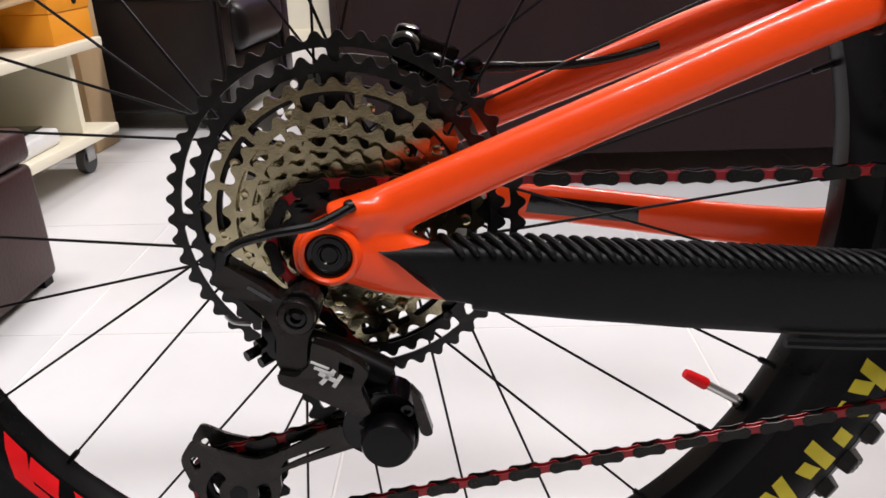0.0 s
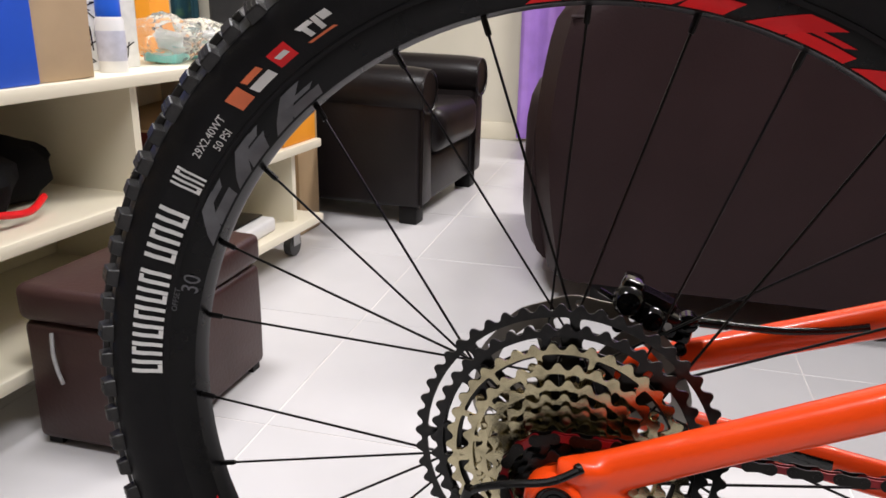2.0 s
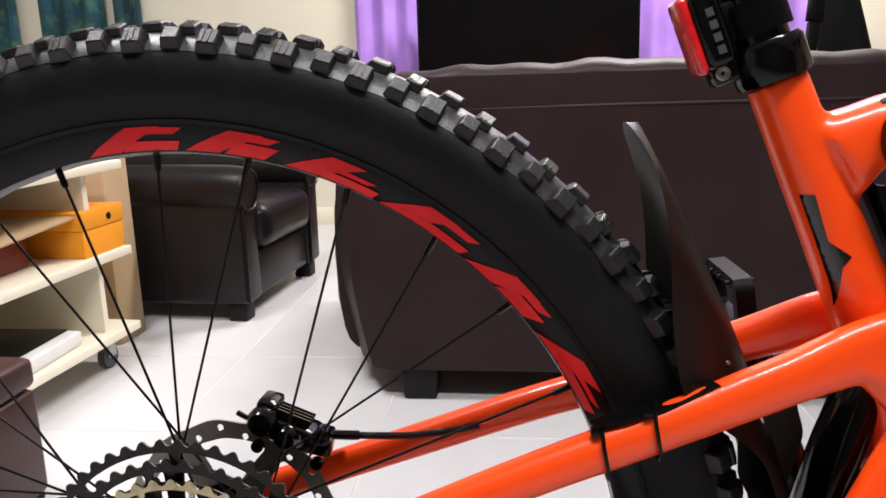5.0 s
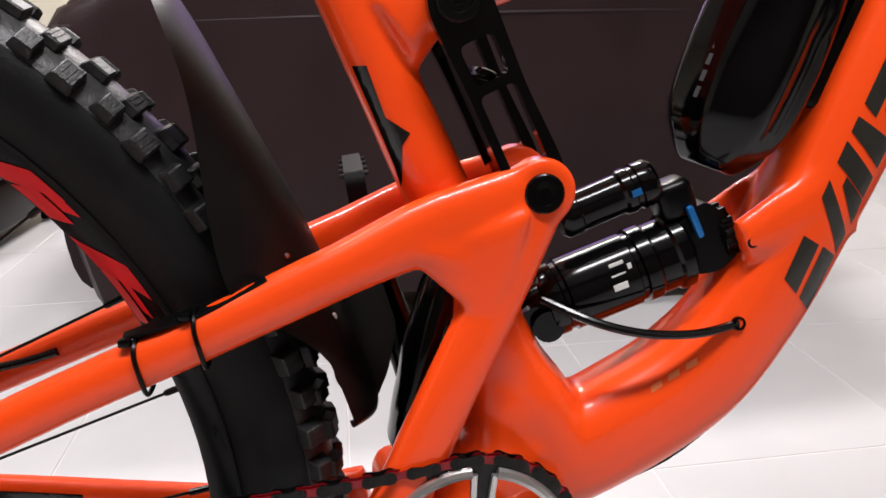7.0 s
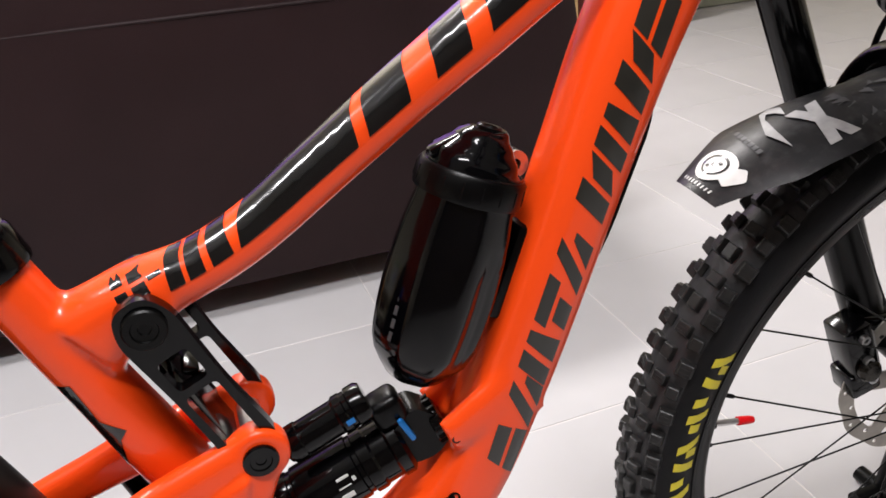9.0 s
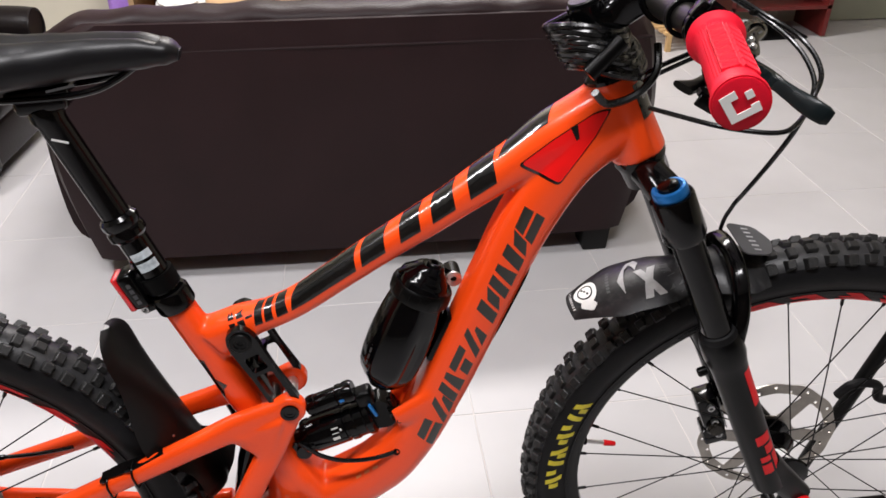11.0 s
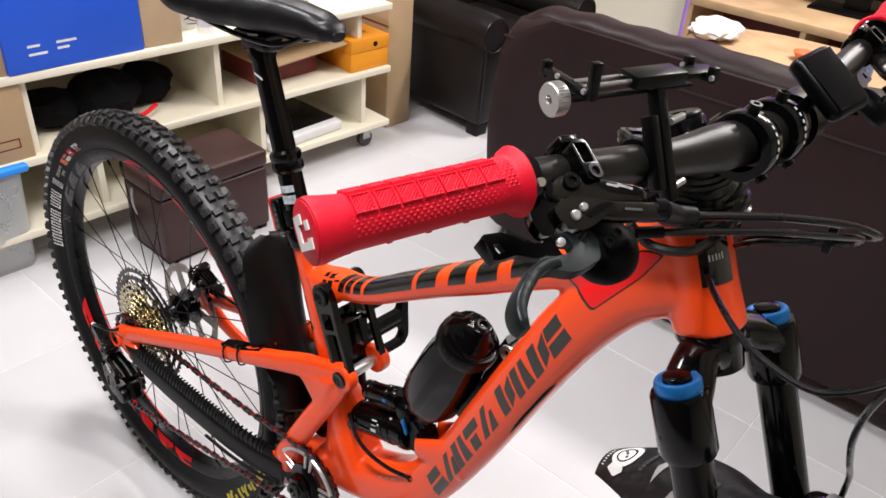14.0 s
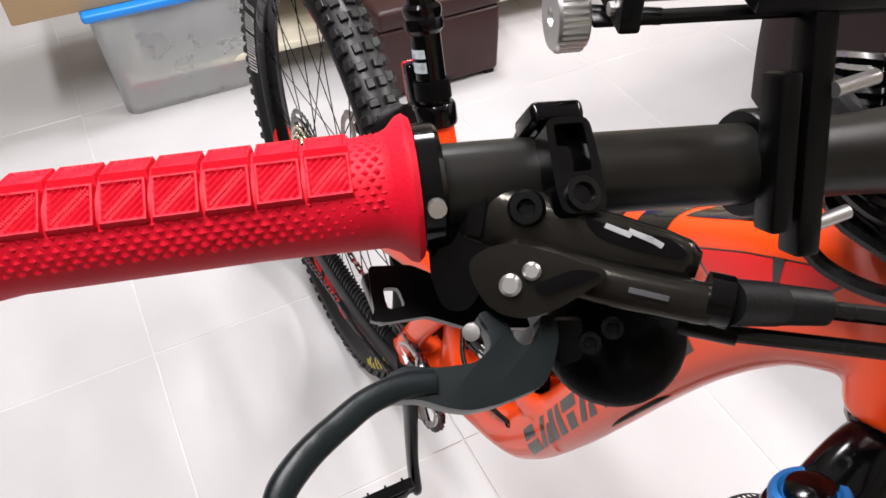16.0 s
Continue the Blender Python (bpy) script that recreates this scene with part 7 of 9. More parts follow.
def fender_print(name, outline, material, lift=0.0014, holes=()):
    bb = bmesh.new()
    loops = [[Vector((p[0], p[1], 0)) for p in lp] for lp in (outline, *holes)]
    vs_ = [bb.verts.new(p) for lp in loops for p in lp]
    for t in geometry.tessellate_polygon(loops):
        bb.faces.new([vs_[k] for k in t])
    bmesh.ops.subdivide_edges(bb, edges=[e for e in bb.edges if e.calc_length() > 0.06], cuts=3)
    for v in bb.verts:
        v.co = fender_at(v.co.x, v.co.y, lift)
    part(name, bb, material, fend)


# white badge: plain blobs, and a bold cross mark with a swash
fender_print("white_badge", circle(0.105, 0.02, 0.060, 20, 8.2), WHITE_PRINT)
fender_print("white_badge", rounded([(0.06, -0.62), (0.11, -0.78), (0.145, -0.55), (0.12, -0.30), (0.075, -0.35)], 0.05), WHITE_PRINT, 0.0015)
fender_print("badge_ring", circle(0.105, 0.02, 0.040, 20, 8.2), DECAL_BLACK, 0.0018, [circle(0.105, 0.02, 0.033, 20, 8.2)])
for dx, dq in ((-0.012, 0.14), (0.012, -0.10), (0.0, 0.04)):
    fender_print("badge_spot", circle(0.105 + dx, 0.02 + dq, 0.006, 10, 9), DECAL_BLACK, 0.0019)
fender_print("pale_stroke", [(0.36, -0.80), (0.40, -0.80), (0.47, 0.05), (0.43, 0.05)], PALE_PRINT)
fender_print("pale_stroke", [(0.43, -0.80), (0.47, -0.80), (0.40, 0.05), (0.36, 0.05)], PALE_PRINT, 0.0016)
fender_print("pale_swash", [(0.27, -0.10), (0.30, 0.20), (0.335, 0.55), (0.375, 0.62), (0.395, 0.40), (0.37, 0.10), (0.36, 0.30), (0.345, 0.42), (0.32, 0.25), (0.30, -0.15), (0.285, -0.55)], PALE_PRINT)
for k in range(7):
    fender_print("print_bar", [(0.205 + 0.003 * k, -0.35 + 0.11 * k), (0.222 + 0.003 * k, -0.35 + 0.11 * k), (0.222 + 0.003 * k, -0.27 + 0.11 * k), (0.205 + 0.003 * k, -0.27 + 0.11 * k)], GREY_PRINT)
for k in range(9):
    fender_print("edge_dot", [(0.022, -0.6 + 0.13 * k), (0.034, -0.6 + 0.13 * k), (0.034, -0.55 + 0.13 * k), (0.022, -0.55 + 0.13 * k)], WHITE_PRINT)
rnd = random.Random(9)
for k in range(22):
    f, q = rnd.uniform(0.48, 0.72), rnd.uniform(-0.9, 0.7)
    l_ = rnd.uniform(0.01, 0.05)
    fender_print("scratch", [(f, q), (f + l_, q + 0.15 * rnd.uniform(-1, 1)), (f + l_, q + 0.025), (f, q + 0.025)], GREY_PRINT)
# grey tag ahead of the brace
b = bmesh.new()
plate(b, rounded([(-0.020, -0.036), (0.014, -0.032), (0.026, 0.0), (0.014, 0.032), (-0.020, 0.036)], 0.010, 4), 0.0015, frame_at((1.060, 0, 0.7410), (0.96, 0, -0.12), (0, 0, 1)))
tag = part("mudguard_tongue", b, GREY_PLASTIC, bike, "grey plastic tongue of the mudguard", TURN)
for k in range(6):
    part("print_bar", block(bmesh.new(), (0.008, 0.0030, 0.0006), frame_at((1.060, -0.024 + 0.0095 * k, 0.7421), (0.96, 0, -0.12), (0, 0, 1))), PALE_PRINT, tag)

# ---- rear mudguard, tail and straps ----
b = bmesh.new()
rows_ = []
SP = curve_points([(0.305, 0, 0.676), (0.320, 0, 0.645), (0.333, 0, 0.618), (0.350, 0, 0.582), (0.369, 0, 0.538), (0.388, 0, 0.485), (0.403, 0, 0.436), (0.4005, 0, 0.418)], per=8)


def eased(x, a, b_):
    x = min(1.0, max(0.0, (x - a) / (b_ - a)))
    return x * x * (3 - 2 * x)


for i, p in enumerate(SP):
    f = (0.676 - p.z) / 0.258
    # wide where it hugs the tyre, a rounded tip above and a narrow tongue below
    half = (0.047 + 0.004 * f) * (1 - 0.10 * eased(f, 0.60, 0.80))
    half *= math.sqrt(max(0.02, 1 - ((0.13 - f) / 0.13) ** 2)) if f < 0.13 else 1.0
    half *= math.sqrt(max(0.03, 1 - ((f - 0.90) / 0.10) ** 2)) if f > 0.90 else 1.0
    curl = 0.008 + 0.042 * eased(f, 0.05, 0.64) * (1 - 0.82 * eased(f, 0.60, 0.80))
    row = []
    for j in range(17):
        q = -1 + 2 * j / 16
        row.append(p + Vector((-curl * abs(q) ** 2.2, half * q, 0)))
    rows_.append(row)
vs = [[b.verts.new(p) for p in r] for r in rows_]
for i in range(len(vs) - 1):
    for j in range(16):
        b.faces.new((vs[i][j], vs[i + 1][j], vs[i + 1][j + 1], vs[i][j + 1]))
bmesh.ops.solidify(b, geom=list(b.faces), thickness=0.0016)
FENDER = mat("black_satin_mudguard_sheet", (0.0028, 0.0026, 0.0025), 0.4, vary=0.2, scale=20, bump=0.04, bump_scale=500, spec=0.2)
rear_fend = part("rear_mudguard", b, FENDER, bike, "black plastic mudguard strapped behind the seat tube")
part("mudguard_flap", side_plate(bmesh.new(), rounded([(0.374, 0.506), (0.409, 0.502), (0.418, 0.470), (0.411, 0.440), (0.399, 0.413), (0.389, 0.417), (0.377, 0.437)], 0.006, 4), 0.013, 0.0018), FENDER, rear_fend, "black flap at the foot of the mudguard")
# the two big white discs stand for holes that show the pale floor
for u, w, r_ in ((0.3455, 0.552, 0.0017), (0.3565, 0.531, 0.0017), (0.3790, 0.491, 0.0030), (0.3865, 0.470, 0.0032)):
    part("rivet_or_hole", lathe(bmesh.new(), [(0, 0), (r_, 0), (r_ * 0.8, 0.0012), (0, 0.0016)], (u, -0.0290 if w > 0.5 else -0.0215, w), (0.62, -0.75, 0.2), 12), STEEL if r_ < 0.002 else WHITE_PRINT, rear_fend)
for s in (-1, 1):
    b = bmesh.new()
    loft(b, [(0.345, s * 0.040, 0.523), (0.320, s * 0.046, 0.512), (0.295, s * 0.050, 0.505), (0.273, s * 0.054, 0.5000)], [(0.012, 0.0012), (0.010, 0.0012), (0.010, 0.0012), (0.006, 0.0012)], power=4)
    part("mudguard_arm", b, MATTE, rear_fend)
    for u in (0.281, 0.311):
        c_ = Vector((u, s * (0.0535 - 0.107 * (u - 0.281)), 0.4840 + 0.367 * (u - 0.281)))
        t_ = Vector((0.93, 0, 0.355))
        n_ = Vector((-0.355, 0, 0.93))
        b = bmesh.new()
        pts = [c_ + Vector((0, 1, 0)) * 0.0128 * math.copysign(abs(math.cos(a)) ** 0.7, math.cos(a)) + n_ * 0.0152 * math.copysign(abs(math.sin(a)) ** 0.7, math.sin(a)) + t_ * 0.004 * math.sin(a * 1.0) for a in [2 * math.pi * i / 20 for i in range(21)]]
        tube(b, pts, 0.0013, 6, 2)
        block(b, (0.006, 0.006, 0.004), Matrix.Translation(c_ + n_ * 0.0165 + Vector((0, s * 0.008, 0))), 0.001)
        part("cable_tie", b, PLASTIC, rear_fend, "black cable tie")

# ---- seat post, saddle, tail light ----
P0, P1 = Vector((0.3845, 0, 0.702)), Vector((0.2985, 0, 0.936))
PD = (P1 - P0).normalized()
b = bmesh.new()
lathe(b, [(0.0165, -0.004), (0.0215, -0.003), (0.0225, 0.0), (0.0225, 0.018), (0.0205, 0.021), (0.0165, 0.0215)], P0, PD, 32)
block(b, (0.020, 0.020, 0.014), frame_at(P0 + PD * 0.006 + Vector((-0.0265, 0, -0.0035)), (0.9, 0, 0.35), PD), 0.004)
clamp = part("seat_clamp", b, CARBON, bike, "black seat clamp")
bolt("clamp_bolt", P0 + PD * 0.006 + Vector((-0.030, -0.0095, -0.0045)), (0, -1, 0), 0.0042, 0.003, STEEL, bike)
b = bmesh.new()
lathe(b, [(0, 0), (0.0160, 0), (0.0160, 0.094), (0.0180, 0.096), (0.0205, 0.099), (0.0205, 0.106), (0.0190, 0.110), (0.0205, 0.114), (0.0205, 0.120), (0.0170, 0.124), (0, 0.124)], P0, PD, 32)
part("dropper_outer", b, CARBON, bike, "glossy black dropper post tube")
part("dropper_shaft", lathe(bmesh.new(), [(0, 0.12), (0.0152, 0.12), (0.0152, 0.236), (0.0175, 0.242), (0.0165, 0.252), (0, 0.252)], P0, PD, 32), CARBON, bike, "glossy black post shaft")
for a0, h0_, h1_, m_ in ((0, 0.056, 0.067, STICKER), (0, 0.071, 0.080, STICKER)):
    bb = bmesh.new()
    q_ = PD.to_track_quat("Z", "Y").to_matrix()
    rows_ = []
    for i in range(10):
        th = radians(-25 + 9 * i)
        d_ = Vector((0, -1, 0)) * math.cos(th) + Vector((PD.z, 0, -PD.x)) * math.sin(th)
        rows_.append([bb.verts.new(P0 + PD * h + d_ * 0.0164) for h in (h0_, h1_)])
    for i in range(9):
        bb.faces.new((rows_[i][0], rows_[i + 1][0], rows_[i + 1][1], rows_[i][1]))
    part("sticker", bb, m_, bike, "pale shiny sticker on the post")
b = bmesh.new()
block(b, (0.050, 0.030, 0.022), pose(0.300, 0, 0.946, 0, -8, 0), 0.006, 3)
block(b, (0.060, 0.044, 0.008), pose(0.302, 0, 0.957, 0, -5, 0), 0.003)
part("saddle_clamp", b, CARBON, bike)
for s in (-1, 1):
    part("saddle_rail", tube(bmesh.new(), [(0.175, s * 0.024, 0.967), (0.22, s * 0.022, 0.955), (0.30, s * 0.0215, 0.953), (0.36, s * 0.020, 0.960), (0.405, s * 0.008, 0.984)], 0.0035, 10), CARBON, bike)
b = bmesh.new()
loft(b, [(0.148, 0, 0.986), (0.165, 0, 0.985), (0.205, 0, 0.983), (0.250, 0, 0.982), (0.300, 0, 0.9835), (0.350, 0, 0.9875), (0.395, 0, 0.990), (0.422, 0, 0.9885), (0.436, 0, 0.985)],
     [(0.036, 0.014), (0.060, 0.0225), (0.068, 0.0250), (0.058, 0.0245), (0.040, 0.0225), (0.029, 0.0200), (0.0245, 0.0170), (0.020, 0.0125), (0.010, 0.0060)], power=2.5, per=8, seg=32)
for v in b.verts:
    k = max(0.0, 1 - abs(v.co.y) / 0.016)
    if v.co.z > 0.992 and 0.16 < v.co.x < 0.42:
        v.co.z -= 0.006 * k
    v.co.z -= 0.05 * max(0.0, abs(v.co.y) - 0.03) ** 1.0 * 0.55
SADDLE = mat("black_saddle_cover", (0.0050, 0.0050, 0.0058), 0.38, vary=0.2, scale=20, bump=0.05, bump_scale=600, spec=0.3)
part("saddle", b, SADDLE, bike, "smooth black saddle with a central groove")
part("saddle_mark", block(bmesh.new(), (0.030, 0.0006, 0.0022), pose(0.332, -0.0375, 0.967, 0, -14, -14)), GREY_PRINT, bike)
part("post_mark", block(bmesh.new(), (0.016, 0.0008, 0.002), pose(0.3115, -0.0153, 0.908, 0, 15, 0)), WHITE_PRINT, bike)

lm = frame_at((0.3445, -0.002, 0.7285), PD, (-1, 0, -0.36))
b = bmesh.new()
block(b, (0.046, 0.030, 0.018), lm, 0.005, 3)
tail = part("tail_light", b, CARBON, bike, "black rear light with a red lens, strapped to the post")
part("lens", block(bmesh.new(), (0.047, 0.026, 0.008), lm @ Matrix.Translation((0, 0, 0.0115)), 0.0035, 3), LENS_RED, tail, "unlit red lens")
part("light_strap", lathe(bmesh.new(), [(0.0162, 0.026), (0.0195, 0.026), (0.0195, 0.046), (0.0162, 0.046)], P0, PD, 28), MATTE, tail, "black rubber strap")
part("bracket", block(bmesh.new(), (0.024, 0.018, 0.016), lm @ Matrix.Translation((0, 0, -0.013)), 0.003), MATTE, tail)
for k in range(4):
    part("print_mark", block(bmesh.new(), (0.005, 0.0006, 0.0045), lm @ Matrix.Translation((-0.013 + 0.0075 * k, 0.0152, -0.001))), GREY_PRINT, tail)
    part("print_mark", block(bmesh.new(), (0.005, 0.0006, 0.0045), lm @ Matrix.Translation((-0.013 + 0.0075 * k, -0.0152, -0.001))), GREY_PRINT, tail)

# ---- handlebar, stem and controls (built straight, then turned with the fork) ----
BAR = [un(0.905, 0, 1.035), un(0.893, -0.060, 1.034), un(0.878, -0.130, 1.037), un(0.852, -0.252, 1.0482), un(0.816, -0.368, 1.042)]
MID = BAR[0].copy()
MID.y = 0.0
half_bar = [MID] + BAR[1:]
full = [Vector((p.x, -p.y, p.z)) for p in half_bar[:0:-1]] + half_bar
b = tube(bmesh.new(), full, [0.0112, 0.0112, 0.0125, 0.0172, 0.0175, 0.0172, 0.0125, 0.0112, 0.0112], 20, 8)
BAR_BLACK = mat("satin_black_bar", (0.0085, 0.0078, 0.0066), 0.36, vary=0.15, scale=50, bump=0.03, bump_scale=900, spec=0.3)
bar = part("handlebar", b, BAR_BLACK, bike, "black riser handlebar", TURN)
b = bmesh.new()
loft(b, [fk(-0.062), fk(-0.058, 0, 0.020), MID - Vector((0.020, 0, 0.006))], [(0.020, 0.020), (0.017, 0.017), (0.022, 0.020)], side=(0, 1, 0), power=3)
lathe(b, [(0, -0.082), (0.019, -0.082), (0.020, -0.080), (0.020, -0.044), (0, -0.044)], STEER0, STEERD, 28)
stem = part("stem", b, CARBON, bike, "short glossy black stem", TURN)
part("top_cap", lathe(bmesh.new(), [(0, -0.0845), (0.006, -0.0845), (0.0065, -0.086), (0.016, -0.0865), (0.0175, -0.085), (0.0175, -0.0815), (0, -0.0815)], STEER0, STEERD, 28), SATIN, stem)
part("spacer", lathe(bmesh.new(), [(0, -0.044), (0.0180, -0.044), (0.0180, -0.002), (0, -0.002)], STEER0, STEERD, 28), SATIN, stem)
part("headset_cap", lathe(bmesh.new(), [(0, -0.012), (0.020, -0.012), (0.028, -0.004), (0.0285, 0.0), (0, 0.0)], STEER0, STEERD, 32), CARBON, stem, "black headset cover")
for s in (-1, 1):
    b = bmesh.new()
    rings = lathe(b, [(0.0178, -0.0085), (0.0245, -0.0085), (0.0255, -0.006), (0.0255, 0.006), (0.0245, 0.0085), (0.0178, 0.0085)], MID + Vector((0, s * 0.0205 - 0.0125, 0)), (0, 1, 0), 36)
    face = part("face_clamp", b, CARBON, stem, "glossy black bar clamp")
    for k in range(6):
        a = radians(28 + 12 * k)
        p = MID + Vector((0.0257 * math.sin(a), s * 0.0205 - 0.0125, 0.0257 * math.cos(a)))
        part("print_mark", block(bmesh.new(), (0.0026, 0.0012, 0.0004), Matrix.Translation(p) @ Matrix.Rotation(a, 4, "Y")), WHITE_PRINT, face)
    for a in (8, 128):
        p = MID + Vector((0.026 * math.sin(radians(a)), s * 0.0205 - 0.0125, 0.026 * math.cos(radians(a))))
        part("clamp_screw", lathe(bmesh.new(), [(0, 0), (0.0045, 0), (0.0045, 0.006), (0.0025, 0.006), (0.002, 0.003), (0, 0.003)], p - Vector((0.004, 0, 0)), (math.sin(radians(a)), 0, math.cos(radians(a))), 14), SATIN, face)


# grips
def grip(s):
    g0, g1 = half_bar[3], half_bar[4]
    g0, g1 = Vector((g0.x, -s * g0.y, g0.z)), Vector((g1.x, -s * g1.y, g1.z))
    d = (g1 - g0).normalized()
    L = (g1 - g0).length
    b = bmesh.new()
    lathe(b, [(0.0110, 0.0), (0.0188, 0.0), (0.0200, 0.0016), (0.0193, 0.0034), (0.0166, 0.0060), (0.0150, 0.0095), (0.0143, 0.04), (0.0145, L - 0.020), (0.0158, L - 0.010), (0.0170, L - 0.003), (0.0166, L), (0.0, L + 0.0005)], g0, d, 48)
    g = part("grip", b, GRIP_RED, bike, "red rubber lock-on grip with raised pads", TURN)
    # raised pads in a row on top and front, diagonal ribs in each
    up = Vector((0, 0, 1))
    up = (up - up.dot(d) * d).normalized()
    fw = d.cross(up) * (1 if s < 0 else -1)
    if fw.x > 0:
        fw = -fw
    for turn_, nrow in ((-27, 7), (21, 7)):
        o = (up * math.cos(radians(turn_)) + fw * math.sin(radians(turn_))).normalized()
        for k in range(nrow):
            c_ = g0 + d * (0.022 + 0.0123 * k) + o * 0.0145
            m_ = frame_at(c_, d, o)
            bb = bmesh.new()
            grid = []
            for i_ in range(25):
                row_ = []
                for j_ in range(25):
                    x_, y_ = (i_ / 24 - 0.5) * 0.0118, (j_ / 24 - 0.5) * 0.0118
                    e_ = 0.0059 - max(abs(x_), abs(y_))
                    if e_ < 0.0003:
                        h_ = -0.0012
                    elif e_ < 0.0012:
                        h_ = 0.0010
                    else:
                        h_ = -0.0001 + 0.0009 * (0.5 + 0.5 * math.sin((x_ - y_) * 2 * math.pi / 0.0019))
                    row_.append(bb.verts.new(m_ @ Vector((x_, y_, h_))))
                grid.append(row_)
            for i_ in range(24):
                for j_ in range(24):
                    bb.faces.new((grid[i_][j_], grid[i_ + 1][j_], grid[i_ + 1][j_ + 1], grid[i_][j_ + 1]))
            part("pad", bb, GRIP_RED, g)
    # fine knurl rows between the pads
    bb = bmesh.new()
    for row in range(9):
        th = radians(-53 - 7 * row if row < 6 else 47 + 8 * (row - 6))
        o = (up * math.cos(th) + fw * math.sin(th)).normalized()
        n_ = 26
        for k in range(n_):
            c_ = g0 + d * (0.016 + 0.0038 * (k + 0.5 * (row % 2))) + o * 0.0143
            m_ = frame_at(c_, d, o)
            vs_ = [bb.verts.new(m_ @ Vector(p)) for p in ((-0.0014, 0, 0), (0, -0.0012, 0), (0.0014, 0, 0), (0, 0.0012, 0), (0, 0, 0.0008))]
            for i_ in range(4):
                bb.faces.new((vs_[i_], vs_[(i_ + 1) % 4], vs_[4]))
    for row in range(19):
        th = radians(-64 + 7 * row)
        o = (up * math.cos(th) + fw * math.sin(th)).normalized()
        for k in range(3):
            m_ = frame_at(g0 + d * (0.0085 + 0.0030 * (k + 0.5 * (row % 2))) + o * (0.0150 - 0.0002 * k), d, o)
            vs_ = [bb.verts.new(m_ @ Vector(p)) for p in ((-0.0013, 0, 0), (0, -0.0011, 0), (0.0013, 0, 0), (0, 0.0011, 0), (0, 0, 0.0008))]
            for i_ in range(4):
                bb.faces.new((vs_[i_], vs_[(i_ + 1) % 4], vs_[4]))
    tagged(part("knurl", bb, GRIP_RED, g), kind="stuff")
    for k in range(8):
        th = radians(180 + 12 * (k % 2))
        o = (up * math.cos(th) + fw * math.sin(th)).normalized()
        part("nub", block(bmesh.new(), (0.0035, 0.0035, 0.003), frame_at(g0 + d * (0.022 + 0.0115 * k) + o * 0.0145, d, o), 0.0006), GRIP_RED, g)
    # end face with a white mark
    m_ = frame_at(g1 + d * 0.0007, up, d)
    m_ = m_ @ Matrix.Rotation(radians(-55), 4, "Z")
    part("end_plug", lathe(bmesh.new(), [(0, 0), (0.0155, 0), (0.0155, 0.0007), (0.0140, 0.0012), (0, 0.0012)], g1, d, 32), GRIP_RED, g)
    bb = plate(bmesh.new(), [Vector(p) for p in ((-0.0095, -0.0085), (0.0085, -0.0085), (0.0090, -0.0030), (0.0040, -0.0030), (0.0040, -0.0045), (-0.0045, -0.0045), (-0.0045, 0.0042), (0.0000, 0.0042), (0.0000, 0.0092), (-0.0095, 0.0085))], 0.0008, Matrix.Translation(d * 0.0009) @ m_)
    plate(bb, [Vector(p) for p in ((0.0040, 0.0008), (0.0085, 0.0008), (0.0085, 0.0055), (0.0040, 0.0055))], 0.0008, Matrix.Translation(d * 0.0009) @ m_)
    part("end_mark", bb, WHITE_PRINT, g, "plain white printed mark")
    b = lathe(bmesh.new(), [(0.0110, -0.0068), (0.0160, -0.0068), (0.0170, -0.0055), (0.0170, -0.0005), (0.0110, -0.0005)], g0, d, 32)
    col = part("lock_ring", b, CARBON, g, "black lock ring")
    o = (up * 0.2 + fw * -0.98 if s < 0 else up * 0.2 - fw).normalized()
    o = (Vector((0.35, -0.75 * (1 if s < 0 else -1), 0.2)) - Vector((0.35, -0.75 * (1 if s < 0 else -1), 0.2)).dot(d) * d).normalized()
    part("lock_screw", lathe(bmesh.new(), [(0, 0), (0.0024, 0), (0.0024, 0.003), (0, 0.003)], g0 - d * 0.0034 + o * 0.0162, o, 10), SILVER, col)
    return d


grip(-1)
grip(1)


# brake levers and shifter
UNTURN = TURN.inverted().to_3x3()


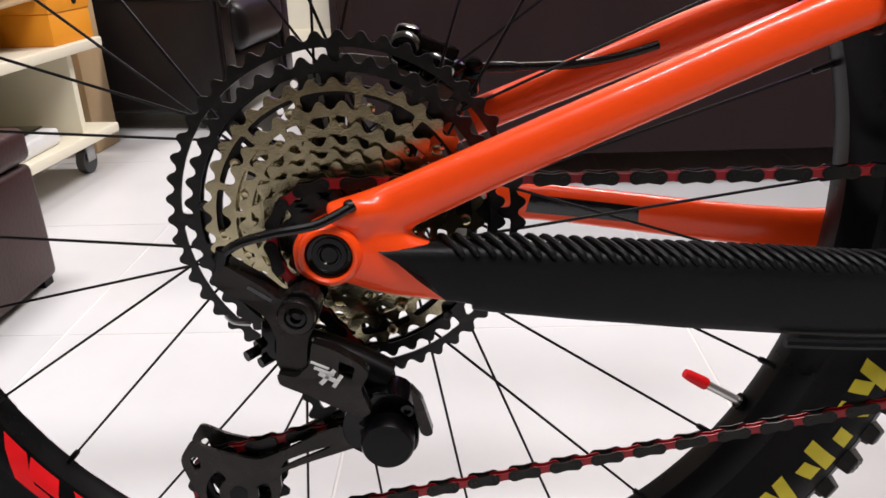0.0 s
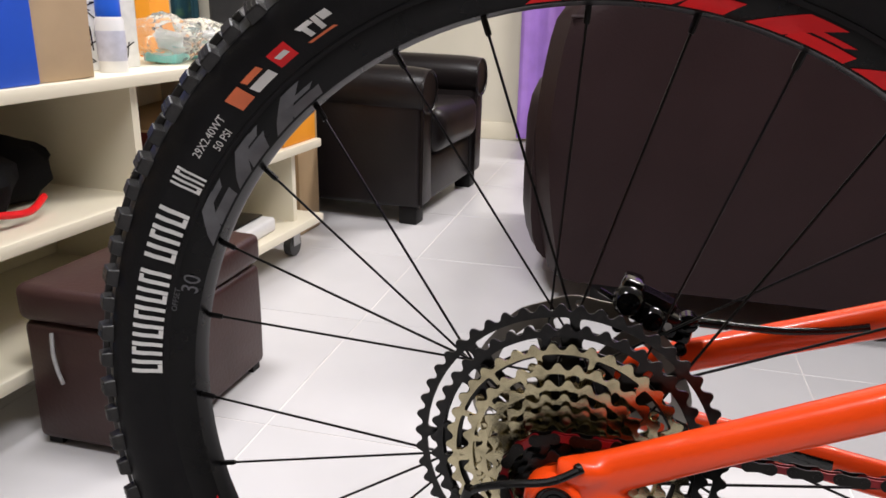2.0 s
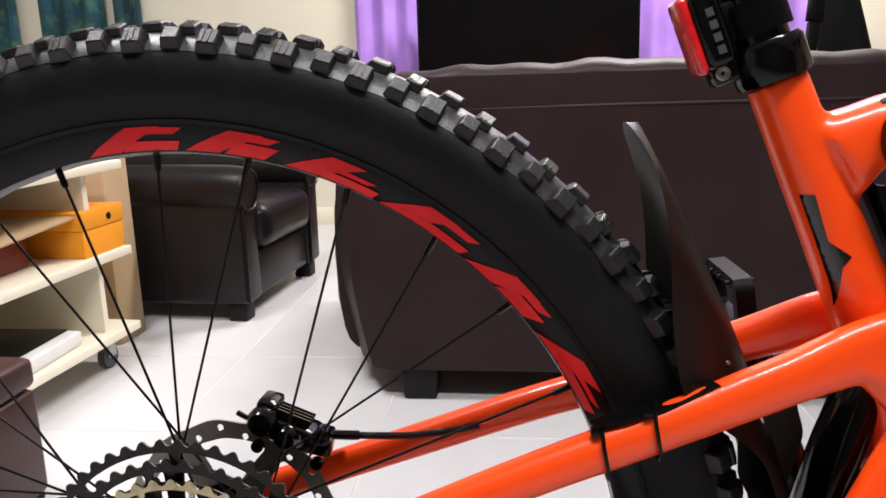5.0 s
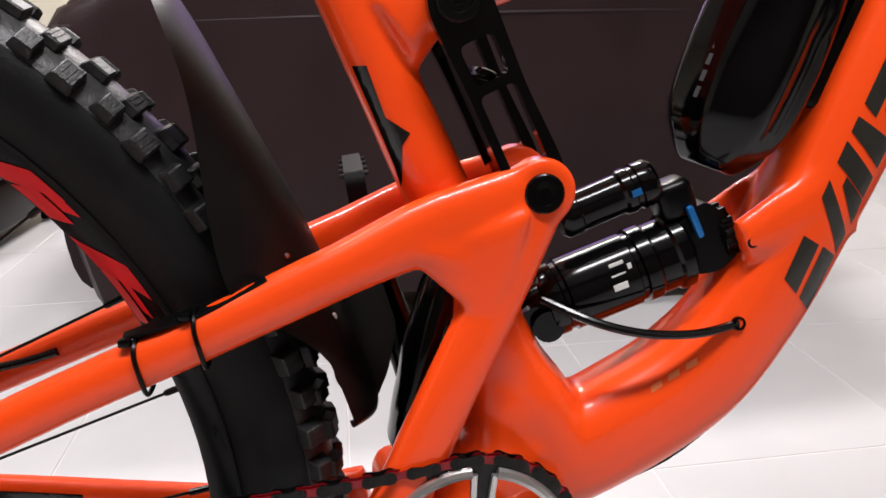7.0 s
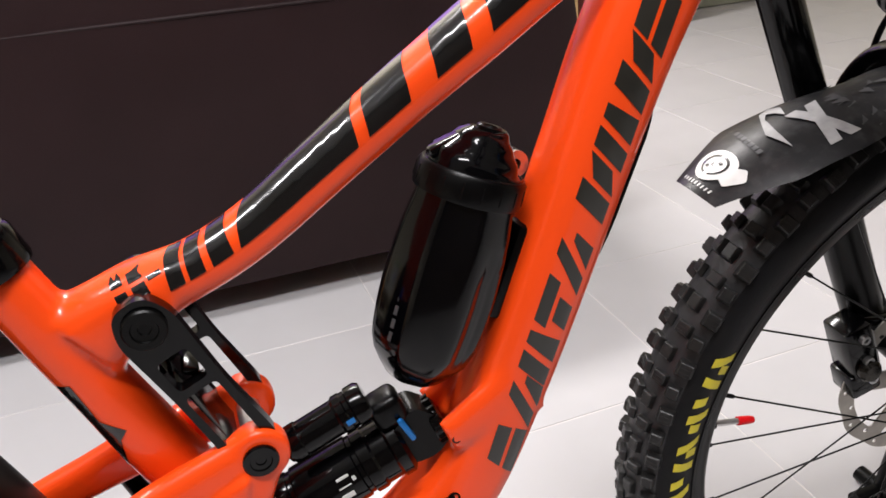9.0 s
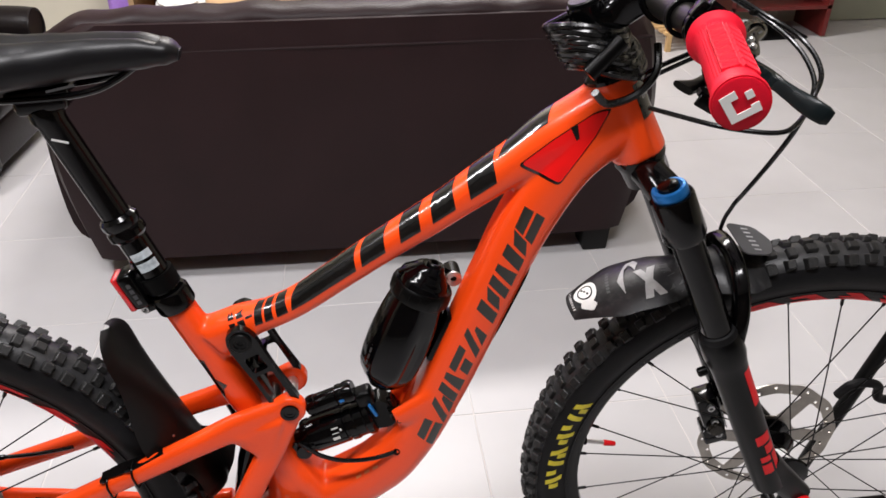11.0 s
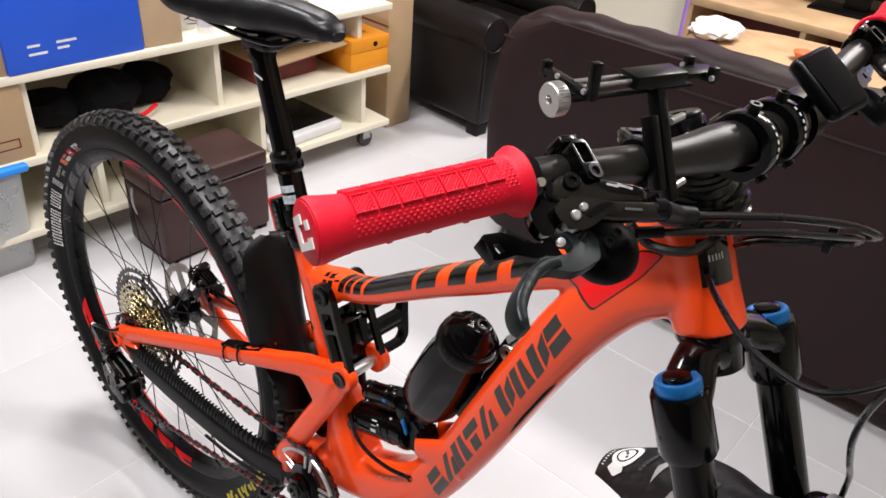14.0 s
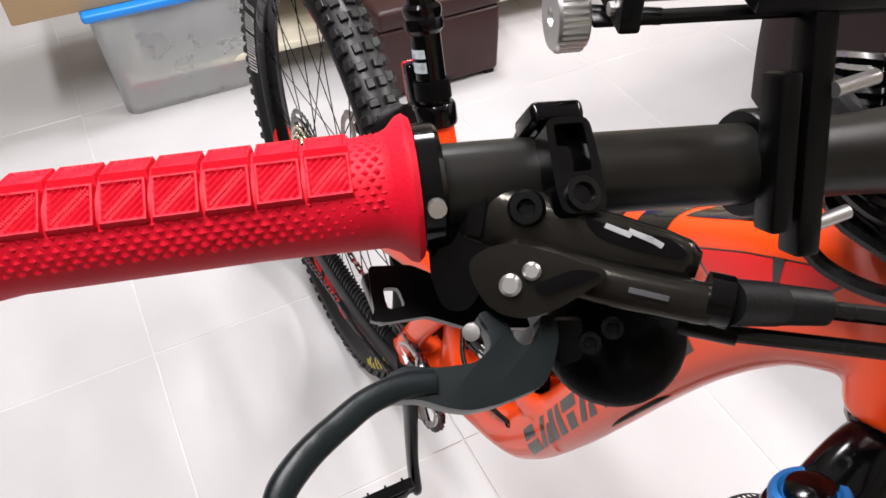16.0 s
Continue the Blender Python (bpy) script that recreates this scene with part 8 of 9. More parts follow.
def control(s):
    f = 1.0 if s < 0 else -1.0

    def q(u, v, w):
        p = un(u, v, w)
        return Vector((p.x, p.y * f, p.z))

    c_ = q(0.8600, -0.2150, 1.0455)
    d = (q(0.852, -0.252, 1.046) - q(0.878, -0.130, 1.037)).normalized()
    b = bmesh.new()
    lathe(b, [(0.0113, -0.0055), (0.0150, -0.0055), (0.0155, -0.0045), (0.0155, 0.0045), (0.0150, 0.0055), (0.0113, 0.0055)], c_, d, 28)
    lev = part("brake_lever", b, CARBON, bike, "black hydraulic brake lever assembly", TURN)
    cn = Vector((0.55, 0, 0.83))
    cn = (cn - d * cn.dot(d)).normalized()
    cy = cn.cross(d) * (1 if cn.cross(d).z < 0 else -1)
    body = Matrix(((d.x, cy.x, cn.x, 0), (d.y, cy.y, cn.y, 0), (d.z, cy.z, cn.z, 0), (0, 0, 0, 1)))
    body.translation = c_ + cn * 0.0155 + cy * 0.0022
    b = plate(bmesh.new(), rounded([Vector(p) for p in ((-0.0062, -0.0120), (0.0062, -0.0120), (0.0068, 0.0040), (0.0064, 0.0140), (-0.0064, 0.0140), (-0.0068, 0.0040))], 0.0035, 4), 0.0085, body, [rounded([Vector(p) for p in ((-0.0042, -0.0100), (0.0042, -0.0100), (0.0042, 0.0030), (-0.0042, 0.0030))], 0.0012, 3)])
    bmesh.ops.remove_doubles(b, verts=b.verts, dist=1e-6)
    bmesh.ops.recalc_face_normals(b, faces=b.faces)
    bmesh.ops.bevel(b, geom=[e for e in b.edges if len(e.link_faces) == 2 and e.calc_face_angle(0) > 0.9], offset=0.0012, segments=3, affect="EDGES", profile=0.6, clamp_overlap=True)
    part("clamp_body", b, CARBON, lev, "glossy black clamp with a sunk window")
    part("clamp_floor", block(bmesh.new(), (0.0100, 0.0160, 0.0020), body @ Matrix.Translation((0, -0.0035, -0.0022)), 0.0004), SATIN, lev)
    part("clamp_hinge", block(bmesh.new(), (0.0150, 0.0060, 0.0150), body @ Matrix.Translation((0, -0.0155, -0.0070)), 0.0018, 3), CARBON, lev)
    part("clamp_screw", lathe(bmesh.new(), [(0, 0), (0.0046, 0), (0.0046, 0.0016), (0.0030, 0.0016), (0.0026, 0.0002), (0, 0.0002)], body @ Vector((0, 0.0092, 0.0040)), cn, 20), SATIN, lev)
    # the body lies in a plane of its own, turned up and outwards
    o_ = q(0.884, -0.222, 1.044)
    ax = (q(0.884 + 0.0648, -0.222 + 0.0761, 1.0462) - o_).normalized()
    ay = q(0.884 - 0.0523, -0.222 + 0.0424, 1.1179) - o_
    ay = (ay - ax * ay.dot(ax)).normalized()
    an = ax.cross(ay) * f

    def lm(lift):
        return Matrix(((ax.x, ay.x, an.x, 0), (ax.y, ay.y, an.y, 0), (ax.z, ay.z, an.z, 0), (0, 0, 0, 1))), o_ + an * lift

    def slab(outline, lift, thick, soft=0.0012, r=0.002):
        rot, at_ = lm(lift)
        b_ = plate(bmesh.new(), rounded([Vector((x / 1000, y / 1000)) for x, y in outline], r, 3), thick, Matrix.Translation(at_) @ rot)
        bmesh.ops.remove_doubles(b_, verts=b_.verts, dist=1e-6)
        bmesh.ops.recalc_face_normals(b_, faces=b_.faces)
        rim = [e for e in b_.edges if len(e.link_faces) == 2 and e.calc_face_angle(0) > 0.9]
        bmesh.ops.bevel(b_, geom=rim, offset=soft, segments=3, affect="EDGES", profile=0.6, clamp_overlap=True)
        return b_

    def on(x, y, lift):
        return o_ + ax * x / 1000 + ay * y / 1000 + an * lift

    b = bmesh.new()
    loft(b, [on(x, y, -0.0065) for x, y in ((-30, 3.5), (-27.5, 3.2), (-18, 3.0), (-6, 2.4), (8, 1.2), (20, 0.5), (28, -0.3), (32.5, -0.9))], [(0.0050, 0.0060), (0.0078, 0.0090), (0.0086, 0.0094), (0.0088, 0.0092), (0.0084, 0.0080), (0.0078, 0.0070), (0.0070, 0.0060), (0.004, 0.0038)], seg=24, power=3.4, side=an)
    res = part("reservoir", b, LEVER, lev, "dark grey fluid reservoir")
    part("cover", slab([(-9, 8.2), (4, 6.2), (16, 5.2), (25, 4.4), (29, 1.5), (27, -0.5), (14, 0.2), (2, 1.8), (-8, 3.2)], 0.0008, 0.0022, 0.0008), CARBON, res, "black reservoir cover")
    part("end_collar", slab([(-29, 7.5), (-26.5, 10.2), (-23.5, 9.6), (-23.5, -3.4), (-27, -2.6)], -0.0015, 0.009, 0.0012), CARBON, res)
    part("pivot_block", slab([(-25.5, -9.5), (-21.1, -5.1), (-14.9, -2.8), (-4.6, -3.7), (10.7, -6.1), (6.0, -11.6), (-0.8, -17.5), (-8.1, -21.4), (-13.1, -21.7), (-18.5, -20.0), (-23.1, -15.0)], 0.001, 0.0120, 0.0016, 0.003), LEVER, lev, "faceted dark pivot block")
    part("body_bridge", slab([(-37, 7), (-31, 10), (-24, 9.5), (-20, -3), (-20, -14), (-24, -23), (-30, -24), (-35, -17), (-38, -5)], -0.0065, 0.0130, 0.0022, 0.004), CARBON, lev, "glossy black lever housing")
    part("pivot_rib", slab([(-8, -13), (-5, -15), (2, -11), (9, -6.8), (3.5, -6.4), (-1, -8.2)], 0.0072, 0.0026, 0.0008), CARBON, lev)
    b = bmesh.new()
    loft(b, [on(-14, -7.0, -0.003), on(-4, -7.6, -0.003), on(10, -9.4, -0.002), on(26, -10.0, -0.001), on(36, -10.2, -0.001)], [(0.0064, 0.0060), (0.0070, 0.0064), (0.0066, 0.0060), (0.0060, 0.0056), (0.0058, 0.0054)], seg=24, power=3.0, side=an)
    part("cylinder", b, LEVER, lev, "dark grey master cylinder")
    part("print_mark", slab([(15.5, -9.0), (25.5, -9.6), (25.4, -11.0), (15.4, -10.4)], 0.0058, 0.0005, 0.0001, 0.0002), GREY_PRINT, lev)
    part("collar_ring", rod(bmesh.new(), on(35, -8.6, -0.001), on(41, -8.9, -0.001), 0.0068, seg=24), CARBON, lev)
    b = bmesh.new()
    rod(b, on(40, -9.0, -0.001), q(0.9155, -0.176, 1.0290), 0.0062, 0.0060, 20)
    rod(b, q(0.9150, -0.177, 1.0292), q(0.921, -0.162, 1.0265), 0.0058, 0.0050, 20)
    part("hose_boot", b, GUARD_RUBBER, lev, "black rubber hose boot")
    for x, y, r_ in ((-13.5, -13.6, 0.0029), (-8.8, -9.2, 0.0024)):
        part("screw", lathe(bmesh.new(), [(0, 0), (r_, 0), (r_, 0.002), (r_ * 0.7, 0.003), (0, 0.003)], on(x, y, 0.0065), an, 16), SILVER, lev, "pale metal screw head")
    part("pivot_cap", lathe(bmesh.new(), [(0, 0), (0.0050, 0), (0.0050, 0.003), (0.0042, 0.0042), (0.0024, 0.0042), (0.002, 0.002), (0, 0.002)], on(-13.0, 6.4, 0.0012), an, 20), SATIN, lev)
    for x, y, w_ in ((7.5, 5.0, 7.0), (13.5, 4.6, 6.5), (18.5, 3.6, 4.0)):
        part("print_mark", slab([(x, y + 0.9), (x + w_, y - 0.6), (x + w_ - 0.6, y - 2.0), (x - 0.4, y - 0.4)], 0.0026, 0.0005, 0.0001, 0.0002), PALE_PRINT, lev)
    # the lever: a hooked knuckle and a bent blade in a plane of their own, reaching out from the pivot
    k0 = q(0.8908, -0.2726, 1.0218)
    kx = (q(0.9090, -0.3130, 1.0097) - k0).normalized()
    kz = UNTURN @ Vector((0.415, -0.084, 0.906))
    kz.y *= f
    kz = (kz - kx * kz.dot(kx)).normalized()
    ky = kz.cross(kx) * f

    def kl(x, y, lift=0.0):
        return k0 + kx * x / 1000 + ky * y / 1000 + kz * lift

    flat_k = Matrix(((kx.x, ky.x, kz.x, 0), (kx.y, ky.y, kz.y, 0), (kx.z, ky.z, kz.z, 0), (0, 0, 0, 1)))
    flat_k.translation = k0 - kz * 0.0012
    b = plate(bmesh.new(), rounded([Vector((x / 1000, y / 1000)) for x, y in ((-24.5, 2.6), (-23.2, 8.1), (-19.7, 11.6), (-14, 10.4), (-6.8, 3.7), (-2.3, -2.6), (3, -5.2), (8, -1), (2.2, 5.0), (-1.0, 12.6), (-4.1, 17.2), (-9.6, 21.4), (-20.6, 27.6), (-25.6, 26.9), (-33, 24), (-37, 20.6), (-37, 17.4), (-34.9, 16.1), (-32.3, 18.4), (-28.6, 19.2), (-25.9, 17.5), (-25.8, 14.8), (-27.5, 12.1), (-29, 6))], 0.0022, 3), 0.0075, flat_k)
    bmesh.ops.remove_doubles(b, verts=b.verts, dist=1e-6)
    bmesh.ops.recalc_face_normals(b, faces=b.faces)
    bmesh.ops.bevel(b, geom=[e for e in b.edges if len(e.link_faces) == 2 and e.calc_face_angle(0) > 0.9], offset=0.0016, segments=3, affect="EDGES", profile=0.6, clamp_overlap=True)
    part("lever_knuckle", b, BLADE, lev, "hooked dark alloy lever knuckle")
    b = bmesh.new()
    loft(b, [kl(-4, 5.5), kl(1.5, 0.2), kl(10, -4.2), kl(19, -6.0), kl(26, -7.0), kl(32, -7.2), kl(38.5, -6.4), kl(44, -3.6), kl(47.5, 0.2)], [(0.0050, 0.0032), (0.0050, 0.0034), (0.0052, 0.0035), (0.0056, 0.0036), (0.0062, 0.0037), (0.0066, 0.0038), (0.0068, 0.0038), (0.0066, 0.0036), (0.0050, 0.0026)], seg=20, power=3.6, side=(0.55, 0, 0.83), per=6)
    part("lever_blade", b, BLADE, lev, "bent dark alloy lever blade")
    part("reach_screw", lathe(bmesh.new(), [(0, 0), (0.0024, 0), (0.0024, 0.003), (0, 0.0035)], q(0.8855, -0.2512, 1.0245), an, 12), SILVER, lev)
    # shifter or dropper pod under the bar
    b = bmesh.new()
    lathe(b, [(0, -0.012), (0.015, -0.011), (0.0200, -0.007), (0.0212, -0.001), (0.0200, 0.003), (0.0165, 0.0065), (0.010, 0.0090), (0, 0.0098)], q(0.891, -0.205, 1.005), (0.45, -0.30 * f, 0.84), 36)
    pod = part("shifter", b, MATTE, bike, "black gear shifter pod under the bar", TURN)
    for x, y in ((9, -26), (14, -21)):
        part("pod_screw", lathe(bmesh.new(), [(0, 0), (0.0030, 0), (0.0030, 0.002), (0.0018, 0.002), (0.0015, 0.0005), (0, 0.0005)], on(x, y, -0.006), an, 12), SATIN, pod)
    part("pod_rib", slab([(-2, -22), (6, -20.5), (8, -31), (2, -34), (-1, -30)], -0.012, 0.010, 0.0015, 0.002), PLASTIC, pod)
    pz = UNTURN @ Vector((0.5, -0.1, 0.86)).normalized()
    px = UNTURN @ Vector((0.05, 0.995, 0.086))
    pz.y *= f
    px.y *= f
    px = (px - pz * px.dot(pz)).normalized()
    py = pz.cross(px) * f
    flat_p = Matrix(((px.x, py.x, pz.x, 0), (px.y, py.y, pz.y, 0), (px.z, py.z, pz.z, 0), (0, 0, 0, 1)))
    flat_p.translation = q(0.853, -0.263, 1.006)
    b = plate(bmesh.new(), rounded([Vector((x / 1000, y / 1000)) for x, y in ((0.1, 13.2), (12.5, 9.2), (18.9, 3.1), (24, -4.4), (40, -12), (40, -22), (21, -14.6), (11.4, -7.3), (-1.3, -4.7), (-5.5, -2.4), (-3.0, -0.7), (-1.9, 5.5))], 0.0015, 2), 0.0045, flat_p, [rounded([Vector((x / 1000, y / 1000)) for x, y in ((1.9, 5.5), (6.3, 3.9), (6.3, -2.2), (0.8, -1.1))], 0.0012, 2)])
    block(b, (0.003, 0.016, 0.009), flat_p @ Matrix.Translation((-0.0008, 0.004, -0.004)), 0.001)
    part("paddle", b, PLASTIC, pod, "black thumb paddle")
    b = bmesh.new()
    loft(b, [q(0.884, -0.190, 1.000), q(0.868, -0.200, 0.998), q(0.852, -0.212, 1.000)], [(0.008, 0.003), (0.007, 0.003), (0.009, 0.003)], side=(0.3, 0.9, 0), power=3, seg=14)
    part("paddle", b, PLASTIC, pod)
    part("barrel", rod(bmesh.new(), q(0.903, -0.195, 1.0185), q(0.914, -0.184, 1.0195), 0.0036), PLASTIC, pod)


control(-1)
control(1)

# phone mount on the bar
pm = thing("phone_mount", "empty black alloy phone mount with a silver thumb screw", "phone mount", LEAN @ TURN)
mc = un(0.8740, -0.1475, 1.0382)
bd = (half_bar[3] - half_bar[1]).normalized()
b = bmesh.new()
lathe(b, [(0.0125, -0.0055), (0.0160, -0.0055), (0.0166, -0.0045), (0.0166, 0.0045), (0.0160, 0.0055), (0.0125, 0.0055)], mc, bd, 28)
part("bar_clamp", b, ANODISED, pm)
pu = (un(0.868, -0.139, 1.086) - un(0.900, -0.1475, 1.020)).normalized()
for o_, l_, nm in ((0.0, 0.070, "post"), (0.0098, 0.046, "clamp_ear")):
    c_ = un(0.8840, -0.1430, 1.053) + bd * o_ - pu * (0.0 if o_ == 0 else 0.004)
    b = bmesh.new()
    block(b, (0.0095, 0.0082 if o_ == 0 else 0.0070, l_), frame_at(c_, pu.cross(bd), pu), 0.0014)
    part(nm, b, ANODISED, pm)
for p in (un(0.8835, -0.1395, 1.0675), un(0.8966, -0.1440, 1.0290)):
    part("clamp_screw", rod(bmesh.new(), p, p + Vector((-0.001, 0.0155, 0)), 0.0023, seg=14), SILVER, pm, "silver screw")
MA, MB = un(0.846, -0.186, 1.0885), un(0.880, -0.098, 1.0915)
md = (MB - MA).normalized()
mx = md.cross(Vector((0, 0, 1))).normalized()
b = bmesh.new()
block(b, (0.040, 0.018, 0.009), frame_at(MA.lerp(MB, 0.55), md, (0, 0, 1)), 0.0015)
block(b, (0.030, 0.014, 0.004), frame_at(MA.lerp(MB, 0.92), md, (0, 0, 1)), 0.001)
block(b, (0.095, 0.006, 0.0022), frame_at(MA.lerp(MB, 0.40) - Vector((0, 0, 0.008)), md, (0, 0, 1)), 0.0008)
part("rail", b, ANODISED, pm)
for t_, h_, nm in ((-0.04, 0.022, "jaw"), (0.97, 0.010, "jaw")):
    b = bmesh.new()
    p = MA.lerp(MB, t_)
    for o_ in ((-0.012, 0.010) if t_ > 0 else (-0.034, 0.012)):
        t_h = h_ if o_ > -0.03 else 0.010
        block(b, (0.006, 0.0055, t_h), frame_at(p + mx * o_ + Vector((0, 0, t_h / 2 - (0.004 if o_ > -0.03 else 0.006))), md, (0, 0, 1)), 0.001)
    block(b, (0.006, 0.026 if t_ > 0 else 0.052, 0.005), frame_at(p - Vector((0, 0, 0.002)) - mx * (0.0 if t_ > 0 else 0.011), md, (0, 0, 1)), 0.001)
    jaw = part(nm, b, ANODISED, pm)
    for o_ in (-0.013, 0.013):
        part("jaw_pin", lathe(bmesh.new(), [(0, 0), (0.0018, 0), (0.0018, 0.0015), (0, 0.0015)], p + mx * (o_ if t_ > 0 else o_ - 0.004) - md * 0.003, -md, 10), SILVER, jaw)
part("rod", rod(bmesh.new(), MA - md * 0.004 + mx * 0.003, MA.lerp(MB, 0.4) + mx * 0.003, 0.0016, seg=10), STEEL, pm)
part("rod", rod(bmesh.new(), MA - md * 0.004 - mx * 0.006, MA.lerp(MB, 0.4) - mx * 0.006, 0.0016, seg=10), STEEL, pm)
b = bmesh.new()
tp = un(0.8335, -0.2005, 1.0785)
td = Vector((-0.22, -1.0, 0.0)).normalized()
lathe(b, [(0, -0.008), (0.0094, -0.008), (0.0100, -0.007), (0.0100, 0.0), (0.0094, 0.001), (0.003, 0.001), (0.0022, -0.002), (0, -0.002)], tp, td, 40)
thumb = part("thumb_screw", b, SILVER, pm, "round silver thumb screw")
for k in range(36):
    a = 2 * math.pi * k / 36
    q_ = td.to_track_quat("Z", "Y").to_matrix()
    o = q_ @ Vector((math.cos(a), math.sin(a), 0))
    part("ridge", rod(bmesh.new(), tp + o * 0.0100 - td * 0.007, tp + o * 0.0100, 0.0005, seg=5), SILVER, thumb)
part("screw_stem", rod(bmesh.new(), tp - td * 0.009, MA + md * 0.01 - Vector((0, 0, 0.008)), 0.0024, seg=12), ANODISED, pm)

# bike computer beside the stem
cm = thing("bike_computer", "black bar-mounted computer with a glossy glass face", "bike computer", LEAN @ TURN)
c0 = un(0.925, 0.030, 1.072)
fm = frame_at(c0, Vector((0.80, -0.05, -0.52)), Vector((0.45, -0.35, 0.85)))
part("body", block(bmesh.new(), (0.055, 0.036, 0.015), fm, 0.0065, 4), PLASTIC, cm)
part("glass", block(bmesh.new(), (0.046, 0.028, 0.0016), fm @ Matrix.Translation((0, 0, 0.0080)), 0.0006), SCREEN, cm, "dark glossy glass")
part("arm", block(bmesh.new(), (0.040, 0.016, 0.010), frame_at((c0 + MID) / 2 + Vector((0, 0.02, 0)), MID + Vector((0, 0.04, 0)) - c0, (0, 0, 1)), 0.003), PLASTIC, cm)
part("ring_clamp", lathe(bmesh.new(), [(0.0172, -0.007), (0.0225, -0.007), (0.0225, 0.007), (0.0172, 0.007)], MID + Vector((0, 0.043, 0)), (0, 1, 0), 28), PLASTIC, cm)

# cables ahead of the bars
T1, T2 = Vector((1.049, -0.0757, 0.935)), Vector((1.0235, 0.0175, 1.001))
b = bmesh.new()
tube(b, [(0.945, 0.165, 1.035), (0.985, 0.10, 1.025), T2 + Vector((0, 0.002, 0.002)), (1.054, -0.022, 0.977), (1.061, -0.055, 0.953), T1 + Vector((0.002, 0, 0)), (1.030, -0.096, 0.921), (1.005, -0.106, 0.915), (0.960, -0.092, 0.917), (0.922, -0.056, 0.919), (0.903, -0.030, 0.919)], 0.0026, 10)
part("cable", b, CABLE, bike, "black cable looping from the bar to the head tube")
b = bmesh.new()
tube(b, [(0.945, 0.185, 1.040), (0.980, 0.115, 1.032), T2 + Vector((0.003, -0.003, 0.003)), (1.062, -0.020, 0.981), (1.069, -0.053, 0.958), T1 + Vector((0.005, 0.002, 0.002)), (1.044, -0.070, 0.900), (1.042, -0.040, 0.850), (1.046, 0.000, 0.800), (1.050, 0.030, 0.764), (1.052, 0.050, 0.720), (1.060, 0.062, 0.62), (1.085, 0.070, 0.50), (1.095, 0.062, 0.44)], 0.0027, 10)
part("front_brake_hose", b, CABLE, bike, "black front brake hose")
for p in (T1, T2):
    part("cable_tie", block(bmesh.new(), (0.010, 0.011, 0.007), Matrix.Translation(p + Vector((0.002, 0, 0.001))), 0.002), PLASTIC, bike)
b = bmesh.new()
tube(b, [(0.920, -0.163, 1.0255), (0.952, -0.108, 1.020), (0.985, -0.060, 1.012), (1.002, -0.034, 1.002), (0.995, -0.014, 0.990), (0.965, -0.012, 0.976), (0.925, 0.000, 0.955), (0.905, 0.018, 0.935)], 0.0027, 10)
part("rear_brake_hose", b, CABLE, bike, "black rear brake hose")
b = bmesh.new()
tube(b, [(0.913, -0.186, 1.0195), (0.952, -0.122, 1.0145), (0.980, -0.075, 1.007), (0.994, -0.040, 0.998), (0.985, -0.018, 0.982), (0.955, -0.016, 0.968), (0.920, -0.006, 0.948), (0.902, 0.012, 0.930)], 0.0024, 10)
part("shift_cable", b, CABLE, bike, "black gear cable")
part("cable_tie", block(bmesh.new(), (0.007, 0.014, 0.022), pose(0.972, -0.014, 0.980, 0, 0, 10), 0.002), PLASTIC, bike)
part("cable", tube(bmesh.new(), [(0.503, -0.020, 0.492), (0.530, -0.034, 0.481), (0.560, -0.038, 0.4725), (0.595, -0.034, 0.4680), (0.625, -0.027, 0.4695)], 0.0028, 10), CABLE, bike, "black cable curving under the shock")
part("cable", tube(bmesh.new(), [(0.560, 0.030, 0.470), (0.590, 0.032, 0.476), (0.625, 0.026, 0.486)], 0.0028, 8), CABLE, bike)
b = bmesh.new()
rows_ = []
for i in range(11):
    th = radians(-66 + 5.6 * i)
    o = Vector((0, 1, 0)) * math.sin(th) + Vector((-STEERD.z, 0, STEERD.x)) * math.cos(th)
    row = []
    for q in range(7):
        c_ = STEER0 + STEERD * (0.012 + 0.0068 * q)
        hit, nrm, _, _ = TREE_FRAME.ray_cast(c_ + o * 0.06, -o, 0.06)
        row.append(b.verts.new((hit if hit else c_ + o * 0.029) + o * 0.0006))
    rows_.append(row)
for i in range(10):
    for q in range(6):
        b.faces.new((rows_[i][q], rows_[i + 1][q], rows_[i + 1][q + 1], rows_[i][q + 1]))
badge_bars = [[rows_[i][q].co.copy() for q in (2, 3)] for i in (3, 4, 5, 6, 7)]
badge = part("head_badge", b, DECAL_BLACK, front_frame, "black badge with small pale marks")
for k, (p, q) in enumerate(badge_bars):
    part("print_mark", rod(bmesh.new(), p.lerp(q, 0.1 + 0.1 * (k % 2)), p.lerp(q, 0.9), 0.0007, seg=6), WHITE_PRINT, front_frame)

# cable lock coiled under the stem
lock = thing("cable_lock", "glossy black coiled cable lock round the steerer", "bike lock", LEAN)
rnd = random.Random(3)
b = bmesh.new()
pts = []
for i in range(10 * 14 + 1):
    a = 2 * math.pi * i / 14
    h = i / (10 * 14)
    rr = 0.0375 + 0.003 * math.sin(i * 0.9) + 0.003 * rnd.uniform(-1, 1)
    c_ = fk(-0.008 - 0.056 * h, 0, 0.0 - 0.008 * h)
    pts.append(c_ + Vector((1.05 * rr * math.cos(a), 1.15 * rr * math.sin(a), 0.006 * math.sin(a * 1.3 + i * 0.31))))
tube(b, pts, 0.0042, 8, 3)
part("coil", b, CABLE, lock)
b = bmesh.new()
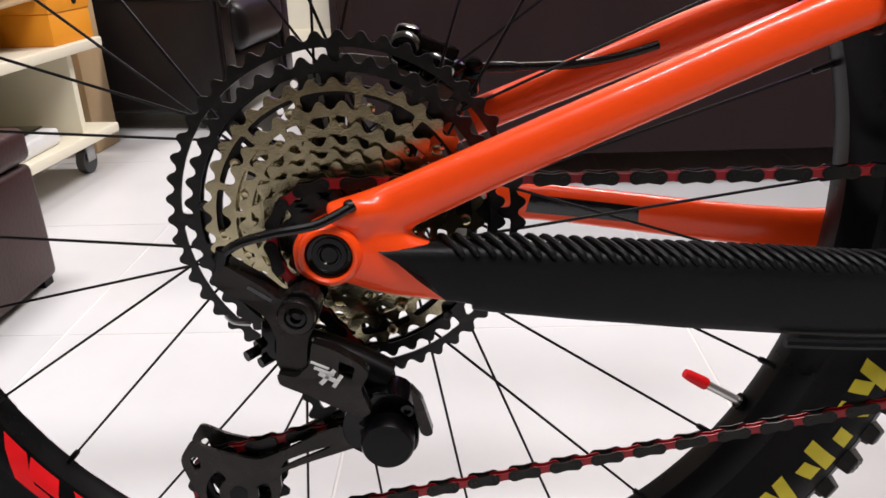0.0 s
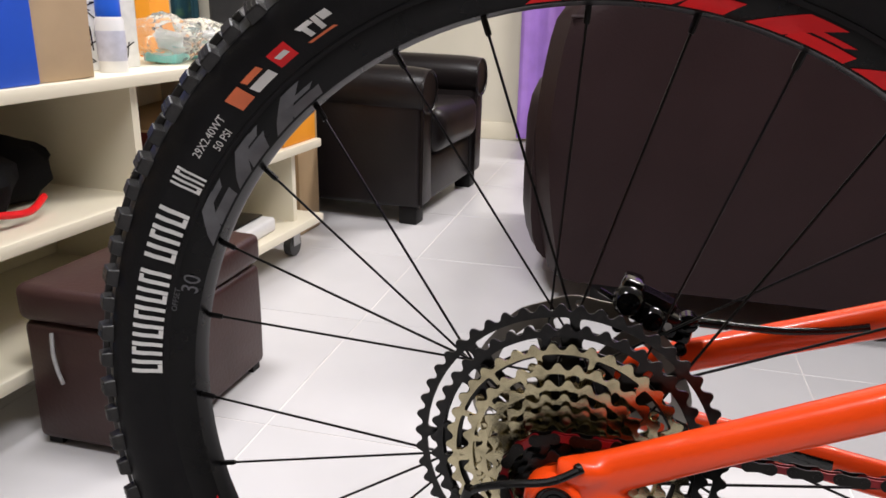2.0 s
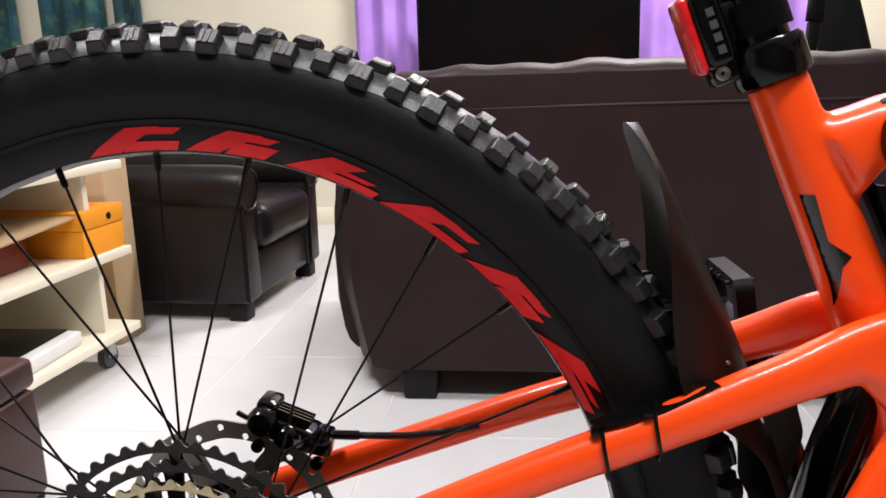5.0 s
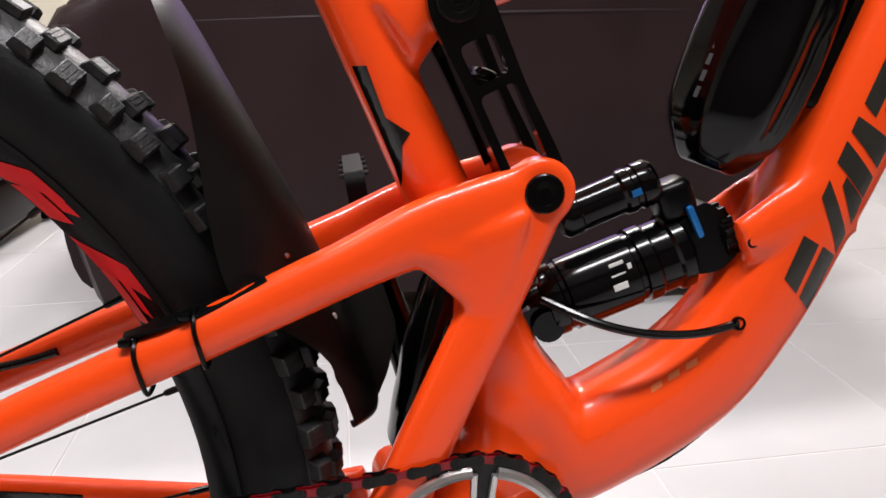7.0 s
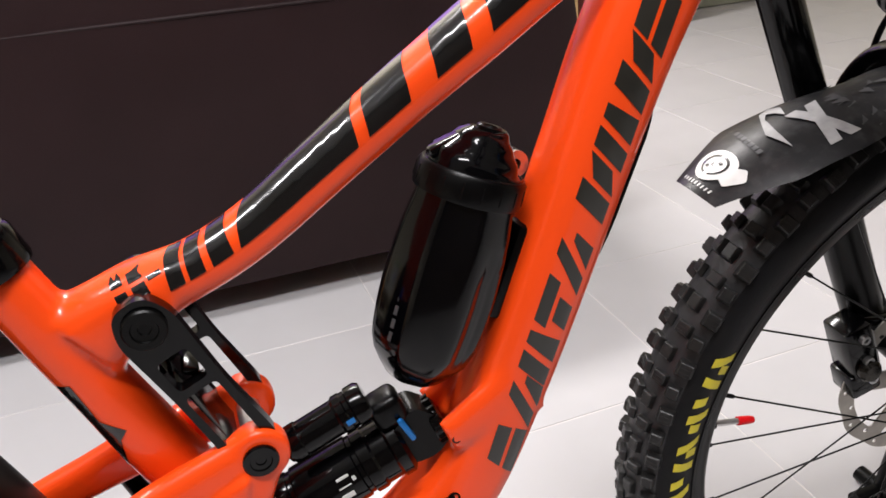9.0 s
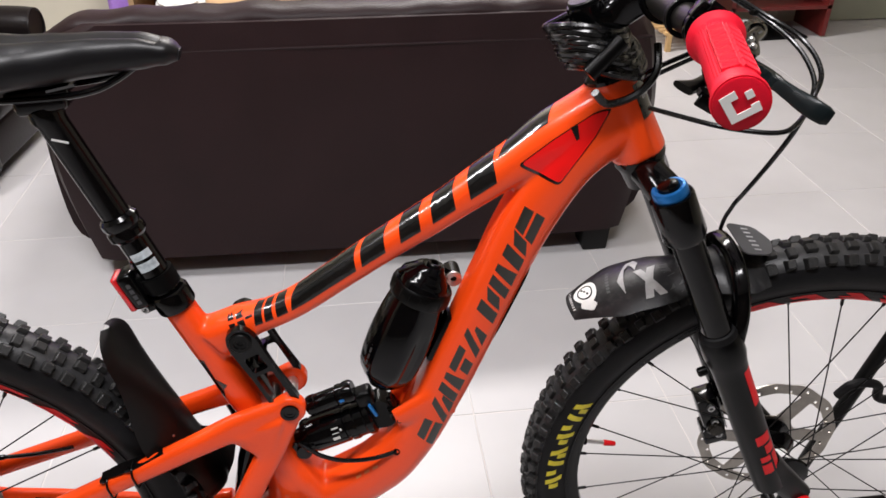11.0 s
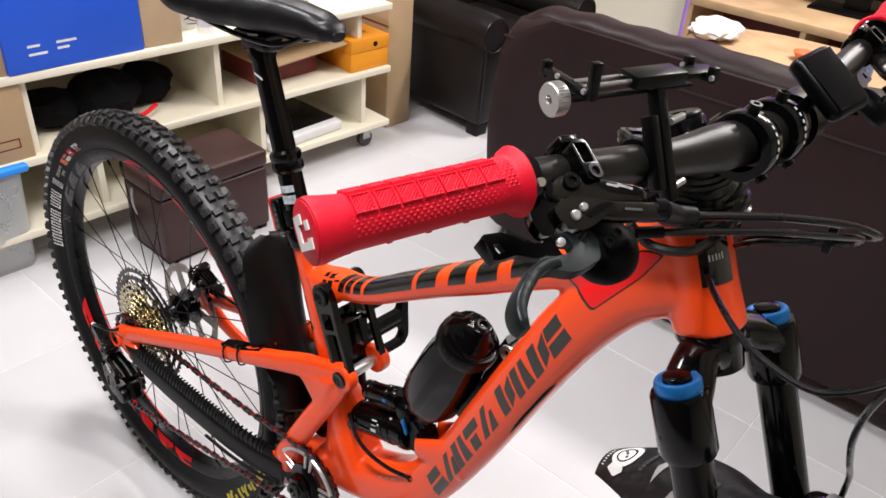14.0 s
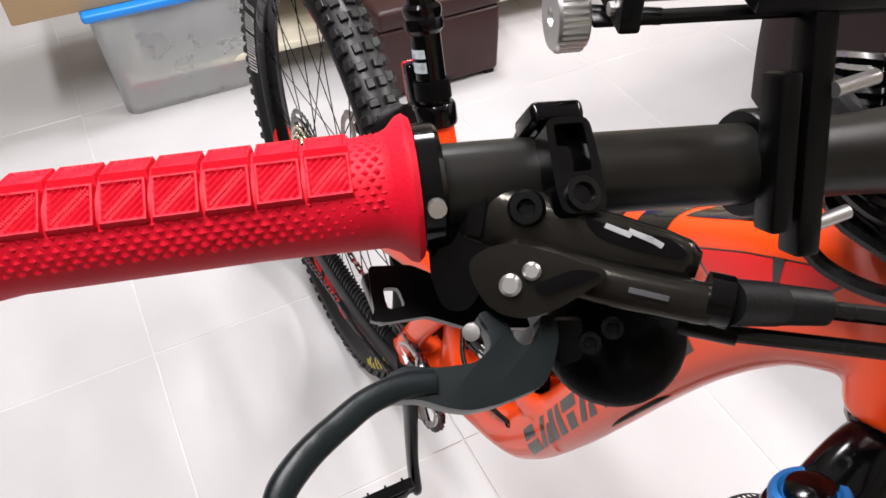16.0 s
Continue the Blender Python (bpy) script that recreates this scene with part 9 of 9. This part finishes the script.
rod(b, fk(-0.03, -0.050, -0.030), fk(-0.045, -0.046, 0.012), 0.0085, seg=18)
part("lock_body", b, PLASTIC, lock, "black lock barrel")
part("loop", tube(bmesh.new(), [fk(-0.010, -0.050, -0.03), fk(0.012, -0.040, -0.020), fk(0.018, -0.036, 0.010), fk(0.005, -0.036, 0.036), fk(-0.015, -0.020, 0.050)], 0.0042, 8), CABLE, lock)

# ---- bottle on the down tube ----
bottle = thing("water_bottle", "glossy black sports bottle mounted on the down tube", "water bottle", LEAN)
QA, QB = Vector((0.6080, 0, 0.5560)), Vector((0.6610, 0, 0.6900))
QD = (QB - QA).normalized()
QP = Vector((QD.z, 0, -QD.x))
b = bmesh.new()
lathe(b, [(0, 0.0085), (0.016, 0.0085), (0.0195, 0.0105), (0.0265, 0.0190), (0.0335, 0.0290), (0.0372, 0.0390), (0.0385, 0.0480), (0.0395, 0.0600), (0.0400, 0.0780), (0.0395, 0.0940), (0.0385, 0.1090), (0.0368, 0.1240), (0.0345, 0.1380), (0.0340, 0.1440), (0, 0.1440)], QA, QD, 64)
for v in b.verts:
    # moulded flanks: soft facets, and a shallow thumb panel on each side
    loc = v.co - QA
    h = loc.dot(QD)
    rad = loc - QD * h
    if rad.length < 0.012:
        continue
    ang = math.atan2(rad.y, rad.dot(QP))
    side = (ang % (math.pi / 4)) - math.pi / 8
    v.co += rad * 0.65 * (math.cos(math.pi / 8) / math.cos(side) - 1.0 + 0.03)
    if 0.030 < h < 0.112:
        near = max(0.0, 1 - abs(abs(ang) - 1.05) / 0.34)
        v.co -= rad.normalized() * 0.0034 * min(1.0, near * 2.2) * min(1.0, (h - 0.030) / 0.012, (0.112 - h) / 0.012)
BOTTLE = mat("black_bottle_plastic", (0.0010, 0.0010, 0.0014), 0.11, vary=0.15, scale=30, spec=0.26)
part("body", b, BOTTLE, bottle)
b = lathe(bmesh.new(), [(0.030, 0.1438), (0.0362, 0.1440), (0.0370, 0.1465), (0.0364, 0.1600), (0.0345, 0.1625), (0.026, 0.1630), (0, 0.1630)], QA, QD, 48)
collar = part("collar", b, PLASTIC, bottle, "black screw collar")
for k in range(18):
    a = 2 * math.pi * k / 18
    o = QP * math.cos(a) + Vector((0, 1, 0)) * math.sin(a)
    part("ridge", rod(bmesh.new(), QA + QD * 0.148 + o * 0.0368, QA + QD * 0.158 + o * 0.0364, 0.0006, seg=5), PLASTIC, collar)
b = bmesh.new()
loft(b, [QA + QD * 0.1620, QA + QD * 0.1660, QA + QD * 0.1720 + QP * 0.001, QA + QD * 0.1800 + QP * 0.002, QA + QD * 0.1868 + QP * 0.003, QA + QD * 0.1885 + QP * 0.003], [(0.0318, 0.0318), (0.0300, 0.0305), (0.0250, 0.0260), (0.0185, 0.0200), (0.0125, 0.0140), (0.0095, 0.0110)], power=2.5, seg=32, per=3)
part("cap", b, BOTTLE, bottle, "glossy black tapered cap")
part("nozzle", lathe(bmesh.new(), [(0.0040, 0.1870), (0.0088, 0.1870), (0.0086, 0.1900), (0.0074, 0.1912), (0.0050, 0.1908), (0.0040, 0.1880)], QA + QP * 0.003, QD, 24), PLASTIC, bottle)
part("spout_ridge", block(bmesh.new(), (0.030, 0.012, 0.008), frame_at(QA + QD * 0.1742 - QP * 0.0215, QD * 0.62 + QP * 0.78, QD), 0.003), BOTTLE, bottle)
for k in range(7):
    h = 0.046 + 0.0095 * k
    o = (QP * -0.86 + Vector((0, -1, 0)) * 0.50).normalized()
    m_ = frame_at(QA + QD * h + o * (0.0392 - 0.0006 * abs(k - 2)), QD, o)
    part("print_mark", block(bmesh.new(), (0.0064, 0.0028, 0.0004), m_), GREY_PRINT, bottle)
b = bmesh.new()
block(b, (0.070, 0.024, 0.012), frame_at((0.686, 0, 0.630), (0.39, 0, 0.92), (0.92, 0, -0.39)), 0.004)
part("mount_base", b, PLASTIC, bottle, "black magnetic mount plate")
pump = thing("mini_pump", "slim black hand pump clipped beside the bottle", "pump", LEAN)
part("barrel", rod(bmesh.new(), (0.648, 0.032, 0.580), (0.703, 0.032, 0.706), 0.0090, seg=20), PLASTIC, pump)
part("head", rod(bmesh.new(), (0.7055, 0.021, 0.6965), (0.7055, 0.046, 0.6965), 0.0100, seg=24), PLASTIC, pump)
part("end_ring", lathe(bmesh.new(), [(0.0040, 0), (0.0098, 0), (0.0098, 0.003), (0.0040, 0.003)], (0.7055, 0.0208, 0.6965), (0, -1, 0), 28), SILVER, pump, "silver ring round a dark hole")
part("clip", block(bmesh.new(), (0.020, 0.030, 0.020), frame_at((0.678, 0.032, 0.610), (0.39, 0, 0.92), (0, 1, 0)), 0.003), PLASTIC, pump)

# floor stand by the front wheel
st = thing("wheel_stand", "black tubular floor stand with a hooked prop beside the front wheel", "stand", pose(0.050, 0.022, 0))
b = bmesh.new()
tube(b, [(1.465, 0.16, 0.62), (1.42, 0.155, 0.50), (1.36, 0.15, 0.30), (1.32, 0.15, 0.15), (1.30, 0.15, 0.012)], 0.012, 14)
part("upright", b, SATIN, st)
part("foot_bar", tube(bmesh.new(), [(1.25, 0.15, 0.012), (1.30, 0.15, 0.012), (1.52, 0.15, 0.012)], 0.012, 12), SATIN, st)
part("foot_bar", tube(bmesh.new(), [(1.30, 0.06, 0.012), (1.30, 0.12, 0.012), (1.30, 0.19, 0.012)], 0.012, 12), SATIN, st)
part("hook", tube(bmesh.new(), [(1.335, 0.148, 0.312), (1.345, 0.140, 0.340), (1.372, 0.138, 0.345), (1.395, 0.138, 0.335), (1.402, 0.138, 0.310), (1.425, 0.138, 0.300)], 0.008, 10), RUBBER, st, "rubber-coated hook")


# ---- floor tiles, one by one ----
floor = structure("floor", boxed((X0, Y0R, -0.06), (X1, Y1R, -0.0011)), GROUT, "glossy white square floor tiles with thin beige joints", "floor")
S = 0.4435
tb = block(bmesh.new(), (S - 0.0026, S - 0.0026, 0.008), pose(0, 0, -0.004), 0.0008, 1)
TILE_MESH = mesh_of("floor_tile", tb, TILE, smooth=False)
i0, i1 = math.floor((X0 - 0.82) / S), math.ceil((X1 - 0.82) / S)
j0, j1 = math.floor((Y0R - 0.512) / S), math.ceil((Y1R - 0.512) / S)
for i in range(i0, i1):
    for j in range(j0, j1):
        piece("floor_tile", TILE_MESH, floor, pose(0.82 + S * (i + 0.5), 0.512 + S * (j + 0.5), random.Random(i * 97 + j).uniform(-0.0002, 0.0002), random.Random(i * 31 + j).uniform(-0.03, 0.03), random.Random(i * 17 + j).uniform(-0.03, 0.03), 0))
